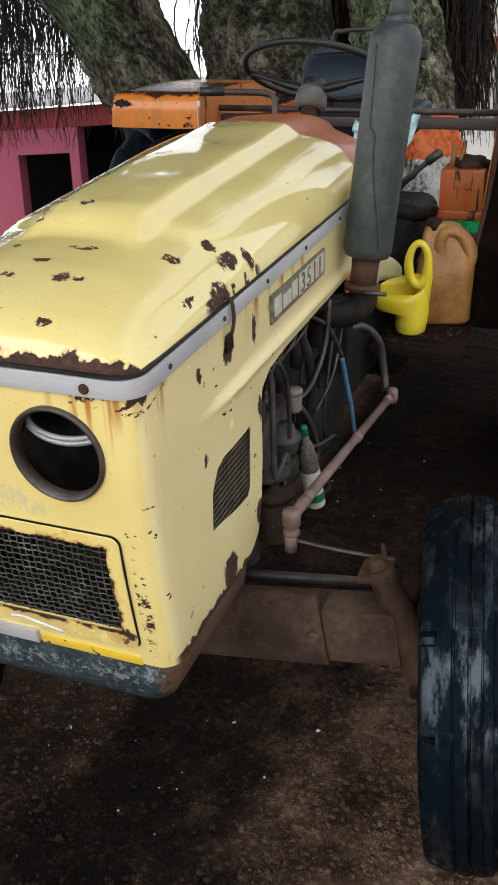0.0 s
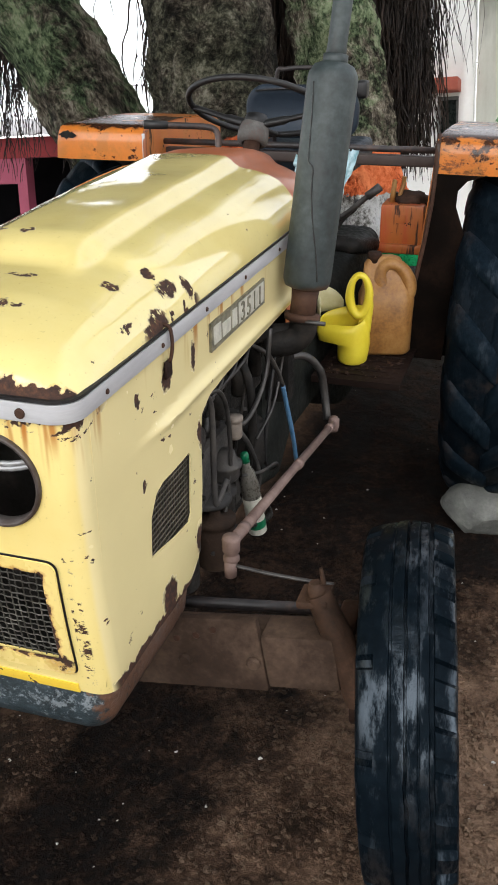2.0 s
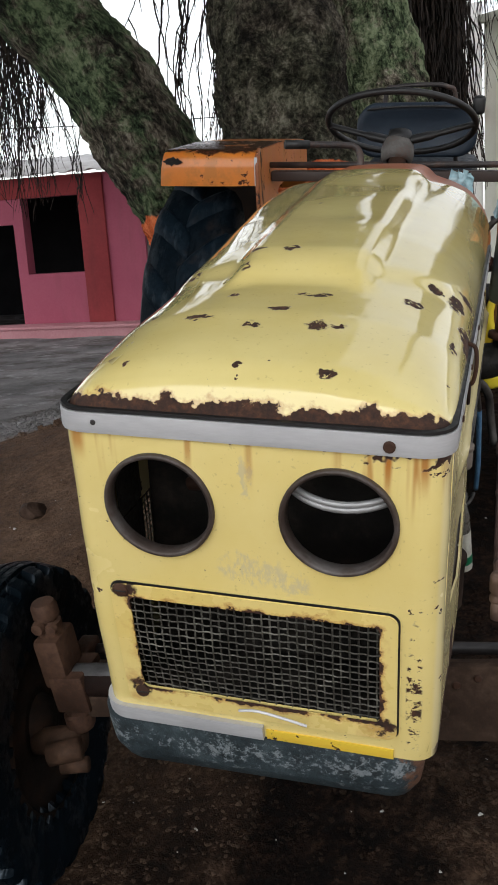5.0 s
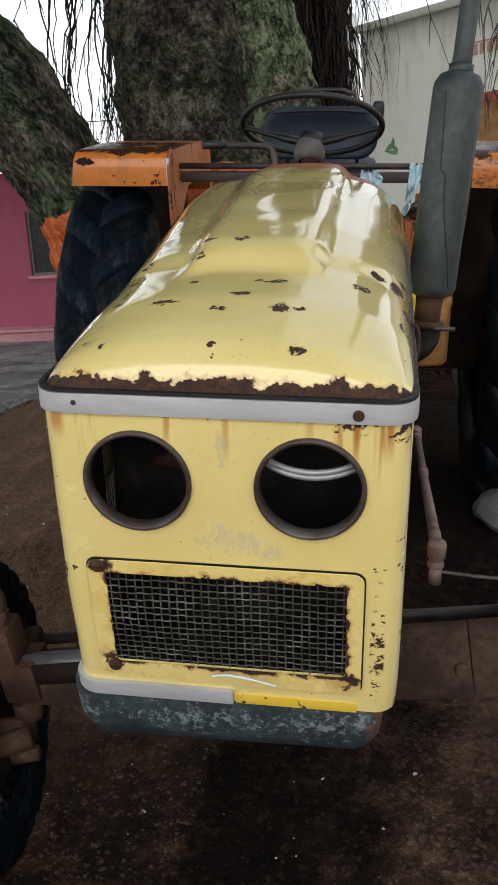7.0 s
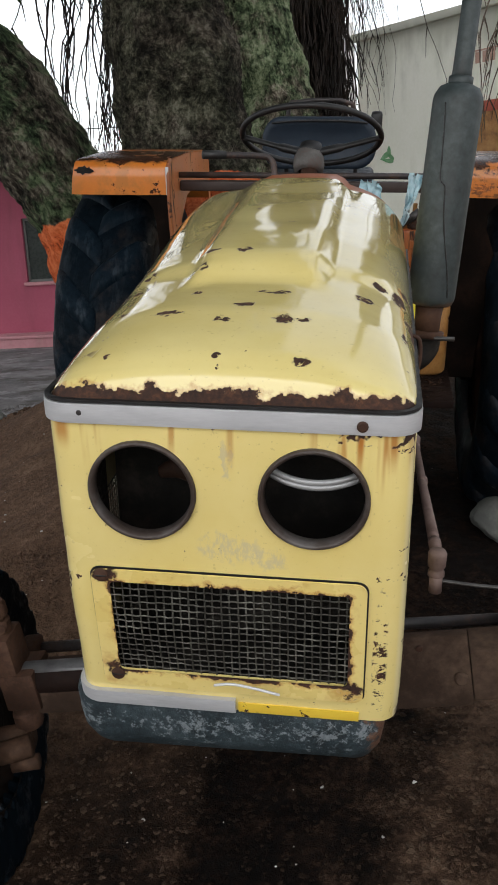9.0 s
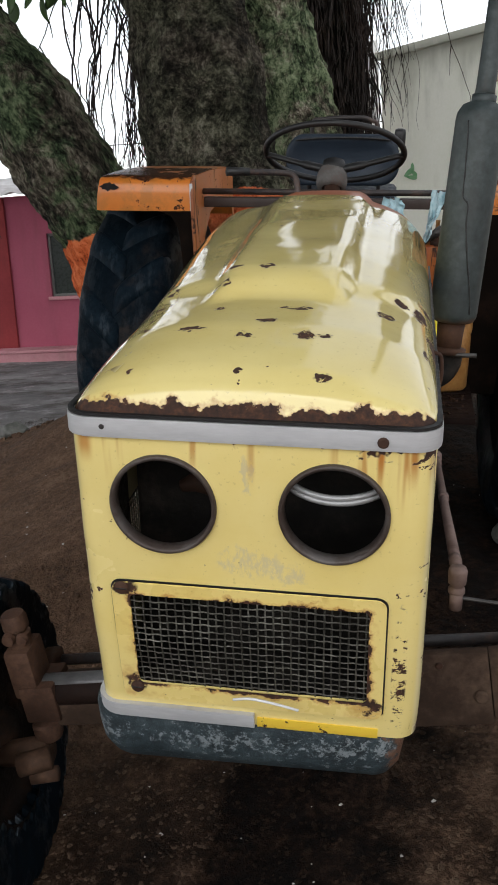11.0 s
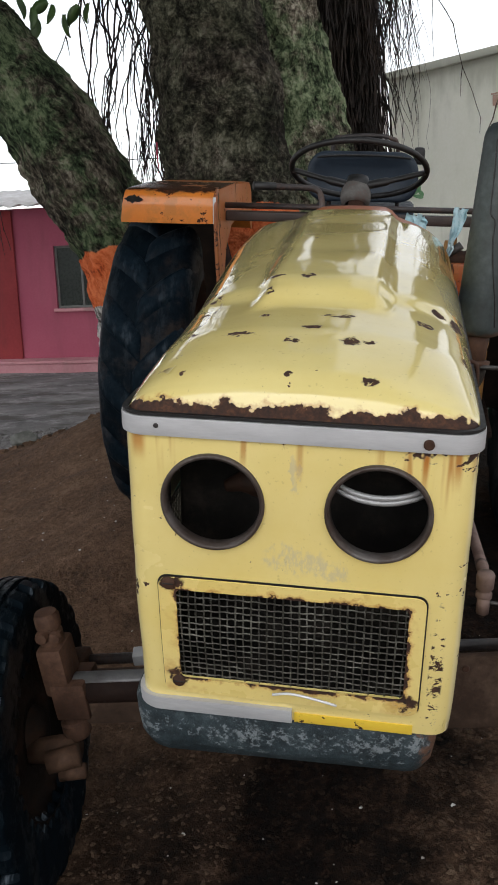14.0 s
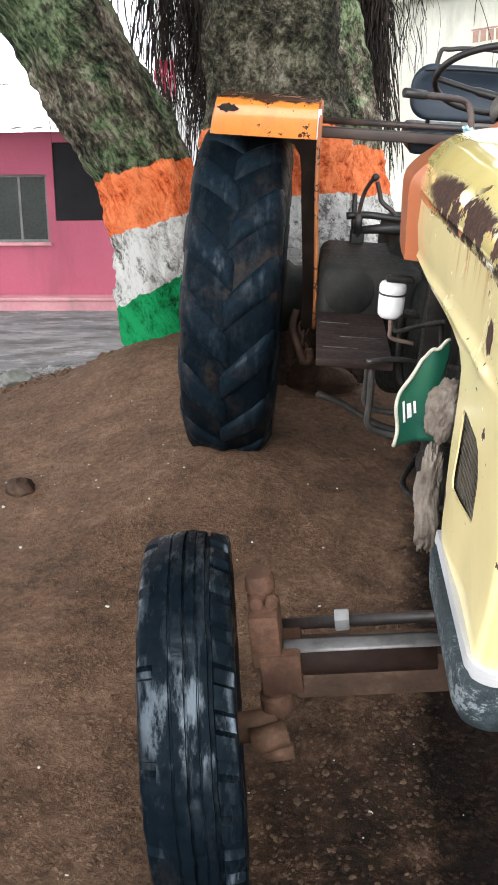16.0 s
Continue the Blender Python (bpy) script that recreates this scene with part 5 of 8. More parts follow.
# drag link, drop arm and steering
def make_steering():
    part("drop_arm", tube(curve([(0.20, 1.30, 0.715), (0.245, 1.35, 0.705), (0.280, 1.385, 0.655), (0.292, 1.397, 0.58), (0.306, 1.385, 0.505)]), 0.0115, 12), pipe_grey, tractor, "grey bent steering drop arm")
    link = part("drag_link", tube([(0.338, 0.455, 0.645), (0.332, 0.90, 0.575), (0.328, 1.36, 0.503)], [0.0125, 0.0108, 0.0105], 14), link_steel, tractor, "dull red-brown drag link rod")
    for y in (0.50, 0.95, 1.30):
        t = (y - 0.455) / 0.905
        part("link_collar", tube([(0.338 - 0.01 * t, y, 0.645 - 0.142 * t), (0.338 - 0.01 * (t + 0.03), y + 0.026, 0.645 - 0.142 * (t + 0.03))], 0.0132, 14), link_steel, link)
    part("ball_joint", lathe([(0, -0.045), (0.012, -0.045), (0.013, -0.040), (0.0165, -0.036), (0.0165, -0.028), (0.0135, -0.024), (0.0135, -0.019), (0.0175, -0.015), (0.0185, 0.012), (0.016, 0.018), (0, 0.019)], Matrix.Translation((0.338, 0.435, 0.645)), 20), link_steel, link, "dusty ball joint")
    part("ball_joint", lathe([(0, -0.025), (0.012, -0.025), (0.016, -0.01), (0.016, 0.012), (0.010, 0.02), (0, 0.021)], Matrix.Translation((0.328, 1.375, 0.50)), 20), link_steel, link)
    part("joint_stud", tube([(0.338, 0.43, 0.61), (0.338, 0.43, 0.575)], 0.013, 10), link_steel, link)
    part("steering_arm", tube(curve([(0.345, 0.43, 0.60), (0.42, 0.44, 0.588), (0.50, 0.455, 0.577), (0.54, 0.465, 0.572)]), 0.0048, 8, True, 0.7), pipe_grey, tractor, "thin pale steering arm")
    # column, dome and wheel
    part("steering_column", tube([(-0.012, 1.52, 1.02), (-0.016, 1.63, 1.15), (-0.02, 1.70, 1.235)], [0.032, 0.028, 0.024], 16), rust_brown, tractor, "rusty steering column")
    m = Matrix.Translation((-0.022, 1.70, 1.225)) @ pose(0, 0, 0, -32)
    part("column_dome", lathe([(0.030, 0.0), (0.044, 0.004), (0.047, 0.02), (0.046, 0.04), (0.040, 0.06), (0.026, 0.074), (0.0, 0.08)], m, 28), dome_grey, tractor, "faded grey dome with a rusty rim")
    c = Vector((-0.018, 1.75, 1.323))
    wm = Matrix.Translation(c) @ pose(0, 0, 0, -28)
    rim = bmesh.new()
    n, k = 64, 12
    rings = []
    for i in range(n):
        a = 2 * math.pi * i / n
        d = Vector((math.cos(a), math.sin(a), 0))
        rings.append([rim.verts.new(wm @ (d * (0.208 + 0.0092 * math.cos(2 * math.pi * j / k)) + Vector((0, 0, 0.0092 * math.sin(2 * math.pi * j / k))))) for j in range(k)])
    for i in range(n):
        for j in range(k):
            rim.faces.new((rings[i][j], rings[(i + 1) % n][j], rings[(i + 1) % n][(j + 1) % k], rings[i][(j + 1) % k]))
    wheel = part("steering_wheel", rim, plastic_black, tractor, "black steering wheel")
    for a in (178, 2, 90):
        d = Vector((math.cos(radians(a)), math.sin(radians(a)), 0))
        part("wheel_spoke", tube(curve([wm @ (d * 0.02 + Vector((0, 0, -0.05))), wm @ (d * 0.10 + Vector((0, 0, -0.03))), wm @ (d * 0.205)]), [0.021] * 6 + [0.014] * 7, 10, True, 0.6), plastic_black, wheel)
    part("wheel_hub", lathe([(0.0, 0.0), (0.032, 0.0), (0.036, -0.02), (0.03, -0.05), (0, -0.055)], wm @ Matrix.Translation((0, 0, -0.025)), 24), plastic_black, wheel)


make_steering()


# instrument cowl behind the hood
def make_cowl():
    bm = bmesh.new()
    rows = []
    for j, (y, grow, drop) in enumerate(((1.12, -0.005, -0.006), (1.15, -0.004, -0.004), (1.17, -0.003, -0.002), (1.26, -0.003, -0.005), (1.40, -0.01, -0.02), (1.52, -0.03, -0.045), (1.55, -0.06, -0.08))):
        row = []
        for i in range(41):
            th = math.pi * (i / 40 - 0.5)
            x = (0.264 + grow) * math.sin(th)
            z = hood_point(0.264 * math.sin(th), 1.14) + drop
            if x < 0:
                x -= 0.064 * smooth(1.245, 1.10, z) * smooth(1.14, 1.17, y)
            row.append(bm.verts.new((x, y, z)))
        for s in (0, -1):
            v = row[s]
            low = bm.verts.new((v.co.x * 0.97, v.co.y, 0.93 if s == 0 else 0.80))
            row = [low] + row if s == 0 else row + [low]
        rows.append(row)
    for a, b in zip(rows, rows[1:]):
        for i in range(len(a) - 1):
            bm.faces.new((a[i], a[i + 1], b[i + 1], b[i]))
    bm.faces.new(rows[-1][::-1])
    thicken(bm, 0.003)
    crisp(part("instrument_cowl", bm, cowl_orange, tractor, "faded orange instrument cowl"), 40)
    crisp(part("fuel_tank", box((-0.235, 0.98, 0.93), (0.235, 1.14, 1.085), 0.02), engine_iron, tractor, "dark tank under the hood"))
    crisp(part("bulkhead", box((-0.24, 1.20, 0.62), (0.24, 1.26, 1.10), 0.01), engine_iron, tractor))


make_cowl()


# gearbox, rear axle and footboards
def make_gearbox():
    bm = bmesh.new()
    secs = []
    for y, w, z0, z1 in ((1.18, 0.17, 0.34, 0.84), (1.30, 0.19, 0.32, 0.80), (1.55, 0.16, 0.34, 0.72), (1.9, 0.17, 0.32, 0.72), (2.15, 0.23, 0.22, 0.78), (2.62, 0.24, 0.20, 0.80), (2.72, 0.18, 0.25, 0.74)):
        secs.append([bm.verts.new((x - 0.028 * smooth(1.2, 2.2, y), y, z)) for x, z in rounded(-w, z0, w, z1, 0.06, 4)])
    for a, b in zip(secs, secs[1:]):
        for k in range(len(a)):
            bm.faces.new((a[k], a[(k + 1) % len(a)], b[(k + 1) % len(b)], b[k]))
    bm.faces.new(secs[0][::-1])
    bm.faces.new(secs[-1])
    bmesh.ops.recalc_face_normals(bm, faces=bm.faces[:])
    gb = crisp(part("gearbox", bm, green_iron, tractor, "dark green-grey gearbox housing"), 50)
    for s in (-1, 1):
        part("axle_housing", lathe([(0.16, 0.0), (0.16, 0.05), (0.135, 0.10), (0.122, 0.36), (0.14, 0.38), (0.14, 0.40), (0, 0.40)], Matrix.Translation((-0.028 + s * 0.2, 2.475, 0.47)) @ pose(0, 0, 0, 0, s * 90), 28), green_iron, gb, "rear axle trumpet")
    # footboards
    for s in (-1, 1):
        x0, x1, z, front, rear = (0.172, 0.462, 0.495, 1.72, 2.20) if s > 0 else (-0.500, -0.285, 0.580, 1.40, 1.875)
        fb = bmesh.new()
        add_box(fb, (x0, front, z), (x1, rear, z + 0.008), 0.002)
        add_box(fb, (x0, front - 0.005, z - 0.014), (x1, front + 0.002, z + 0.008), 0.001)
        board = crisp(part("footboard", fb, foot_brown if s > 0 else board_brown, tractor, "rusty red-brown footboard"))
        for k in range(9 if s > 0 else 0):
            yy = 1.76 + 0.048 * k
            part("footboard_rib", box((x0 + 0.02, yy, z + 0.008), (x1 - 0.02, yy + 0.012, z + 0.012), 0.001), foot_brown, board)
        for yy, a, b in ((1.50, 0.02, 0.12), (1.61, 0.07, 0.20), (1.75, 0.01, 0.10)) if s < 0 else ():
            part("board_seam", box((x0 + a, yy, z + 0.0078), (x0 + b, yy + 0.006, z + 0.0105), 0.001), pipe_grey, board, "worn bright ridge")
        if s < 0:
            for y in (1.42, 1.60):
                part("footboard_hanger", tube(curve([(-0.34, y, z), (-0.335, y + 0.005, z - 0.12), (-0.33, y + 0.01, 0.38), (-0.26, y + 0.015, 0.355), (-0.19, y + 0.02, 0.36)], 4), 0.010, 8), engine_grey, board, "dark bent hanger bar")
        if s > 0:
            part("footboard_bracket", tube(curve([(x0 + 0.03, front + 0.06, z), (x0 + 0.03, front + 0.08, z - 0.12), (x0 + 0.06 if s < 0 else x0 - 0.06, 2.1, z - 0.14)]), 0.014, 8), foot_brown, board)
    drum = bmesh.new()
    add_box(drum, (-0.50, 1.885, 0.50), (-0.16, 2.34, 0.738), 0.055, None, 4)
    add_lathe(drum, [(0, -0.012), (0.07, -0.012), (0.08, -0.004), (0.08, 0.0), (0, 0.0)], Matrix.Translation((-0.40, 1.885, 0.66)) @ pose(0, 0, 0, -90), 24)
    crisp(part("side_housing", drum, drum_grey, gb, "big dark grey-green housing beside the gearbox"), 50)
    # pedals and linkage left of the gearbox
    for pts, r, mt in (
        ([(-0.20, 1.45, 0.50), (-0.25, 1.44, 0.52), (-0.27, 1.42, 0.62), (-0.275, 1.38, 0.74)], 0.011, engine_iron),
        ([(-0.48, 1.72, 0.36), (-0.40, 1.70, 0.34), (-0.30, 1.66, 0.30), (-0.22, 1.6, 0.30)], 0.012, engine_iron),
        ([(-0.36, 1.36, 0.60), (-0.28, 1.40, 0.60), (-0.20, 1.44, 0.58)], 0.008, pipe_grey),
    ):
        part("linkage_rod", tube(curve(pts, 5), r, 8), mt, tractor)
    crisp(part("pedal_pad", box((-0.31, 1.34, 0.735), (-0.235, 1.40, 0.747), 0.004), engine_iron, tractor))
    # control levers in front of the seat
    lv = part("control_lever", tube(curve([(-0.372, 2.27, 0.76), (-0.374, 2.26, 0.83), (-0.366, 2.23, 0.91), (-0.352, 2.195, 0.955), (-0.341, 2.18, 0.975)]), 0.0075, 8), black_tube, tractor, "black bent control lever")
    part("lever_knob", lathe([(0, 0.020), (0.010, 0.017), (0.013, 0.008), (0.010, -0.004), (0, -0.006)], Matrix.Translation((-0.338, 2.175, 0.978)) @ pose(0, 0, 0, 20, 35), 14), plastic_black, lv)
    part("lever_sleeve", tube([(-0.372, 2.268, 0.775), (-0.374, 2.255, 0.845)], [0.017, 0.012], 12), plastic_black, lv)
    part("control_lever", tube(curve([(-0.380, 2.29, 0.77), (-0.388, 2.30, 0.84), (-0.390, 2.31, 0.905)]), [0.012, 0.012, 0.012, 0.011, 0.011, 0.010, 0.010, 0.010, 0.010, 0.009, 0.008, 0.008, 0.007], 8), plastic_black, tractor, "short black control lever")
    part("control_rod", tube(curve([(-0.415, 2.29, 0.828), (-0.34, 2.29, 0.836), (-0.25, 2.28, 0.832), (-0.18, 2.26, 0.834)]), 0.013, 10), plastic_black, tractor, "black control rod across the gearbox")
    part("control_rod", tube([(-0.365, 2.28, 0.782), (-0.27, 2.28, 0.795), (-0.18, 2.26, 0.80)], [0.013, 0.019, 0.022], 12), plastic_black, tractor, "black control rod across the gearbox")
    part("control_link", tube(curve([(-0.315, 2.33, 0.945), (-0.305, 2.31, 0.915), (-0.295, 2.29, 0.885), (-0.26, 2.28, 0.86), (-0.24, 2.28, 0.84)]), 0.0085, 8), black_tube, tractor, "bent dark control link")
    part("link_bracket", box((-0.395, 2.27, 0.73), (-0.345, 2.32, 0.785), 0.008), plastic_black, tractor)
    grip = part("hand_lever", tube(curve([(0.12, 2.0, 0.78), (0.15, 1.97, 0.93), (0.22, 1.95, 0.985), (0.30, 1.95, 1.055)]), 0.009, 10), pipe_grey, tractor, "grey bent hand lever beside the seat")
    part("lever_grip", tube([(0.285, 1.95, 1.042), (0.325, 1.95, 1.074)], 0.014, 12), pipe_grey, grip)
    part("lever_catch", tube(curve([(0.14, 1.99, 0.84), (0.20, 1.965, 0.955), (0.245, 1.955, 1.0), (0.25, 1.955, 1.03)]), 0.008, 8), plastic_black, grip)
    # added dark filler for the black space below the orange box
    crisp(part("dark_filler", box((0.13, 2.25, 0.50), (0.425, 2.50, 0.690), 0.02), engine_iron, tractor, "added dark block filling the space under the orange box"))
    part("lift_pipe", tube(curve([(0.08, 2.20, 0.822), (0.15, 2.20, 0.826), (0.205, 2.21, 0.816), (0.235, 2.36, 0.79)]), 0.029, 14), engine_iron, tractor, "black lift pipe")
    box_r = crisp(part("lift_box", box((0.257, 2.36, 0.77), (0.415, 2.50, 0.940), 0.012), lift_red, tractor, "orange steel box beside the seat"))
    part("box_flange", box((0.225, 2.345, 0.765), (0.43, 2.375, 0.800), 0.006), lift_red, box_r)
    part("box_plate", box((0.31, 2.356, 0.875), (0.35, 2.3605, 0.905), 0.002), lift_red, box_r)
    part("box_handle", tube(curve([(0.315, 2.42, 0.935), (0.317, 2.42, 0.97), (0.325, 2.43, 1.0), (0.327, 2.43, 1.03)]), 0.008, 8), plastic_tan, box_r)
    clod = bmesh.new()
    bmesh.ops.create_icosphere(clod, subdivisions=3, radius=1.0)
    for v in clod.verts:
        k = 1 + 0.35 * noise.noise(v.co * 2.3)
        v.co = Vector((0.350 + 0.072 * v.co.x * k, 2.44 + 0.05 * v.co.y * k, 0.945 + 0.034 * v.co.z * k))
    part("mud_clod", clod, red_brown, box_r, "brown dried mud heaped on the box")
    part("box_stick", tube([(0.29, 2.41, 0.94), (0.296, 2.41, 1.02)], [0.011, 0.008], 8), plastic_tan, box_r)
    # hook and chain behind the left footboard
    part("draw_hook", tube(curve([(-0.565, 2.12, 0.52), (-0.575, 2.11, 0.46), (-0.555, 2.10, 0.40), (-0.525, 2.09, 0.34), (-0.505, 2.09, 0.35), (-0.51, 2.09, 0.39)]), 0.014, 8), red_brown, tractor, "rusty draw hook")
    for k in range(5):
        part("chain_link", tube([(-0.535 + 0.018 * math.cos(a) * (k % 2), 2.10 + 0.018 * math.cos(a) * (1 - k % 2), 0.50 - 0.038 * k + 0.026 * math.sin(a)) for a in [2 * math.pi * q / 12 for q in range(13)]], 0.006, 6, False), red_brown, tractor)


make_gearbox()


# front axle, swung on its pivot
AXLE = Matrix.Translation((0, 0.45, 0.34)) @ pose(0, 0, 0, 0, -9.5)


def make_axle():
    bm = bmesh.new()
    add_box(bm, (-0.52, -0.045, -0.05), (0.46, 0.045, 0.045), 0.012)
    beam = part("axle_beam", bm, mud_axle, tractor, "mud-coated front axle beam")
    crisp(beam)
    beam.matrix_local = AXLE
    plate_r = crisp(part("axle_plate", box((0.10, -0.064, -0.070), (0.425, -0.045, 0.100), 0.004), mud_axle, beam, "bolted axle plate"))
    crisp(part("axle_sleeve", box((0.426, -0.0605, -0.062), (0.575, 0.02, 0.060), 0.005), mud_axle, beam))
    for x in (0.255, 0.405):
        bolt("axle_bolt", (x, -0.064, 0.0), (0, -1, 0), 0.015, 0.010, mud_axle, plate_r)
    for x, z in ((0.29, 0.06), (0.245, 0.05), (0.33, 0.075)):
        bolt("plate_rivet", (x, -0.064, z), (0, -1, 0), 0.008, 0.004, rust_brown, plate_r)
    # left sleeve: a round tube, its bright top highlight laid on as a strip
    part("axle_tube", lathe([(0.0, 0), (0.035, 0), (0.038, 0.006), (0.038, 0.30), (0.0, 0.30)], pose(-0.54, -0.012, 0.027, 0, 90), 24), foot_brown, beam, "round dark axle sleeve")
    worn = bmesh.new()
    arc = [(-0.012 - 0.0390 * math.sin(radians(q)), 0.027 + 0.0390 * math.cos(radians(q))) for q in (-18, -6, 6, 18, 30, 40)]
    edge = [[worn.verts.new((x + (0.012 * math.sin(3.0 * k) if x > -0.2 else 0.0), y, z)) for k, (y, z) in enumerate(arc)] for x in (-0.535, -0.42, -0.30, -0.17)]
    for p, q in zip(edge, edge[1:]):
        for k in range(len(arc) - 1):
            worn.faces.new((p[k], q[k], q[k + 1], p[k + 1]))
    part("tube_highlight", thicken(worn, 0.0008), highlight_steel, beam, "pale strip painting the highlight along the sleeve's top")
    crisp(part("centre_bracket", box((-0.11, -0.10, -0.07), (0.11, 0.10, 0.16), 0.02), engine_iron, beam))
    for s in (-1, 1):
        x = s * 0.585 + (0.022 if s < 0 else 0.0)
        hs, kn = bmesh.new(), bmesh.new()
        if s < 0:
            add_box(hs, (x - 0.034, -0.05, 0.03), (x + 0.026, 0.035, 0.150), 0.010)
            add_box(hs, (x - 0.02, -0.055, -0.03), (x + 0.062, 0.045, 0.062), 0.008)
            add_lathe(hs, [(0, -0.10), (0.028, -0.10), (0.033, -0.09), (0.033, -0.06), (0.026, -0.055), (0.026, -0.02), (0, -0.02)], Matrix.Translation((x, -0.01, 0)), 20)
            add_lathe(kn, [(0.02, 0.145), (0.027, 0.15), (0.028, 0.178), (0.022, 0.182), (0.022, 0.188), (0.029, 0.192), (0.029, 0.216), (0.024, 0.226), (0, 0.23)], Matrix.Translation((x - 0.005, -0.008, 0)), 20)
            add_lathe(kn, [(0, 0.014), (0.013, 0.012), (0.016, 0.0), (0, 0.0)], Matrix.Translation((x - 0.012, -0.036, 0.18)) @ pose(0, 0, 0, 90), 12)
            add_lathe(kn, [(0, 0.012), (0.012, 0.010), (0.015, 0.0), (0, 0.0)], Matrix.Translation((x + 0.016, -0.032, 0.175)) @ pose(0, 0, 0, 90), 12)
        else:
            add_tube(hs, [(x - 0.035, -0.03, 0.15), (x - 0.005, -0.03, 0.04), (x + 0.02, -0.03, -0.10)], [0.026, 0.031, 0.034], 16)
            add_box(hs, (x - 0.02, -0.05, -0.06), (x + 0.025, 0.01, 0.02), 0.006)
            add_box(kn, (x - 0.075, -0.055, 0.125), (x - 0.012, 0.015, 0.142), 0.006)
            add_lathe(kn, [(0, 0.172), (0.012, 0.172), (0.018, 0.163), (0.019, 0.15), (0.016, 0.138), (0, 0.138)], Matrix.Translation((x - 0.036, -0.03, 0)), 16)
            add_lathe(kn, [(0, 0.205), (0.004, 0.204), (0.006, 0.17), (0, 0.17)], Matrix.Translation((x - 0.02, -0.03, 0)), 8)
        crisp(part("spindle_housing", hs, knuckle_rust if s < 0 else side_rusted, beam, "orange-brown rusty spindle housing"))
        crisp(part("steering_knuckle", kn, knuckle_rust if s < 0 else side_rusted, beam), 45)
        st = bmesh.new()
        add_tube(st, [(x, -0.03, -0.12), (x + s * 0.12, -0.03, -0.13)], [0.034, 0.03], 16)
        if s < 0:
            add_tube(st, [(x + 0.02, -0.07, -0.11), (x - 0.05, -0.09, -0.115)], 0.026, 14)
            add_tube(st, [(x + 0.03, -0.075, -0.15), (x - 0.03, -0.085, -0.15)], 0.018, 12)
        part("stub_axle", st, side_rusted if s < 0 else red_brown, beam, "rusty stub axle")
    # tie rod behind the beam
    tie = part("tie_rod", tube([(-0.57, 0.115, 0.02), (0.0, 0.115, 0.022), (0.57, 0.115, 0.010)], 0.0130, 12), black_tube, beam, "black tie rod")
    crisp(part("tie_nut", lathe([(0.0, 0.0), (0.023, 0.0), (0.025, 0.003), (0.025, 0.027), (0.023, 0.030), (0.0, 0.030)], pose(-0.435, 0.115, 0.024, 0, 90), 6), bright_steel, tie, "bright lock nut"))
    for s in (-1, 1):
        part("tie_arm", box((s * 0.57 - 0.022, 0.0, -0.002 + (0.02 if s < 0 else 0)), (s * 0.57 + 0.022, 0.135, 0.028 + (0.02 if s < 0 else 0)), 0.008), rust_brown, beam)


make_axle()


# wheels
def ring_faces(bm, rings):
    n = len(rings)
    for i in range(n):
        a, b = rings[i], rings[(i + 1) % n]
        for k in range(len(a) - 1):
            bm.faces.new((a[k], b[k], b[k + 1], a[k + 1]))


def make_front_tyre():
    """Worn road tyre round the x axis: a slit in the middle, slanting blocks on one shoulder, notches on the other."""
    blocks, per = 28, 12
    n = blocks * per
    bm = bmesh.new()
    side = [(0.055, 0.205), (0.078, 0.225), (0.0855, 0.275), (0.088, 0.305), (0.088, 0.330)]
    inner = side + [(0.0865, 0.344), (0.083, 0.352), (0.077, 0.3565), (0.066, 0.360), (0.057, 0.3625), (0.055, 0.3635), (0.042, 0.3665), (0.030, 0.3685), (0.0285, 0.3655), (0.0255, 0.3655), (0.024, 0.3695), (0.012, 0.371), (0.0032, 0.3715), (0.0022, 0.363)]
    outer = side + [(0.0875, 0.342), (0.085, 0.350), (0.080, 0.3545), (0.072, 0.3575), (0.062, 0.3605), (0.051, 0.3635), (0.0495, 0.3635), (0.0475, 0.357), (0.0405, 0.358), (0.039, 0.3665), (0.024, 0.3695), (0.0225, 0.3675), (0.021, 0.3675), (0.0195, 0.370), (0.010, 0.371), (0.0032, 0.3715), (0.0022, 0.363)]
    prof = [(-x, r) for x, r in inner] + [(x, r) for x, r in outer[::-1]]
    rings = []
    for i in range(n):
        a = 2 * math.pi * i / n
        ca, sa = math.cos(a), math.sin(a)
        ring = []
        for x, r in prof:
            rr, turn = r, 0.0
            if x > 0.0485:
                turn = 0.035 * (x - 0.0485) / 0.039 + 0.02 * noise.noise((i // per * 3.7, 0.0, 2.0))
                if i % per < 5:
                    rr -= 0.017 if x < 0.0805 else 0.011 if r > 0.335 else 0.0
            elif x < -0.056:
                ph = i % per
                if (i // per) % 2 == 0 and ph < 3:
                    rr -= 0.015 if r > 0.350 else 0.008 if r > 0.335 else 0.0
            elif abs(x) < 0.046:
                rr -= 0.0035 * max(0.0, noise.noise((x * 60, ca * 13 + 3, sa * 13))) + 0.003 * max(0.0, noise.noise((x * 24, ca * 5, sa * 5 + 9)))
            rr += 0.0012 * noise.noise((x * 40, ca * 12, sa * 12))
            wob = (0.0016 if abs(x) > 0.02 else 0.0028) * noise.noise((x * 5, ca * 8, sa * 8))
            ring.append(bm.verts.new((x + wob, rr * math.cos(a + turn), rr * math.sin(a + turn))))
        rings.append(ring)
    ring_faces(bm, rings)
    bmesh.ops.recalc_face_normals(bm, faces=bm.faces[:])
    return bm


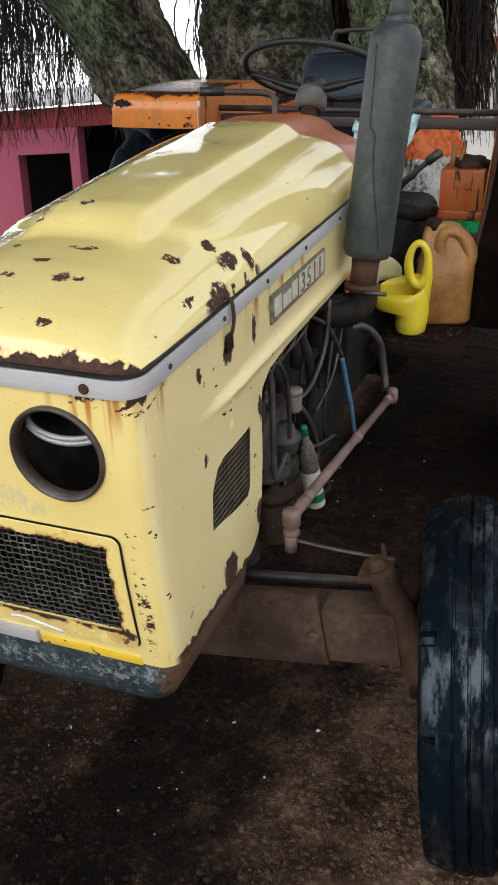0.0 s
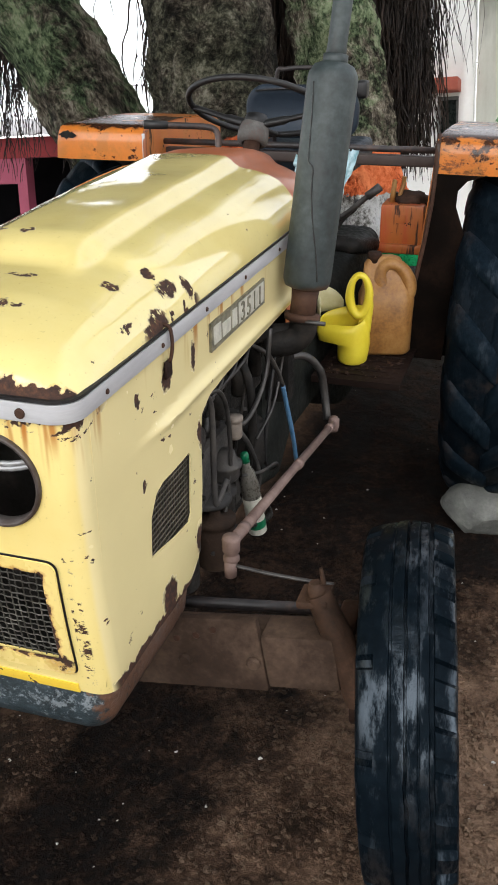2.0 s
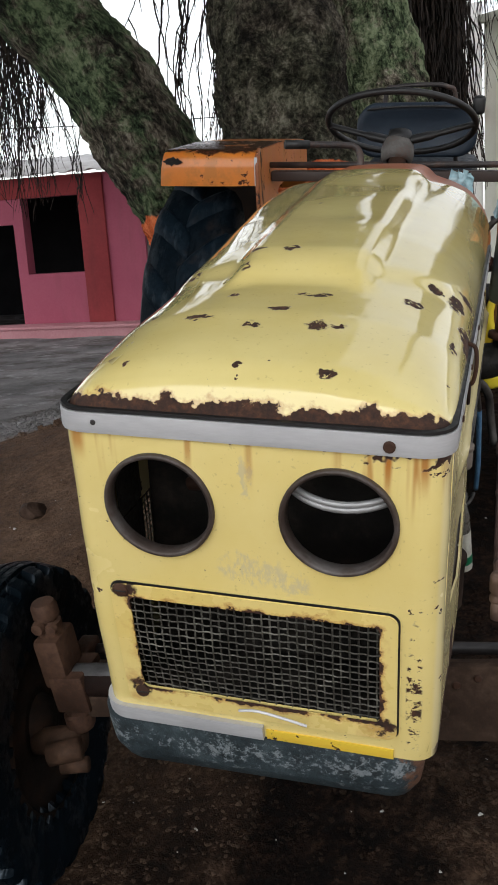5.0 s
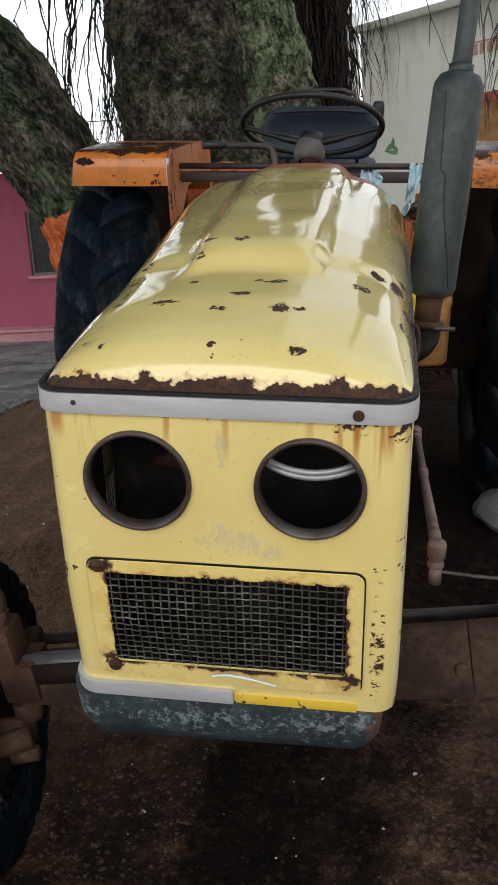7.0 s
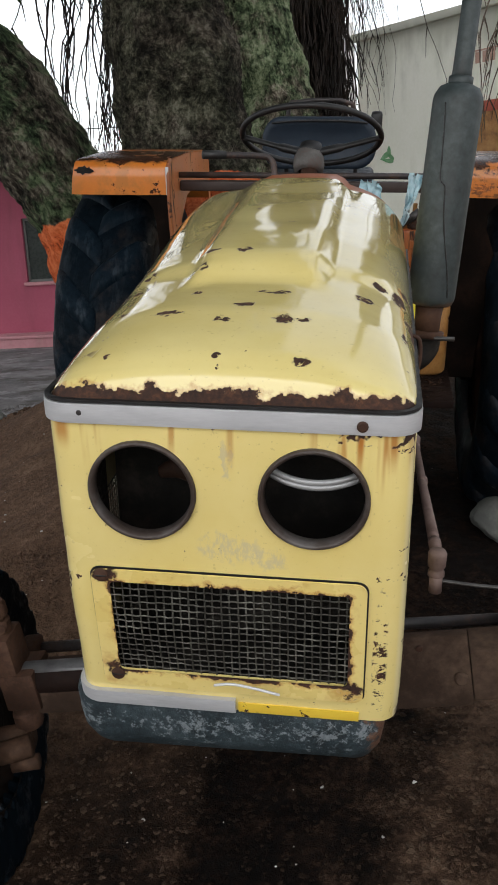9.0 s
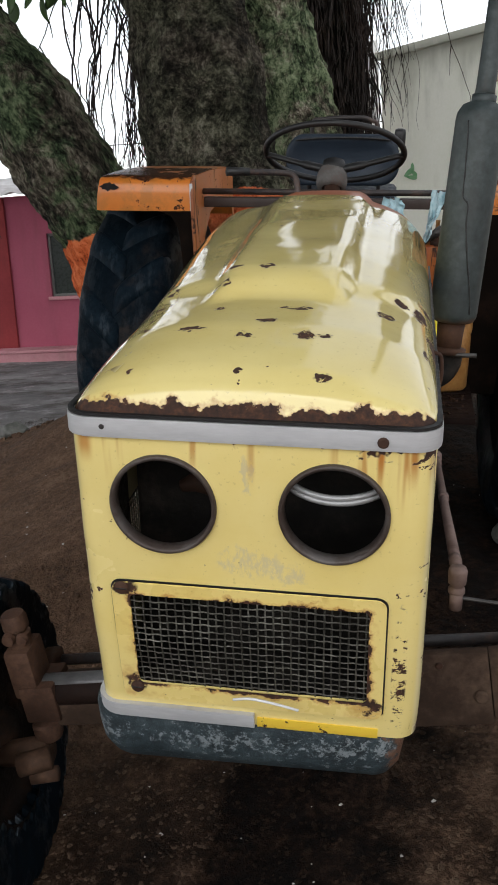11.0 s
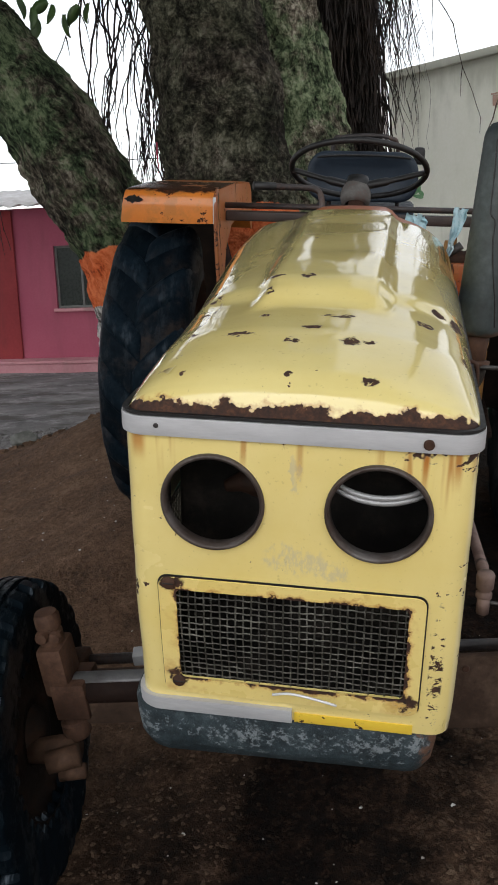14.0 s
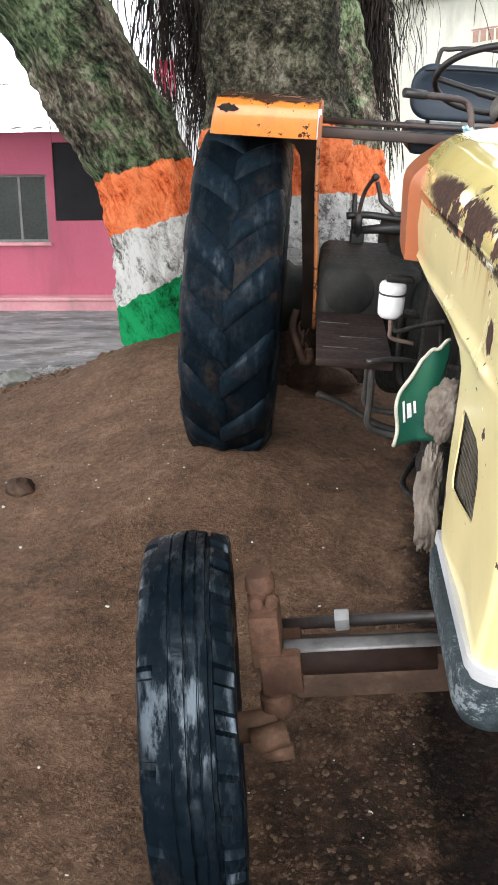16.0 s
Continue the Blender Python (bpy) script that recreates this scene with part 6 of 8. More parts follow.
def make_rear_tyre():
    """Tall rear tyre round the x axis with chevron lugs."""
    R, n = 0.625, 96
    bm = bmesh.new()
    prof = [(-0.11, 0.36), (-0.145, 0.39), (-0.163, 0.46), (-0.166, 0.52), (-0.158, 0.57), (-0.14, 0.602), (-0.10, 0.618), (-0.05, 0.624), (0, 0.626), (0.05, 0.624), (0.10, 0.618), (0.14, 0.602), (0.158, 0.57), (0.166, 0.52), (0.163, 0.46), (0.145, 0.39), (0.11, 0.36)]
    rings = []
    for i in range(n):
        a = 2 * math.pi * i / n
        rings.append([bm.verts.new((x, r * math.cos(a), r * math.sin(a))) for x, r in prof])
    ring_faces(bm, rings)
    bmesh.ops.recalc_face_normals(bm, faces=bm.faces[:])
    return bm


def make_lug(s):
    """One slanting, worn tread lug of the rear tyre, on the side s."""
    bm = bmesh.new()
    secs = []
    for q in range(11):
        t = q / 10
        x = s * (-0.014 + 0.182 * t)
        a = -0.285 * t ** 0.9
        rb = float(np.interp(abs(x), [0, 0.05, 0.10, 0.14, 0.158, 0.17], [0.62, 0.618, 0.612, 0.597, 0.565, 0.53]))
        h = 0.024 * (1 - 0.45 * smooth(0.75, 1.0, t)) * smooth(-0.12, 0.16, t) + 0.003 * noise.noise((3.1, s * 2.0, q * 0.8))
        wb = 0.100 + 0.026 * t
        ring = []
        for d, up in ((-1, -0.15), (-0.86, 0.35), (-0.68, 0.82), (-0.42, 1.0), (0.0, 1.04), (0.42, 1.0), (0.68, 0.82), (0.86, 0.35), (1, -0.15)):
            r = rb + h * up + 0.0015 * noise.noise((q * 0.9, d * 3.0, s * 4.0))
            ring.append(bm.verts.new((x, r * math.cos(a + d * wb), r * math.sin(a + d * wb))))
        secs.append(ring)
    for p, q in zip(secs, secs[1:]):
        for k in range(8):
            bm.faces.new((p[k], p[k + 1], q[k + 1], q[k]))
    bm.faces.new(secs[0])
    bm.faces.new(secs[-1][::-1])
    bmesh.ops.recalc_face_normals(bm, faces=bm.faces[:])
    return bm


def make_wheels():
    spin = Matrix.Rotation(math.pi / 2, 4, "Y")
    tyre_me = rim_me = hub_me = None
    for s, c, lean, turn in ((1, (0.708, 0.49, 0.302), -5.0, 7.5), (-1, (-0.705, 0.46, 0.115), -6.0, 6.0)):
        rb = rim_me or lathe([(0.20, -0.075), (0.225, -0.07), (0.222, -0.055), (0.195, -0.05), (0.185, 0.0), (0.17, 0.02), (0.10, 0.035), (0.06, 0.03), (0.06, 0.045), (0.10, 0.05), (0.185, 0.03), (0.20, 0.05), (0.222, 0.055), (0.225, 0.07), (0.20, 0.075)], spin, 40)
        rim = part("front_wheel", rb, rim_shaded, tractor, "front wheel with a rust-stained rim, shade put into its dark colour")
        rim_me = rim.data
        rim.matrix_local = Matrix.Translation(c) @ pose(0, 0, 0, 0, lean, turn)
        tyre = part("tyre", tyre_me or make_front_tyre(), rubber_front, rim, "worn black ribbed tyre")
        tyre_me = tyre.data
        crisp(tyre, 38)
        hub = part("hub", hub_me or lathe([(0, -0.07), (0.05, -0.07), (0.06, -0.03), (0.075, 0.0), (0.075, 0.03), (0.05, 0.07), (0, 0.075)], spin, 20), rim_shaded, rim)
        hub_me = hub.data
    tyre_me = rim_me = hub_me = None
    lug_me = {}
    for s in (-1, 1):
        rb = rim_me or lathe([(0.36, -0.13), (0.385, -0.125), (0.38, -0.10), (0.35, -0.095), (0.33, -0.02), (0.31, 0.0), (0.16, 0.03), (0.10, 0.02), (0.10, 0.04), (0.16, 0.05), (0.31, 0.02), (0.34, 0.03), (0.35, 0.095), (0.38, 0.10), (0.385, 0.125), (0.36, 0.13)], spin, 48)
        rim = part("rear_wheel", rb, rust_brown, tractor, "rear wheel with a rusty brown disc")
        rim_me = rim.data
        rim.matrix_local = Matrix.Translation((-0.028 + s * 0.765, 2.475, 0.47)) @ pose(0, 0, 0, 7 * s, 0, 0)
        tyre = part("tyre", tyre_me or make_rear_tyre(), rubber_rear, rim, "tall black lugged tyre, dusty between the lugs")
        tyre_me = tyre.data
        crisp(tyre, 40)
        for side in (-1, 1):
            for k in range(15):
                lug = part("lug", lug_me.get(side) or make_lug(side), rubber_lug, rim)
                if side not in lug_me:
                    crisp(lug, 65)
                lug_me[side] = lug.data
                lug.matrix_local = Matrix.Rotation(2 * math.pi * (k + (0.5 if side > 0 else 0.0)) / 15, 4, "X")
        hub = part("hub", hub_me or lathe([(0, -0.09), (0.09, -0.09), (0.11, -0.05), (0.11, 0.05), (0.08, 0.10), (0, 0.10)], spin, 24), rust_brown, rim)
        hub_me = hub.data
        for k in range(8):
            a = 2 * math.pi * k / 8
            bolt("wheel_bolt", (-0.035, 0.135 * math.cos(a), 0.135 * math.sin(a)), (-1, 0, 0), 0.016, 0.02, rust_brown, rim)


make_wheels()


# fenders
def make_fender(s):
    """Box fender over a rear wheel; s is +1 on the tractor's left-hand side of the picture's right."""
    inner, outer = -0.028 + s * 0.512, -0.028 + s * 0.868
    prof = [(2.075, 1.10), (2.072, 1.16), (2.078, 1.192), (2.095, 1.212), (2.13, 1.219), (2.40, 1.214), (2.70, 1.195), (2.82, 1.180), (2.865, 1.14), (2.885, 0.98)]
    bm = bmesh.new()
    xs = [inner, inner + s * 0.012] + [inner + (outer - inner) * t for t in (0.12, 0.35, 0.6, 0.85)] + [outer - s * 0.018, outer - s * 0.004, outer]
    rows = []
    for k, (y, z) in enumerate(prof):
        row = []
        for i, x in enumerate(xs):
            x = inner + (x - inner) * (1 - 0.04 * smooth(1.11, 1.205, z) * (1.0 if y < 2.3 else 0.8))
            e = 0.02 if i == len(xs) - 1 else 0.006 if i == len(xs) - 2 else 0.0
            a = prof[max(0, k - 1)]
            b = prof[min(len(prof) - 1, k + 1)]
            ny, nz = -(b[1] - a[1]), (b[0] - a[0])
            L = math.hypot(ny, nz)
            d = 0.002 * noise.noise((x * 8, y * 8, z * 8)) - e
            row.append(bm.verts.new((x, y + ny / L * d, z + nz / L * d)))
        rows.append(row)
    for a, b in zip(rows, rows[1:]):
        for i in range(len(xs) - 1):
            bm.faces.new((a[i], a[i + 1], b[i + 1], b[i]))
    thicken(bm, 0.003)
    fd = part("fender", bm, orange_paint, tractor, "orange sheet fender with rust and chipped paint")
    crisp(fd, 50)
    def tuck(z):
        return -s * (0.036 if s < 0 else 0.07) * smooth(1.12, 0.45, z)
    side = plate([(2.076, 1.208), (2.076, 0.47), (2.105, 0.47), (2.125, 0.70), (2.16, 0.86), (2.25, 0.985), (2.38, 1.06), (2.62, 1.08), (2.80, 1.06), (2.85, 0.98), (2.875, 0.98), (2.857, 1.135), (2.815, 1.175), (2.70, 1.19), (2.40, 1.21), (2.13, 1.215)])
    for v in side.verts:
        v.co = (inner - s * 0.001 + tuck(v.co.y) * smooth(2.4, 2.2, v.co.x), v.co.x, v.co.y)
    thicken(side, 0.003)
    crisp(part("fender_side", side, orange_dull, fd, "rusty orange inner side of the fender"))
    part("fender_edge", tube([(inner - s * 0.003 + tuck(q), 2.072, q) for q in (0.47, 0.56, 0.65, 0.74, 0.83, 0.92, 1.0, 1.08, 1.16)] + [ (inner - s * 0.002, 2.078, 1.198), (inner - s * 0.002, 2.11, 1.217)], 0.0075, 8), leg_brown if s < 0 else rust_brown, fd, "rusty rolled edge")
    part("worn_edge", box((inner - s * 0.005, 2.068, 1.102), (inner + s * 0.006, 2.0715, 1.196), 0.002), aluminium if s < 0 else bezel_steel, fd, "paint worn to bare metal")
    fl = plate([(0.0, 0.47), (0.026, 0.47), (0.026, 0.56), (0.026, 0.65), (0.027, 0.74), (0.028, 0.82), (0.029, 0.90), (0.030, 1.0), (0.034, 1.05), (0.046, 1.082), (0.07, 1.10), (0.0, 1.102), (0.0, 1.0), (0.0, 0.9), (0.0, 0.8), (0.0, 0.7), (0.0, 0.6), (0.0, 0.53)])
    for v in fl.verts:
        # wider on the right: black sheet stands for the shade behind the leg
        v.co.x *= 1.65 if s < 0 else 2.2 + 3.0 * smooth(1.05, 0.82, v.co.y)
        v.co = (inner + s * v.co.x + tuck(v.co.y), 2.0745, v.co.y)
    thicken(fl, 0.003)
    crisp(part("fender_flange", fl, leg_black, fd, "near-black front flange of the fender's leg, widened for the shade behind it"))
    if s < 0:
        hole = bmesh.new()
        vs = [hole.verts.new((-0.838 + 0.034 * math.cos(a) * (1 + 0.4 * noise.noise((math.cos(a) * 3, math.sin(a) * 3, 0))), 2.0705, 1.183 + 0.012 * math.sin(a) * (1 + 0.7 * noise.noise((math.cos(a) * 4, math.sin(a) * 4, 5))))) for a in [2 * math.pi * k / 26 for k in range(26)]]
        hole.faces.new(vs[::-1])
        part("fender_hole", thicken(hole, 0.001), engine_iron, fd, "ragged dark tear in the sheet", shade=False)
    return fd


make_fender(-1)
make_fender(1)


def make_rear_bars():
    bar = part("cross_bar", box((-0.535, 2.25, 1.092), (0.485, 2.285, 1.128), 0.005), brown_tube, tractor, "dark brown cross bar between the fenders")
    part("cross_rail", tube([(-0.535, 2.245, 1.150), (0.485, 2.245, 1.150)], 0.011, 10), black_tube, bar, "thin dark rail")
    lever = part("hand_lever", tube(curve([(-0.318, 1.598, 1.284), (-0.25, 1.638, 1.279), (-0.17, 1.688, 1.272), (-0.138, 1.702, 1.262), (-0.124, 1.690, 1.235), (-0.118, 1.66, 1.17), (-0.112, 1.60, 1.10)]), 0.0095, 12), black_tube, tractor, "bent dark hand lever before the steering wheel")
    part("lever_grip", tube([(-0.322, 1.596, 1.2845), (-0.262, 1.632, 1.280)], [0.013, 0.012], 12), plastic_black, lever)
    # seat
    c = bmesh.new()
    secs = []
    for y, inset in ((2.318, 0.05), (2.305, 0.028), (2.298, 0.012), (2.304, 0.002), (2.325, 0.0), (2.35, 0.004), (2.37, 0.02)):
        secs.append([c.verts.new((u, y, w)) for u, w in rounded(-0.238 + inset, 1.165 + inset, 0.172 - inset, 1.345 - inset, 0.072 - inset * 0.8, 8)])
    for p, q in zip(secs, secs[1:]):
        for k in range(len(p)):
            c.faces.new((p[k], p[(k + 1) % len(p)], q[(k + 1) % len(q)], q[k]))
    c.faces.new(secs[0][::-1])
    c.faces.new(secs[-1])
    rough_up(c, 0.006, 9.0, 2.0)
    back = part("seat_back", c, seat_vinyl, tractor, "dark navy vinyl seat back, creased")
    part("seat_piping", tube(curve([(-0.20, 2.297, 1.325), (-0.1, 2.294, 1.333), (0.04, 2.294, 1.333), (0.14, 2.297, 1.325)]), 0.004, 6), plastic_black, back)
    c = bmesh.new()
    add_box(c, (-0.225, 2.30, 1.05), (0.165, 2.66, 1.14), 0.03, None, 3)
    part("seat_cushion", c, seat_vinyl, tractor, "dark navy seat cushion")
    part("seat_frame", tube(curve([(-0.16, 2.40, 1.10), (-0.15, 2.39, 1.36), (-0.11, 2.38, 1.392), (0.0, 2.38, 1.398), (0.06, 2.38, 1.39), (0.09, 2.39, 1.35), (0.10, 2.40, 1.10)]), 0.008, 8), black_tube, tractor, "thin black tube frame of the seat")
    part("seat_post", box((-0.09, 2.40, 0.75), (0.03, 2.55, 1.06), 0.01), engine_iron, tractor)
    part("tail_lamp", box((0.15, 2.34, 1.30), (0.19, 2.40, 1.36), 0.012), plastic_black, tractor)


make_rear_bars()


# ---------- things on and about the tractor ----------
def add_ring(bm, c, rx, rz, r0, n=40, k=12, lean=0.0):
    """A thick oval ring standing in the x-z plane."""
    rings = []
    for i in range(n):
        a = 2 * math.pi * i / n
        d = Vector((math.cos(a), 0, math.sin(a)))
        p = Vector(c) + Vector((rx * d.x + lean * rz * d.z, 0, rz * d.z))
        r = r0 * (1 - 0.2 * d.z)
        rings.append([bm.verts.new(p + d * r * math.cos(2 * math.pi * q / k) + Vector((0, 1.25 * r * math.sin(2 * math.pi * q / k), 0))) for q in range(k)])
    for i in range(n):
        for q in range(k):
            bm.faces.new((rings[i][q], rings[(i + 1) % n][q], rings[(i + 1) % n][(q + 1) % k], rings[i][(q + 1) % k]))
    return bm


def make_jug():
    ob = thing("jug", "bright yellow plastic jug with a ring handle, cut from a can", "jug", TRACTOR @ Matrix.Translation((0.228, 1.87, 0.506)) @ pose(0, 0, 0, 0, 0, 12))
    bm = bmesh.new()
    secs = []
    for z, lx, rx, ry in ((0.0, 0.044, 0.042, 0.045), (0.007, 0.050, 0.048, 0.052), (0.04, 0.052, 0.054, 0.054), (0.066, 0.052, 0.057, 0.055), (0.077, 0.118, 0.057, 0.055), (0.11, 0.124, 0.054, 0.055), (0.14, 0.118, 0.050, 0.052), (0.16, 0.110, 0.046, 0.050)):
        ring = []
        for a in [2 * math.pi * k / 40 for k in range(40)]:
            c = math.cos(a)
            ring.append(bm.verts.new((0.046 + (rx if c > 0 else lx) * c, ry * math.sin(a), z + (0.02 * math.sin(a) + 0.012 * c if z > 0.15 else 0))))
        secs.append(ring)
    for a, b in zip(secs, secs[1:]):
        for k in range(40):
            bm.faces.new((a[k], a[(k + 1) % 40], b[(k + 1) % 40], b[k]))
    bm.faces.new(secs[0][::-1])
    part("jug_body", thicken(bm, 0.003), plastic_yellow, ob)
    bm = bmesh.new()
    rows = [[bm.verts.new((-0.012 + 0.065 * math.cos(radians(a)), 0.055 * math.sin(radians(a)), 0.16 + 0.09 * t * math.sin(radians(a - 60)) ** 0.5)) for a in range(70, 216, 8)] for t in (0.0, 0.3, 0.65, 1.0)]
    for p, q in zip(rows, rows[1:]):
        for k in range(len(p) - 1):
            bm.faces.new((p[k], p[k + 1], q[k + 1], q[k]))
    part("jug_back", thicken(bm, 0.002), plastic_pale, ob, "milky inside wall of the cut jug")
    part("jug_handle", add_tube(add_ring(bmesh.new(), (0.060, -0.020, 0.236), 0.031, 0.066, 0.0145), curve([(0.090, -0.020, 0.25), (0.091, -0.018, 0.20), (0.084, -0.012, 0.15), (0.078, -0.006, 0.11)]), [0.012 + 0.0007 * k for k in range(19)], 12), plastic_yellow, ob, "thick yellow ring handle")
    return ob


plastic_pale = plain("milky_yellow_plastic", [(0.48, 0.44, 0.22), (0.62, 0.58, 0.36)], 9, (0.35, 0.5), 0.0, 0.1, 60, 0.001)
make_jug()


def make_jerrycan():
    ob = thing("jerrycan", "stained tan plastic jerrycan on the footboard beside the jug", "jerrycan", TRACTOR @ Matrix.Translation((0.350, 2.03, 0.508)) @ pose(0, 0, 0, 0, 0, 12))
    bm = bmesh.new()
    secs = []
    for z, w, d in ((0.0, 0.082, 0.07), (0.012, 0.092, 0.078), (0.12, 0.094, 0.08), (0.19, 0.092, 0.076), (0.225, 0.078, 0.060), (0.25, 0.074, 0.036), (0.30, 0.066, 0.026), (0.322, 0.054, 0.022), (0.330, 0.03, 0.015)):
        secs.append([bm.verts.new((x - 0.012 * smooth(0.21, 0.28, z), y, z)) for x, y in rounded(-w, -d, w, d, min(w, d) * 0.6, 6)])
    for a, b in zip(secs, secs[1:]):
        for k in range(len(a)):
            bm.faces.new((a[k], a[(k + 1) % len(a)], b[(k + 1) % len(a)], b[k]))
    bm.faces.new(secs[0][::-1])
    bm.faces.new(secs[-1])
    rough_up(bm, 0.006, 14, 3.0)
    part("can_body", bm, plastic_tan, ob)
    part("can_handle", add_ring(bmesh.new(), (0.026, -0.018, 0.246), 0.046, 0.060, 0.026, lean=-0.25), plastic_tan, ob, "moulded loop handle")
    part("can_cap", lathe([(0, 0.022), (0.022, 0.022), (0.024, 0.016), (0.024, -0.012), (0, -0.012)], Matrix.Translation((-0.045, 0, 0.318)), 20), red_brown, ob, "brown screw cap")


make_jerrycan()


bottle_clear = plain("dirty_clear_plastic", [(0.05, 0.045, 0.035), (0.16, 0.15, 0.13)], 20, (0.2, 0.45), 0.0, 0.1, 60, 0.001)


def make_bottle():
    ob = thing("bottle", "small white bottle with a green cap, wedged by the engine", "bottle", TRACTOR @ Matrix.Translation((0.258, 0.86, 0.42)) @ pose(0, 0, 0, 10, -5) @ Matrix.Diagonal((0.95, 0.95, 1.42, 1)))
    part("bottle_body", lathe([(0, 0), (0.02, 0), (0.024, 0.004), (0.024, 0.10), (0.018, 0.125), (0.010, 0.138), (0.010, 0.15), (0, 0.15)], None, 24), bottle_clear, ob)
    part("bottle_wrap", lathe([(0.0242, 0.0), (0.0246, 0.001), (0.0246, 0.075), (0.0242, 0.076)], None, 24), badge_white, ob, "dirty white label")
    part("bottle_cap", lathe([(0, 0.166), (0.009, 0.165), (0.0108, 0.161), (0.0108, 0.147), (0, 0.147)], None, 20), green_plastic, ob, "green screw cap")
    part("bottle_label", lathe([(0.0243, 0.012), (0.0252, 0.013), (0.0252, 0.028), (0.0243, 0.029)], None, 24), green_plastic, ob, "green label band")
    part("bottle_bracket", tube([(-0.04, 0.03, 0.06), (-0.02, 0.02, 0.062), (0, 0.026, 0.06)], 0.006, 6), engine_iron, ob)


make_bottle()


def make_cup():
    ob = part("strainer_bowl", lathe([(0, 0), (0.025, 0), (0.032, 0.008), (0.0335, 0.02), (0.0345, 0.06), (0.032, 0.064), (0.035, 0.068), (0.035, 0.084), (0.030, 0.092), (0.018, 0.094), (0, 0.094)], Matrix.Translation((-0.322, 1.285, 0.752)), 32), plastic_white, tractor, "white plastic fuel strainer bowl")
    part("bowl_band", lathe([(0.0340, 0.0), (0.0362, 0.001), (0.0362, 0.004), (0.0340, 0.005)], Matrix.Translation((-0.322, 1.285, 0.813)), 32), plastic_black, ob, "thin black band")
    part("bowl_stem", tube(curve([(-0.318, 1.285, 0.752), (-0.316, 1.285, 0.72), (-0.31, 1.287, 0.695), (-0.25, 1.3, 0.68)]), 0.006, 8), link_steel, ob)
    part("bowl_head", box((-0.342, 1.27, 0.845), (-0.27, 1.30, 0.862), 0.006), engine_iron, ob)


make_cup()


def make_sack():
    """A folded sack stuffed beside the engine, its printed corner hanging out."""
    ob = thing("sack", "crumpled grey cloth and a green printed sack stuffed beside the engine", "sack", TRACTOR)
    bm = bmesh.new()
    bmesh.ops.create_icosphere(bm, subdivisions=5, radius=1.0)
    for v in bm.verts:
        p = v.co.copy()
        f = 1 + 0.30 * noise.noise(p * 1.7) + 0.30 * abs(noise.noise(p * 3.6)) - 0.22 * abs(noise.noise(p * 7.1 + Vector((2, 0, 0))))
        v.co = Vector((-0.272 + 0.030 * p.x * f, 0.580 + 0.018 * p.y * f, 0.778 + 0.060 * p.z * f))
    part("wad_of_cloth", bm, sack_grey, ob, "dirty grey crumpled cloth")
    bm = bmesh.new()
    bmesh.ops.create_icosphere(bm, subdivisions=5, radius=1.0)
    for v in bm.verts:
        p = v.co.copy()
        f = 1 + 0.3 * noise.noise(p * 2.1 + Vector((4, 0, 0))) + 0.3 * abs(noise.noise(p * 4.4)) - 0.22 * abs(noise.noise(p * 8))
        v.co = Vector((-0.271 + 0.024 * p.x * f + 0.10 * max(0.0, -p.z) * 0.2, 0.625 + 0.020 * p.y * f, 0.560 + 0.125 * p.z * f))
    part("hanging_rag", bm, sack_grey, ob, "hanging grey rag")
    # printed corner: a bent sheet with a pale hem
    rows = []
    bm = bmesh.new()
    nu, nv = 26, 22

    def sheet(u, v, off=0.0):
        left = -0.354 + 0.030 * max(0.0, v - 0.45) ** 2 / 0.3
        x = left + (-0.272 - left) * u
        y = 0.612 + 0.015 * u - 0.006 * math.cos(6 * u + 3 * v) - off
        low, top = 0.683 + 0.012 * u, 0.855 + 0.046 * u ** 0.6
        return Vector((x + 0.004 * math.sin(9 * v), y, low + (top - low) * v + 0.006 * noise.noise((u * 4, v * 4, 1))))
    grid = [[bm.verts.new(sheet(i / nu, j / nv)) for i in range(nu + 1)] for j in range(nv + 1)]
    for j in range(nv):
        for i in range(nu):
            bm.faces.new((grid[j][i], grid[j][i + 1], grid[j + 1][i + 1], grid[j + 1][i]))
    sh = part("printed_sheet", thicken(bm, 0.0015), sack_green, ob, "dark green printed sack corner")
    hem = [sheet(0, k / 20, 0.002) for k in range(21)] + [sheet(k / 20, 1, 0.002) for k in range(1, 21)]
    part("sheet_hem", tube(hem, 0.0038, 6), badge_white, sh, "white hem")
    for u, v0, v1, wd in ((0.14, 0.26, 0.48, 0.05), (0.24, 0.28, 0.43, 0.10), (0.39, 0.31, 0.44, 0.06)):
        b = bmesh.new()
        q = [b.verts.new(sheet(uu, vv, 0.0035)) for uu, vv in ((u, v0), (u + wd, v0), (u + wd, v1), (u, v1))]
        b.faces.new(q)
        part("print_bar", thicken(b, 0.0008), plastic_white, sh, "white print", shade=False)


make_sack()


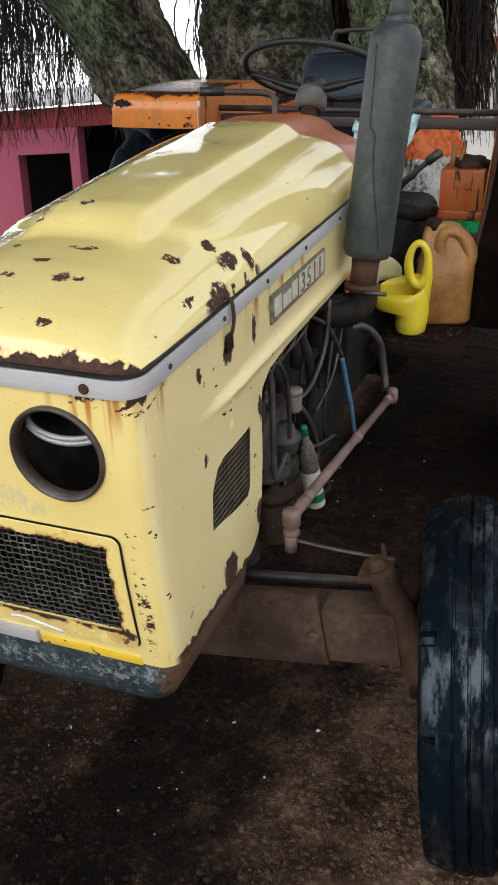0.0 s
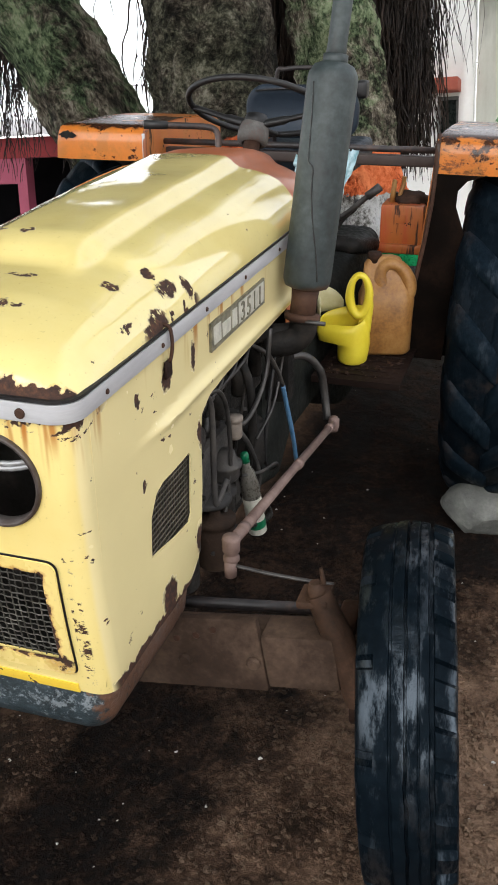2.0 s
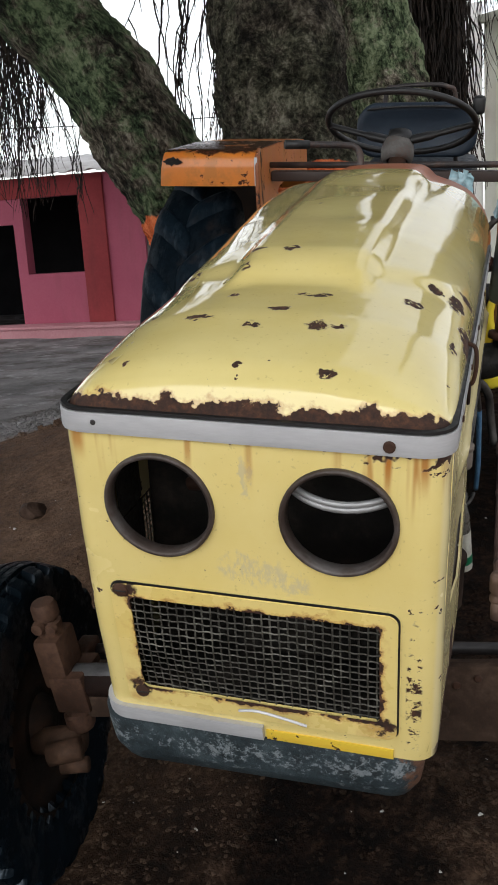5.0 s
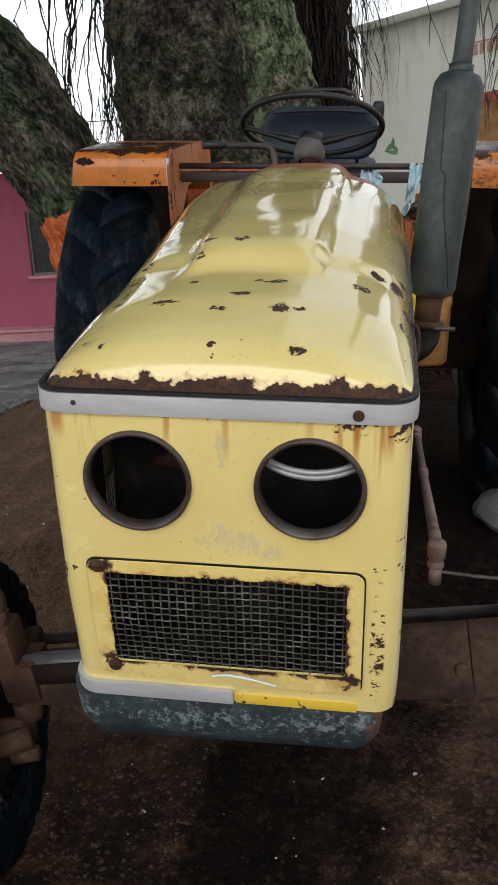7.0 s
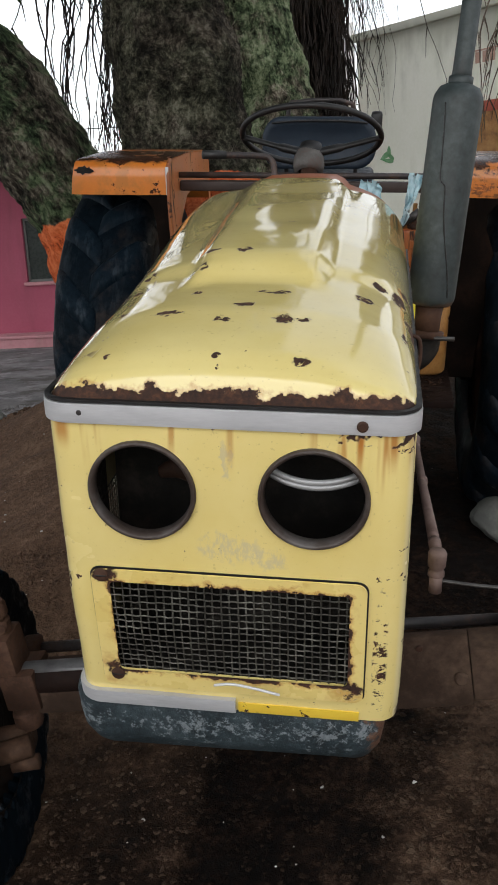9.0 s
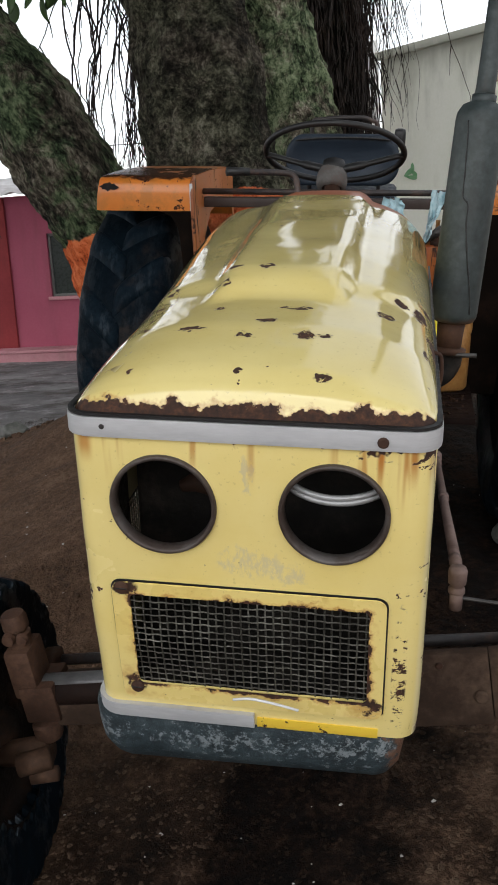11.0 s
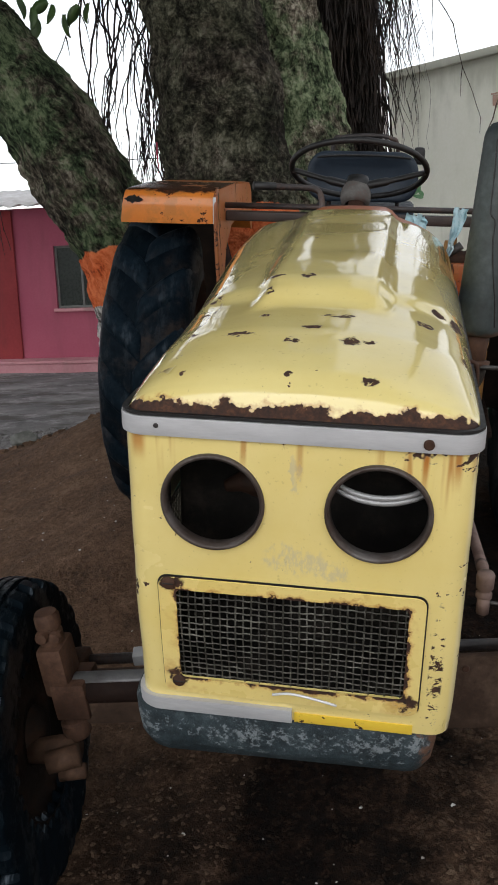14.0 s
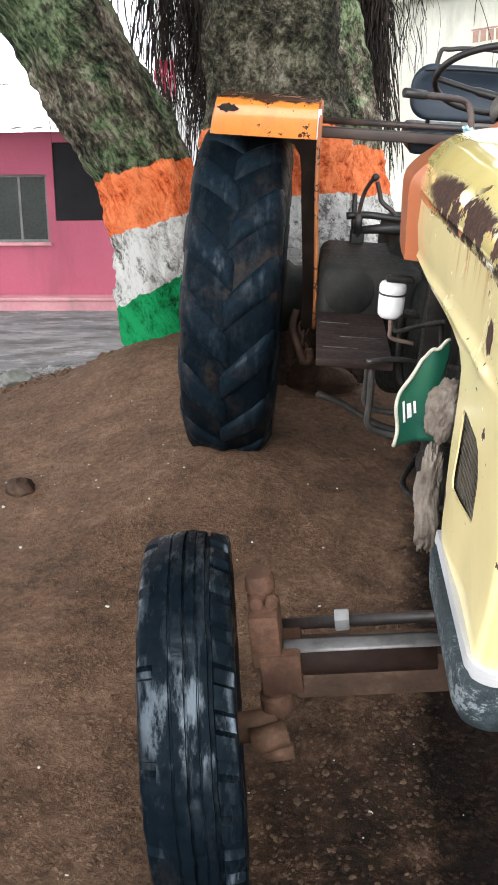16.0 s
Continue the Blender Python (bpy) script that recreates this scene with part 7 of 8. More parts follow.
def make_teal():
    ob = thing("plastic_sheet", "torn pale teal plastic sheet tucked behind the cowl", "sheet", TRACTOR)
    for k, (x, y, z, w, h) in enumerate(((-0.135, 1.62, 1.155, 0.03, 0.05), (0.165, 1.60, 1.125, 0.08, 0.085), (0.30, 1.61, 1.09, 0.045, 0.14))):
        bm = bmesh.new()
        n = 12
        layers = []
        for back in (0.0, 0.0012):
            layers.append([[bm.verts.new((x + w * (i / n - 0.5) * (1.0 - 0.3 * j / n if k != 2 else 0.2 + 0.8 * j / n) - (0.035 * (1 - j / n) if k == 2 else 0) + 0.012 * noise.noise((i * 0.5, j * 0.4, k)), y + 0.02 * noise.noise((i * 0.35, j * 0.5, k + 9)) + 0.02 * j / n + back, z + h * j / n + 0.012 * noise.noise((i * 0.6, j * 0.2, k + 4)))) for i in range(n + 1)] for j in range(n + 1)])
        for g, d in zip(layers, (1, -1)):
            for j in range(n):
                for i in range(n):
                    bm.faces.new((g[j][i], g[j][i + 1], g[j + 1][i + 1], g[j + 1][i])[::d])
        part("sheet_fold", bm, teal_sheet, ob)


make_teal()


def make_rock(name, p, size, seed, label, material=rock_grey):
    bm = bmesh.new()
    bmesh.ops.create_icosphere(bm, subdivisions=4, radius=1.0)
    cuts = [Vector((math.cos(seed + k * 2.4) * math.sin(k + 1.0), math.sin(seed + k * 2.4), math.cos(k * 1.3 + seed))).normalized() for k in range(9)]
    for v in bm.verts:
        q = v.co.copy()
        for c in cuts:
            d = q.dot(c) - 0.74
            if d > 0:
                q -= c * d
        q *= 1 + 0.05 * noise.noise(q * 4 + Vector((seed, 0, 0))) + 0.02 * noise.noise(q * 13)
        v.co = Vector((q.x * size[0], q.y * size[1], q.z * size[2]))
    ob = part(name, bm, material)
    crisp(ob, 28)
    ob.location = p
    return tagged(ob, label, "rock")


make_rock("wheel_rock", (0.64, 2.24, ground_z(0.64, 2.24) + 0.07), (0.155, 0.11, 0.125), 1.0, "grey basalt rock chocking the rear wheel on the earth")
make_rock("mound_rock", (-1.70, 2.26, ground_z(-1.70, 2.26) + 0.012), (0.062, 0.06, 0.05), 4.0, "small dark stone half sunk in the earth", rock_brown)
make_rock("foot_rock", (-0.53, 3.0, ground_z(-0.53, 3.0) + 0.045), (0.17, 0.11, 0.095), 2.3, "brown earth-stained stone at the foot of the tree", rock_brown)
make_rock("road_rock", (-2.35, 4.25, ground_z(-2.35, 4.25) + 0.03), (0.10, 0.09, 0.07), 7.0, "dark stone at the edge of the road")


# ---------- banyan tree ----------
def make_trunk(name, axis, radii, parent, seed, lobes, material, label, n=150, dz=0.018):
    """A lobed trunk along (x, y, z) points, rough with bark."""
    pts = [Vector(p) for p in axis]
    zs = [p.z for p in pts]
    bm = bmesh.new()
    rings = []
    z = zs[0]
    while z <= zs[-1]:
        c = Vector((np.interp(z, zs, [p.x for p in pts]), np.interp(z, zs, [p.y for p in pts]), z))
        r = float(np.interp(z, zs, radii))
        ring = []
        for k in range(n):
            a = 2 * math.pi * k / n
            lob = sum(h * math.cos(m * a + ph + 0.35 * z) for m, h, ph in lobes)
            d = Vector((math.cos(a), math.sin(a), 0))
            q = c + d * r
            rr = r * (1 + lob) + 0.034 * noise.noise(q * 3.2 + Vector((seed, 0, 0))) + 0.024 * noise.noise(q * 8 + Vector((0, seed, 0))) + 0.017 * noise.noise(q * 19) + 0.012 * noise.noise(q * 41)
            ring.append(bm.verts.new(c + d * rr))
        rings.append(ring)
        z += dz
    for a, b in zip(rings, rings[1:]):
        for k in range(n):
            bm.faces.new((a[k], a[(k + 1) % n], b[(k + 1) % n], b[k]))
    bm.faces.new(rings[-1])
    return part(name, bm, material, parent, label)


def strand_mesh(strands, sides=3):
    """Thin tapering strands, each a list of points with a radius, in one mesh."""
    verts, faces = [], []
    for pts, r0 in strands:
        base = len(verts)
        m = len(pts)
        for i, p in enumerate(pts):
            r = r0 * (1 - 0.75 * i / (m - 1))
            for k in range(sides):
                a = 2 * math.pi * k / sides + i
                verts.append((p[0] + r * math.cos(a), p[1] + r * math.sin(a), p[2]))
        for i in range(m - 1):
            for k in range(sides):
                faces.append((base + i * sides + k, base + i * sides + (k + 1) % sides, base + (i + 1) * sides + (k + 1) % sides, base + (i + 1) * sides + k))
    return verts, faces


def hang(rng, x, y, top, low, wander=0.05, step=0.09):
    pts = []
    z = top
    dx = dy = 0.0
    while z > low:
        pts.append((x, y, z))
        dx = 0.75 * dx + rng.gauss(0, wander * 0.35)
        dy = 0.75 * dy + rng.gauss(0, wander * 0.35)
        x += dx
        y += dy
        z -= step * rng.uniform(0.7, 1.2)
    return pts


def make_curtain(name, parent, seed, count, xr, yr, top, low, radius, label, wander=0.03, lean=0.0, material=None):
    rng = random.Random(seed)
    strands = []
    for _ in range(count):
        x, y = rng.uniform(*xr), rng.uniform(*yr)
        pts = hang(rng, x, y, top, rng.uniform(*low), wander)
        pts = [(p[0] + lean * (top - p[2]), p[1], p[2]) for p in pts]
        if len(pts) > 3:
            strands.append((pts, rng.uniform(*radius)))
            for q in pts[2:-2]:
                if rng.random() < 0.28:
                    l = rng.uniform(0.08, 0.3)
                    s = rng.uniform(-1, 1)
                    strands.append(([(q[0] + s * l * 0.35 * t ** 0.5, q[1], q[2] - l * t) for t in (0, 0.35, 0.7, 1.0)], rng.uniform(*radius) * 0.6))
    v, f = strand_mesh(strands)
    return tagged(part(name, pydata(name, v, f), material or root_dark, parent, label), kind="stuff")


def make_tree():
    base = Vector((-0.77, 3.4, ground_z(-0.77, 3.4) - 0.1))
    tree = thing("banyan_tree", "large old banyan, trunks banded orange, white and green, hanging roots", "tree", Matrix.Translation(base))
    inv = Matrix.Translation(-base)

    def local(ob):
        ob.data.transform(inv)
        return ob
    main = make_bark("banyan_bark_main", 0.14 - base.z, 0.25, 0.25, lean=4, pale=1.05, fibre=1.0, foot=0.80)
    back = make_bark("banyan_bark_back", 0.14 - base.z, 0.75, 0.87, lean=10, pale=2.3, fibre=0.7)
    slant = make_bark("banyan_bark_slant", -base.z, 0.85, 0.84, True, 0.24, 0.30, 32, 1.45, 0.5)
    local(make_trunk("main_trunk", [(-0.72, 3.45, 0.1), (-0.74, 3.42, 0.7), (-0.745, 3.38, 1.3), (-0.75, 3.36, 1.8), (-0.785, 3.35, 2.2), (-0.86, 3.36, 2.8), (-0.98, 3.4, 3.6), (-1.1, 3.45, 4.6)], [0.56, 0.43, 0.345, 0.305, 0.285, 0.275, 0.27, 0.26], tree, 1.0, ((3, 0.05, 0.6), (5, 0.035, 2.0), (8, 0.02, 0.3)), main, "rough grey trunk, painted orange over white"))
    local(make_trunk("slanting_trunk", [(-1.20, 3.78, 0.0), (-1.31, 3.78, 0.6), (-1.36, 3.78, 1.0), (-1.45, 3.79, 1.4), (-1.595, 3.8, 1.7), (-1.77, 3.82, 2.0), (-2.07, 3.84, 2.4), (-2.34, 3.86, 2.7), (-2.9, 3.9, 3.3), (-3.7, 4.0, 4.4)], [0.36, 0.27, 0.25, 0.27, 0.295, 0.295, 0.32, 0.34, 0.34, 0.28], tree, 5.0, ((2, 0.04, 0.2), (4, 0.03, 1.0), (7, 0.02, 0.0)), slant, "mossy slanting trunk, painted orange, white and green"))
    local(make_trunk("back_trunk", [(-0.28, 5.0, 0.0), (-0.34, 5.0, 0.8), (-0.44, 5.0, 1.5), (-0.55, 5.0, 2.15), (-0.66, 5.0, 2.7), (-0.92, 5.0, 3.6), (-1.2, 5.0, 4.6)], [0.42, 0.36, 0.31, 0.275, 0.265, 0.25, 0.23], tree, 9.0, ((2, 0.05, 1.2), (5, 0.04, 0.4)), back, "greenish back trunk, painted orange over white"))
    # limbs high up
    for k, pts in enumerate(([(-1.1, 3.45, 4.5), (-0.8, 3.2, 5.2), (-0.3, 2.4, 5.7), (0.1, 1.6, 5.9)], [(-1.1, 3.45, 4.5), (-1.6, 2.6, 5.3), (-2.0, 1.2, 5.7), (-2.2, -0.4, 5.8)], [(-3.65, 4.0, 4.3), (-4.4, 3.6, 5.0), (-5.4, 3.0, 5.3)], [(-1.1, 5.0, 4.5), (-1.6, 6.0, 5.2), (-2.4, 7.2, 5.8)])):
        c = curve(pts, 8)
        local(part("limb", tube(c, [0.19 - 0.15 * i / (len(c) - 1) for i in range(len(c))], 14), main, tree))
    # crown of many leaves, out of view, placed to shade; thin and open at the sides
    rng = random.Random(11)
    verts, faces = [], []
    blobs = [(rng.uniform(-6.5, 0.3), rng.uniform(-1.6, 4.2), rng.uniform(5.1, 7.0), rng.uniform(0.6, 1.2)) for _ in range(150)]
    # unseen leaves over the near side, added to hold sky light off the hood
    blobs += [(rng.uniform(-4.0, 2.6), rng.uniform(-3.6, 0.4), rng.uniform(5.3, 7.0), rng.uniform(0.7, 1.2)) for _ in range(70)]
    # unseen leaves behind, added to keep sky out of the hood's reflection
    far_blobs = [(rng.uniform(-5.5, -0.6), rng.uniform(4.4, 8.5), rng.uniform(4.4, 6.8), rng.uniform(0.7, 1.2)) for _ in range(80)]
    # unseen leaves far left, added to shade that end of the pink house
    far_blobs += [(rng.uniform(-11.0, -6.4), rng.uniform(6.5, 10.5), rng.uniform(4.7, 6.4), rng.uniform(0.7, 1.2)) for _ in range(60)]
    for bx, by, bz, br in blobs + far_blobs:
        for _ in range(170):
            d = Vector((rng.gauss(0, 1), rng.gauss(0, 1), rng.gauss(0, 0.55)))
            c = Vector((bx, by, bz)) + d * br * 0.55
            if c.z < (3.0 + 0.27 * (c.y + 1.3) if by < 4.3 else 1.7 + 0.35 * (c.y + 1.3)) or (c.x > 0.05 and c.y > 2.5):
                continue
            a = Euler((rng.uniform(-0.9, 0.9), rng.uniform(-0.9, 0.9), rng.uniform(0, 6.3))).to_matrix()
            L, Wd = rng.uniform(0.16, 0.26), rng.uniform(0.09, 0.14)
            i = len(verts)
            for q in ((-L / 2, 0, 0), (0, -Wd / 2, 0.012), (L / 2, 0, -0.01), (0, Wd / 2, 0.012)):
                verts.append(c + a @ Vector(q))
            faces.append((i, i + 1, i + 2, i + 3))
    local(tagged(part("crown", pydata("crown", verts, faces), leaf_green, tree, "dark green leafy crown out of view, spread to shade the scene", shade=False), kind="stuff"))
    # a drooping spray of large leaves beside the slanting trunk
    for k, (x, z, turn, tilt) in enumerate(((-1.887, 2.731, 20, 60), (-1.822, 2.686, -30, 80), (-1.721, 2.699, 15, 100), (-1.654, 2.65, -50, 70), (-1.588, 2.693, 30, 40), (-1.77, 2.737, 70, 30), (-1.546, 2.717, 10, 60), (-1.871, 2.674, -20, 75))):
        L, Wd = 0.11, 0.062
        bm = bmesh.new()
        rows = []
        for q in range(7):
            t = q / 6
            hw = Wd / 2 * math.sin(math.pi * min(1, 0.08 + 0.92 * t)) ** 0.7
            rows.append([bm.verts.new((L * t, e * hw, 0.012 * abs(e) - 0.03 * t * t)) for e in (-1, 0, 1)])
        for p, q in zip(rows, rows[1:]):
            for e in range(2):
                bm.faces.new((p[e], p[e + 1], q[e + 1], q[e]))
        bm.transform(pose(x, 3.6 + 0.03 * k, z, turn, tilt, 40 * k))
        local(part("leaf", thicken(bm, 0.001), leaf_green, tree))
    local(part("twig", tube(curve([(-2.05, 3.62, 2.86), (-1.90, 3.64, 2.79), (-1.75, 3.70, 2.765), (-1.55, 3.80, 2.75)]), 0.006, 6), main, tree))
    # hanging roots
    for args in (
        ("root_curtain", tree, 21, 700, (-0.50, -0.19), (5.6, 6.1), 3.9, (1.35, 2.0), (0.006, 0.016), "dense dark curtain of hanging roots", 0.016),
        ("root_curtain", tree, 22, 85, (-0.24, 0.08), (5.7, 6.0), 3.9, (1.95, 2.7), (0.003, 0.009), "thin root tips", 0.035),
        ("root_curtain", tree, 27, 260, (-1.24, -0.90), (5.4, 5.8), 4.0, (1.3, 1.9), (0.006, 0.015), "dark roots hanging behind the trunk", 0.02),
        ("root_curtain", tree, 23, 210, (-1.60, -1.22), (5.4, 5.9), 4.2, (1.4, 2.3), (0.005, 0.014), "dark hanging roots between the trunks", 0.03),
        ("root_curtain", tree, 24, 24, (-2.02, -1.60), (5.4, 5.8), 4.2, (1.55, 2.1), (0.008, 0.017), "a few long bare roots", 0.045),
        ("root_curtain", tree, 26, 110, (1.14, 1.42), (5.5, 5.8), 3.9, (1.7, 2.0), (0.006, 0.016), "frayed brown root ends", 0.03, 0.0, root_brown),
        ("root_curtain", tree, 25, 420, (-6.1, -4.15), (7.0, 7.6), 4.9, (1.45, 2.5), (0.007, 0.017), "dark drooping roots and twigs", 0.03),
    ):
        local(make_curtain(*args))
    red = plain("red_thread", [(0.45, 0.02, 0.06), (0.62, 0.05, 0.12)], 5, (0.6, 0.8), 0.0, 0)
    local(make_curtain("red_tassel", tree, 31, 16, (-1.60, -1.50), (5.15, 5.3), 2.16, (1.85, 1.98), (0.004, 0.009), "red threads tied to the roots", 0.02, 0.0, red))
    return tree


make_tree()


# ---------- pebbles ----------
def make_pebbles(name, count, size, seed, material, label, region, level=None):
    """Small stones strewn on the earth, in one mesh."""
    rng = np.random.RandomState(seed)
    t = (1 + 5 ** 0.5) / 2
    ico = np.array([(-1, t, 0), (1, t, 0), (-1, -t, 0), (1, -t, 0), (0, -1, t), (0, 1, t), (0, -1, -t), (0, 1, -t), (t, 0, -1), (t, 0, 1), (-t, 0, -1), (-t, 0, 1)]) / (1 + t * t) ** 0.5
    tri = np.array([(0, 11, 5), (0, 5, 1), (0, 1, 7), (0, 7, 10), (0, 10, 11), (1, 5, 9), (5, 11, 4), (11, 10, 2), (10, 7, 6), (7, 1, 8), (3, 9, 4), (3, 4, 2), (3, 2, 6), (3, 6, 8), (3, 8, 9), (4, 9, 5), (2, 4, 11), (6, 2, 10), (8, 6, 7), (9, 8, 1)])
    V, F = [], []
    for i in range(count):
        x, y = rng.uniform(region[0], region[1]), rng.uniform(region[2], region[3])
        s = size[0] + (size[1] - size[0]) * rng.rand() ** 2.2
        a = rng.rand() * 6.28
        v = ico * (1 + 0.28 * rng.randn(12, 1)) * np.array([s, s * rng.uniform(0.6, 1.0), s * rng.uniform(0.4, 0.75)])
        v = v @ np.array([[math.cos(a), -math.sin(a), 0], [math.sin(a), math.cos(a), 0], [0, 0, 1]])
        V.append(v + np.array([x, y, (ground_z(x, y) if level is None else level) + s * 0.08]))
        F.append(tri + 12 * i)
    me = pydata(name, np.concatenate(V), np.concatenate(F))
    if level is not None:
        me.transform(TRACTOR)
    return tagged(part(name, me, material, None, "", shade=False), label, "pebbles", kind="stuff")


make_pebbles("gravel", 30000, (0.0018, 0.0095), 3, lump_soil, "small dark brown stones and crumbs of earth on the ground", (-1.3, 1.3, -0.1, 1.9))
make_pebbles("gravel", 6500, (0.0018, 0.008), 4, lump_soil, "scattered brown stones on the trodden earth", (-2.9, 1.9, 0.6, 4.6))
make_pebbles("gravel", 700, (0.005, 0.014), 8, lump_soil, "lumps of dark damp earth strewn before the tractor", (-1.2, 1.2, -0.1, 1.5))
make_pebbles("gravel", 9000, (0.0025, 0.012), 12, lump_soil, "crumbs of drier brown earth beside the front wheel", (0.15, 1.7, -0.1, 1.9))
make_pebbles("gravel", 1500, (0.008, 0.035), 9, lump_soil, "dark lumps of earth and debris along the road", (-3.3, -1.5, 3.7, 5.8))
make_pebbles("litter", 110, (0.003, 0.012), 10, red_brown, "dry red-brown litter on the footboard", (0.20, 0.43, 1.74, 2.1), 0.505)
make_pebbles("stone_chips", 330, (0.0015, 0.007), 5, chip_mat, "pale chips of stone and straw on the earth", (-1.9, 1.5, -0.1, 3.2))


# ---------- pink house ----------
def set_in(ob, m):
    ob.matrix_world = m
    return ob


def wall_with_holes(x0, x1, z0, z1, holes, thick):
    bm = plate([(x0, z0), (x1, z0), (x1, z1), (x0, z1)], [[(a, c), (b, c), (b, d), (a, d)] for a, b, c, d in holes])
    for v in bm.verts:
        v.co = (v.co.x, 0, v.co.y)
    bmesh.ops.recalc_face_normals(bm, faces=bm.faces[:])
    for f in bm.faces:
        if f.normal.y > 0:
            f.normal_flip()
    bmesh.ops.solidify(bm, geom=bm.faces[:], thickness=thick)
    return bm


def make_window(parent, a, b, c, d, depth, panes=2, glass=None, label="grey steel window with dusty panes", sill=pink_pale):
    fr = bmesh.new()
    t = 0.035
    for lo, hi in (((a, c), (b, c + t)), ((a, d - t), (b, d)), ((a, c + t), (a + t, d - t)), ((b - t, c + t), (b, d - t))):
        add_box(fr, (lo[0], depth - 0.03, lo[1]), (hi[0], depth + 0.03, hi[1]), 0.004)
    for k in range(1, panes):
        x = a + (b - a) * k / panes
        add_box(fr, (x - t / 2, depth - 0.025, c + t), (x + t / 2, depth + 0.025, d - t), 0.004)
    w = crisp(part("window", fr, frame_grey, parent, label))
    for k in range(panes):
        x0, x1 = a + (b - a) * k / panes, a + (b - a) * (k + 1) / panes
        part("pane", box((x0 + t * 0.6, depth - 0.004, c + t * 0.6), (x1 - t * 0.6, depth + 0.004, d - t * 0.6)), glass or window_glass, w, shade=False)
    part("sill", box((a - 0.04, -0.05, c - 0.05), (b + 0.04, depth, c), 0.006), sill, w)
    return w


def make_pink_house():
    m = Matrix.Translation((0, 12.0, -0.22))
    house = thing("pink_house", "low pink house with dark openings, tin roof and faded plinth", "house", m)
    holes = [(-5.14, -4.33, 0.94, 1.86), (-4.22, -3.0, 1.23, 2.28), (-7.15, -6.17, 0.97, 2.12), (-8.28, -7.32, 0.06, 1.74)]
    wall = crisp(part("wall", wall_with_holes(-13.0, -1.6, -0.3, 2.42, holes, 0.22), pink_paint, house, "pink painted plaster wall"))
    part("end_wall", box((-1.6, 0.0, -0.3), (-1.4, 5.0, 2.42)), pink_paint, house, shade=False)
    # unseen rear wall and ceiling, added to keep the openings dark
    part("inside", box((-12.9, 3.6, -0.3), (-1.7, 3.7, 2.4)), dark_inside, house, "room behind the openings, its darkness put into the wall colour", shade=False)
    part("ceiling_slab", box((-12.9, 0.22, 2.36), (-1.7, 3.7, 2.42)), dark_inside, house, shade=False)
    part("pillar", box((-6.16, -0.05, -0.1), (-5.74, 0.0, 2.40), 0.005), red_paint, house, "dark red painted pillar")
    part("red_band", box((-13.0, -0.03, 2.12), (-6.16, 0.0, 2.42), 0.003), red_paint, house, "dark red band under the eaves")
    make_window(house, -5.14, -4.33, 0.94, 1.86, 0.08)
    crisp(part("shutter", box((-4.22, 0.02, 1.23), (-3.0, 0.06, 2.28), 0.004), dark_inside, house, "near-black board filling a window opening"))
    part("plinth", box((-13.0, -0.45, -0.3), (-1.5, 0.0, 0.16), 0.02), pink_pale, house, "faded pink plinth step")
    part("plinth_top", box((-13.0, -0.48, 0.16), (-1.5, 0.0, 0.20), 0.008), pink_pale, house)
    bm = bmesh.new()
    n = 260
    low, up = [], []
    for i in range(n + 1):
        x = -13.2 + 11.9 * i / n
        z = 0.022 * math.cos(i * 2 * math.pi / 6.5)
        low.append(bm.verts.new((x, -0.35, 2.44 + z)))
        up.append(bm.verts.new((x, 5.2, 3.1 + z)))
    for i in range(n):
        bm.faces.new((low[i], low[i + 1], up[i + 1], up[i]))
    part("roof", thicken(bm, 0.004), sheet_metal, house, "weathered corrugated tin roof")
    mast = part("service_mast", tube([(-9.6, 1.2, 2.5), (-9.6, 1.2, 3.6)], 0.03, 8), rust_brown, house, "thin service mast")
    part("service_cable", tube([(-9.6 + 0.75 * k, 1.2, 3.14 + 0.0035 * (k - 9) ** 2) for k in range(20)], 0.008, 5), plastic_black, mast, "thin black overhead cable")


make_pink_house()


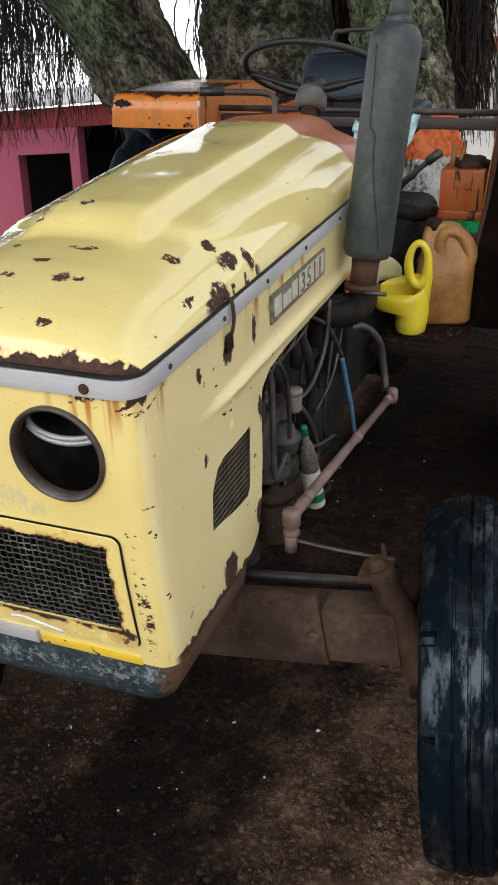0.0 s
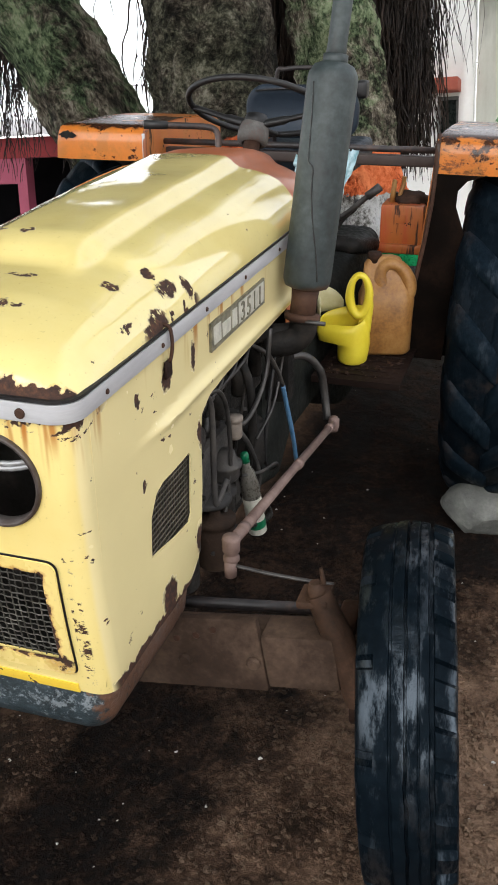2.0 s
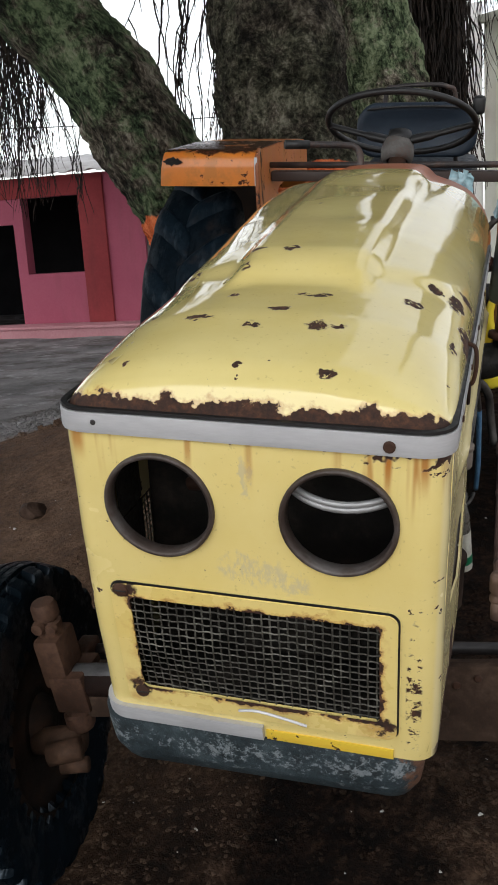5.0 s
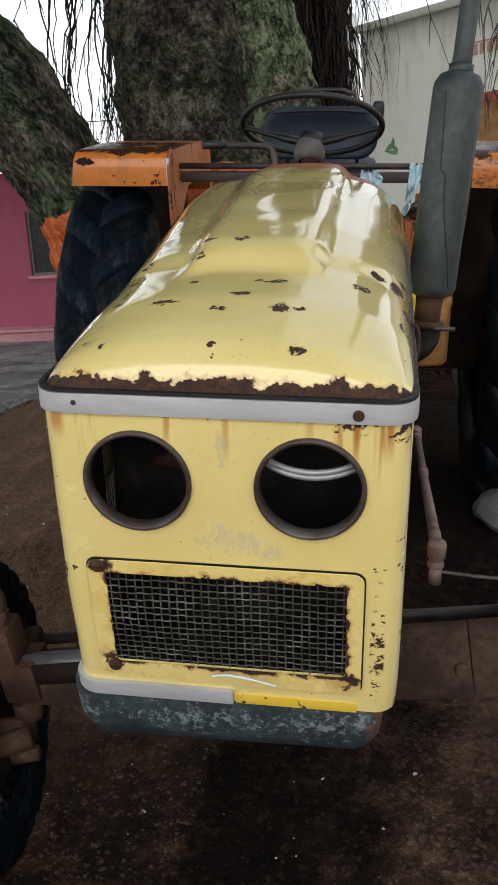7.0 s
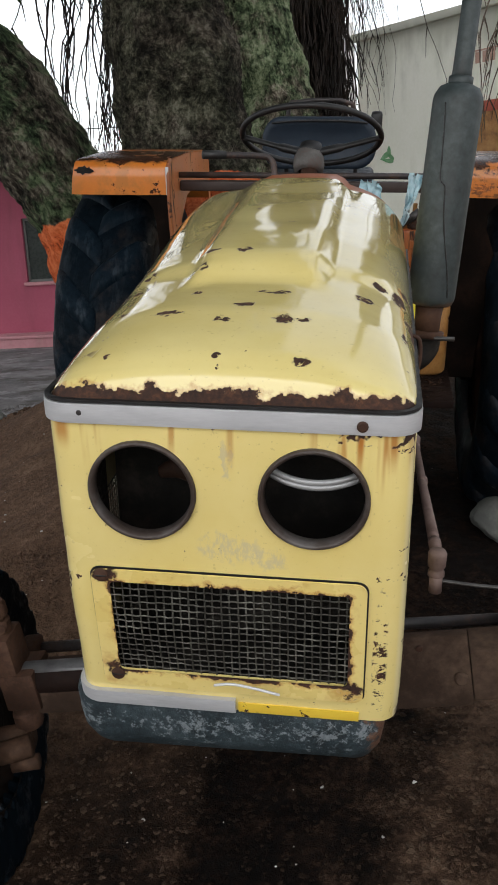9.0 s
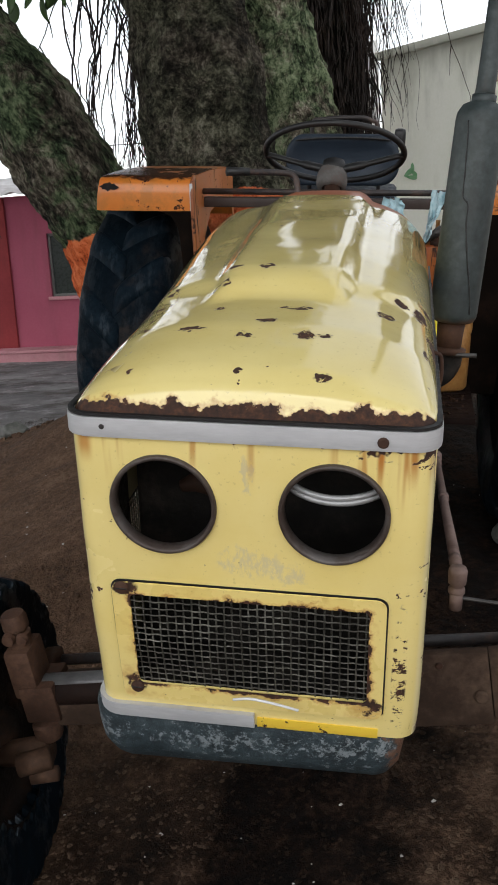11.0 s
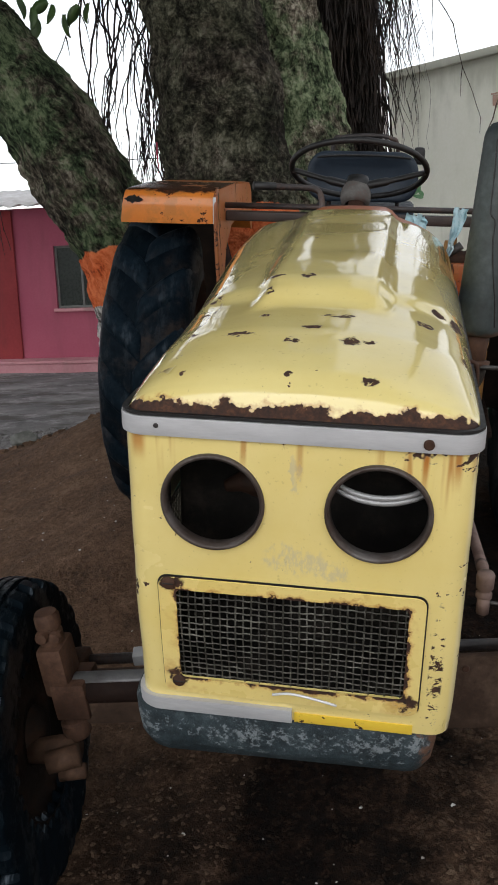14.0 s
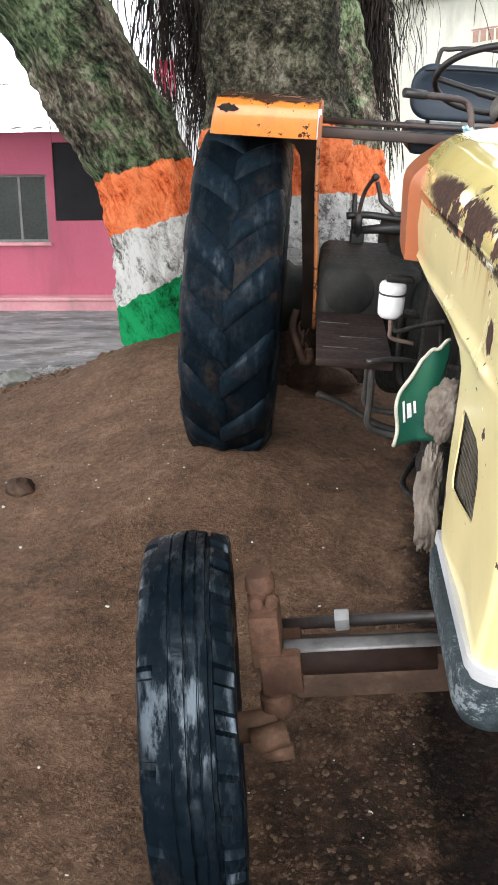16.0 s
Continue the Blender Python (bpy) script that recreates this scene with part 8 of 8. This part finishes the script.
# ---------- cream house ----------
def make_cream_house():
    p0, p1 = Vector((-0.117, 9.54, 0)), Vector((0.73, 8.75, 0))
    ang = math.degrees(math.atan2(p1.y - p0.y, p1.x - p0.x))
    house = thing("cream_house", "stained cream house wall with a flat roof and red sunshades", "house", Matrix.Translation(p0) @ pose(0, 0, 0, 0, 0, ang))
    crisp(part("wall", wall_with_holes(0.0, 6.0, -0.5, 3.19, [], 0.25), cream_paint, house, "stained cream plaster wall"))
    part("coping", box((-0.04, -0.05, 3.19), (6.05, 0.27, 3.27), 0.01), cream_paint, house, "stained parapet edge")
    panel = part("painted_panel", box((1.33, -0.010, 0.6), (3.2, -0.002, 2.27), 0.001), plastic_tan, house, "ochre painted panel on the wall")
    part("panel_band", box((1.33, -0.016, 2.27), (3.2, -0.002, 2.37), 0.001), brick_red, panel, "red band over the panel")
    # second wall, facing the road
    w2 = part("front_wall", wall_with_holes(-2.2, -0.03, -0.5, 3.4, [(-0.41, -0.18, 0.9, 2.24)], 0.25), white_wall, house, "pale front wall")
    rot = pose(0, 0, 0, 0, 0, -ang)
    w2.matrix_local = rot
    sh = part("sunshade", box((-0.56, -0.32, 2.27), (-0.16, 0.0, 2.40), 0.008), brick_red, house, "red sunshade over a narrow window")
    sh.matrix_local = rot
    wn2 = make_window(house, -0.41, -0.18, 0.9, 2.24, 0.12, 1, window_glass, "narrow grey window", white_wall)
    wn2.matrix_local = rot
    # painted green leaf and faded lettering
    green = plain("faded_green_wall_paint", [(0.10, 0.30, 0.12), (0.26, 0.44, 0.26)], 20, (0.8, 0.9), 0.0, 0)
    faded = plain("faded_red_lettering", [(0.42, 0.24, 0.19), (0.52, 0.36, 0.30)], 20, (0.8, 0.9), 0.0, 0)
    for k, (cx, cz, rx, rz, t) in enumerate(((0.377, 1.98, 0.075, 0.028, 25), (0.457, 1.97, 0.06, 0.022, -40), (0.417, 1.93, 0.085, 0.02, -10), (0.437, 2.03, 0.025, 0.045, 10))):
        bm = bmesh.new()
        vs = []
        for q in range(20):
            a = 2 * math.pi * q / 20
            x, z = rx * math.cos(a), rz * math.sin(a) * (1 + 0.5 * math.cos(a))
            c, s = math.cos(radians(t)), math.sin(radians(t))
            vs.append(bm.verts.new((cx + x * c - z * s, -0.004, cz + x * s + z * c)))
        bm.faces.new(vs)
        part("painted_leaf", thicken(bm, 0.002), green, house, "faded green painted leaf", shade=False)
    for k in range(5):
        x = 1.417 + 0.085 * k
        part("lettering_bar", box((x, -0.006, 2.72), (x + 0.06, -0.002, 2.82)), faded, house, "faded red lettering", shade=False)
    part("lettering_bar", box((1.397, -0.006, 2.825), (1.857, -0.002, 2.84)), faded, house, shade=False)
    part("roof_slab", box((0.0, 0.25, 3.05), (6.0, 3.0, 3.19)), cream_paint, house, shade=False)


make_cream_house()
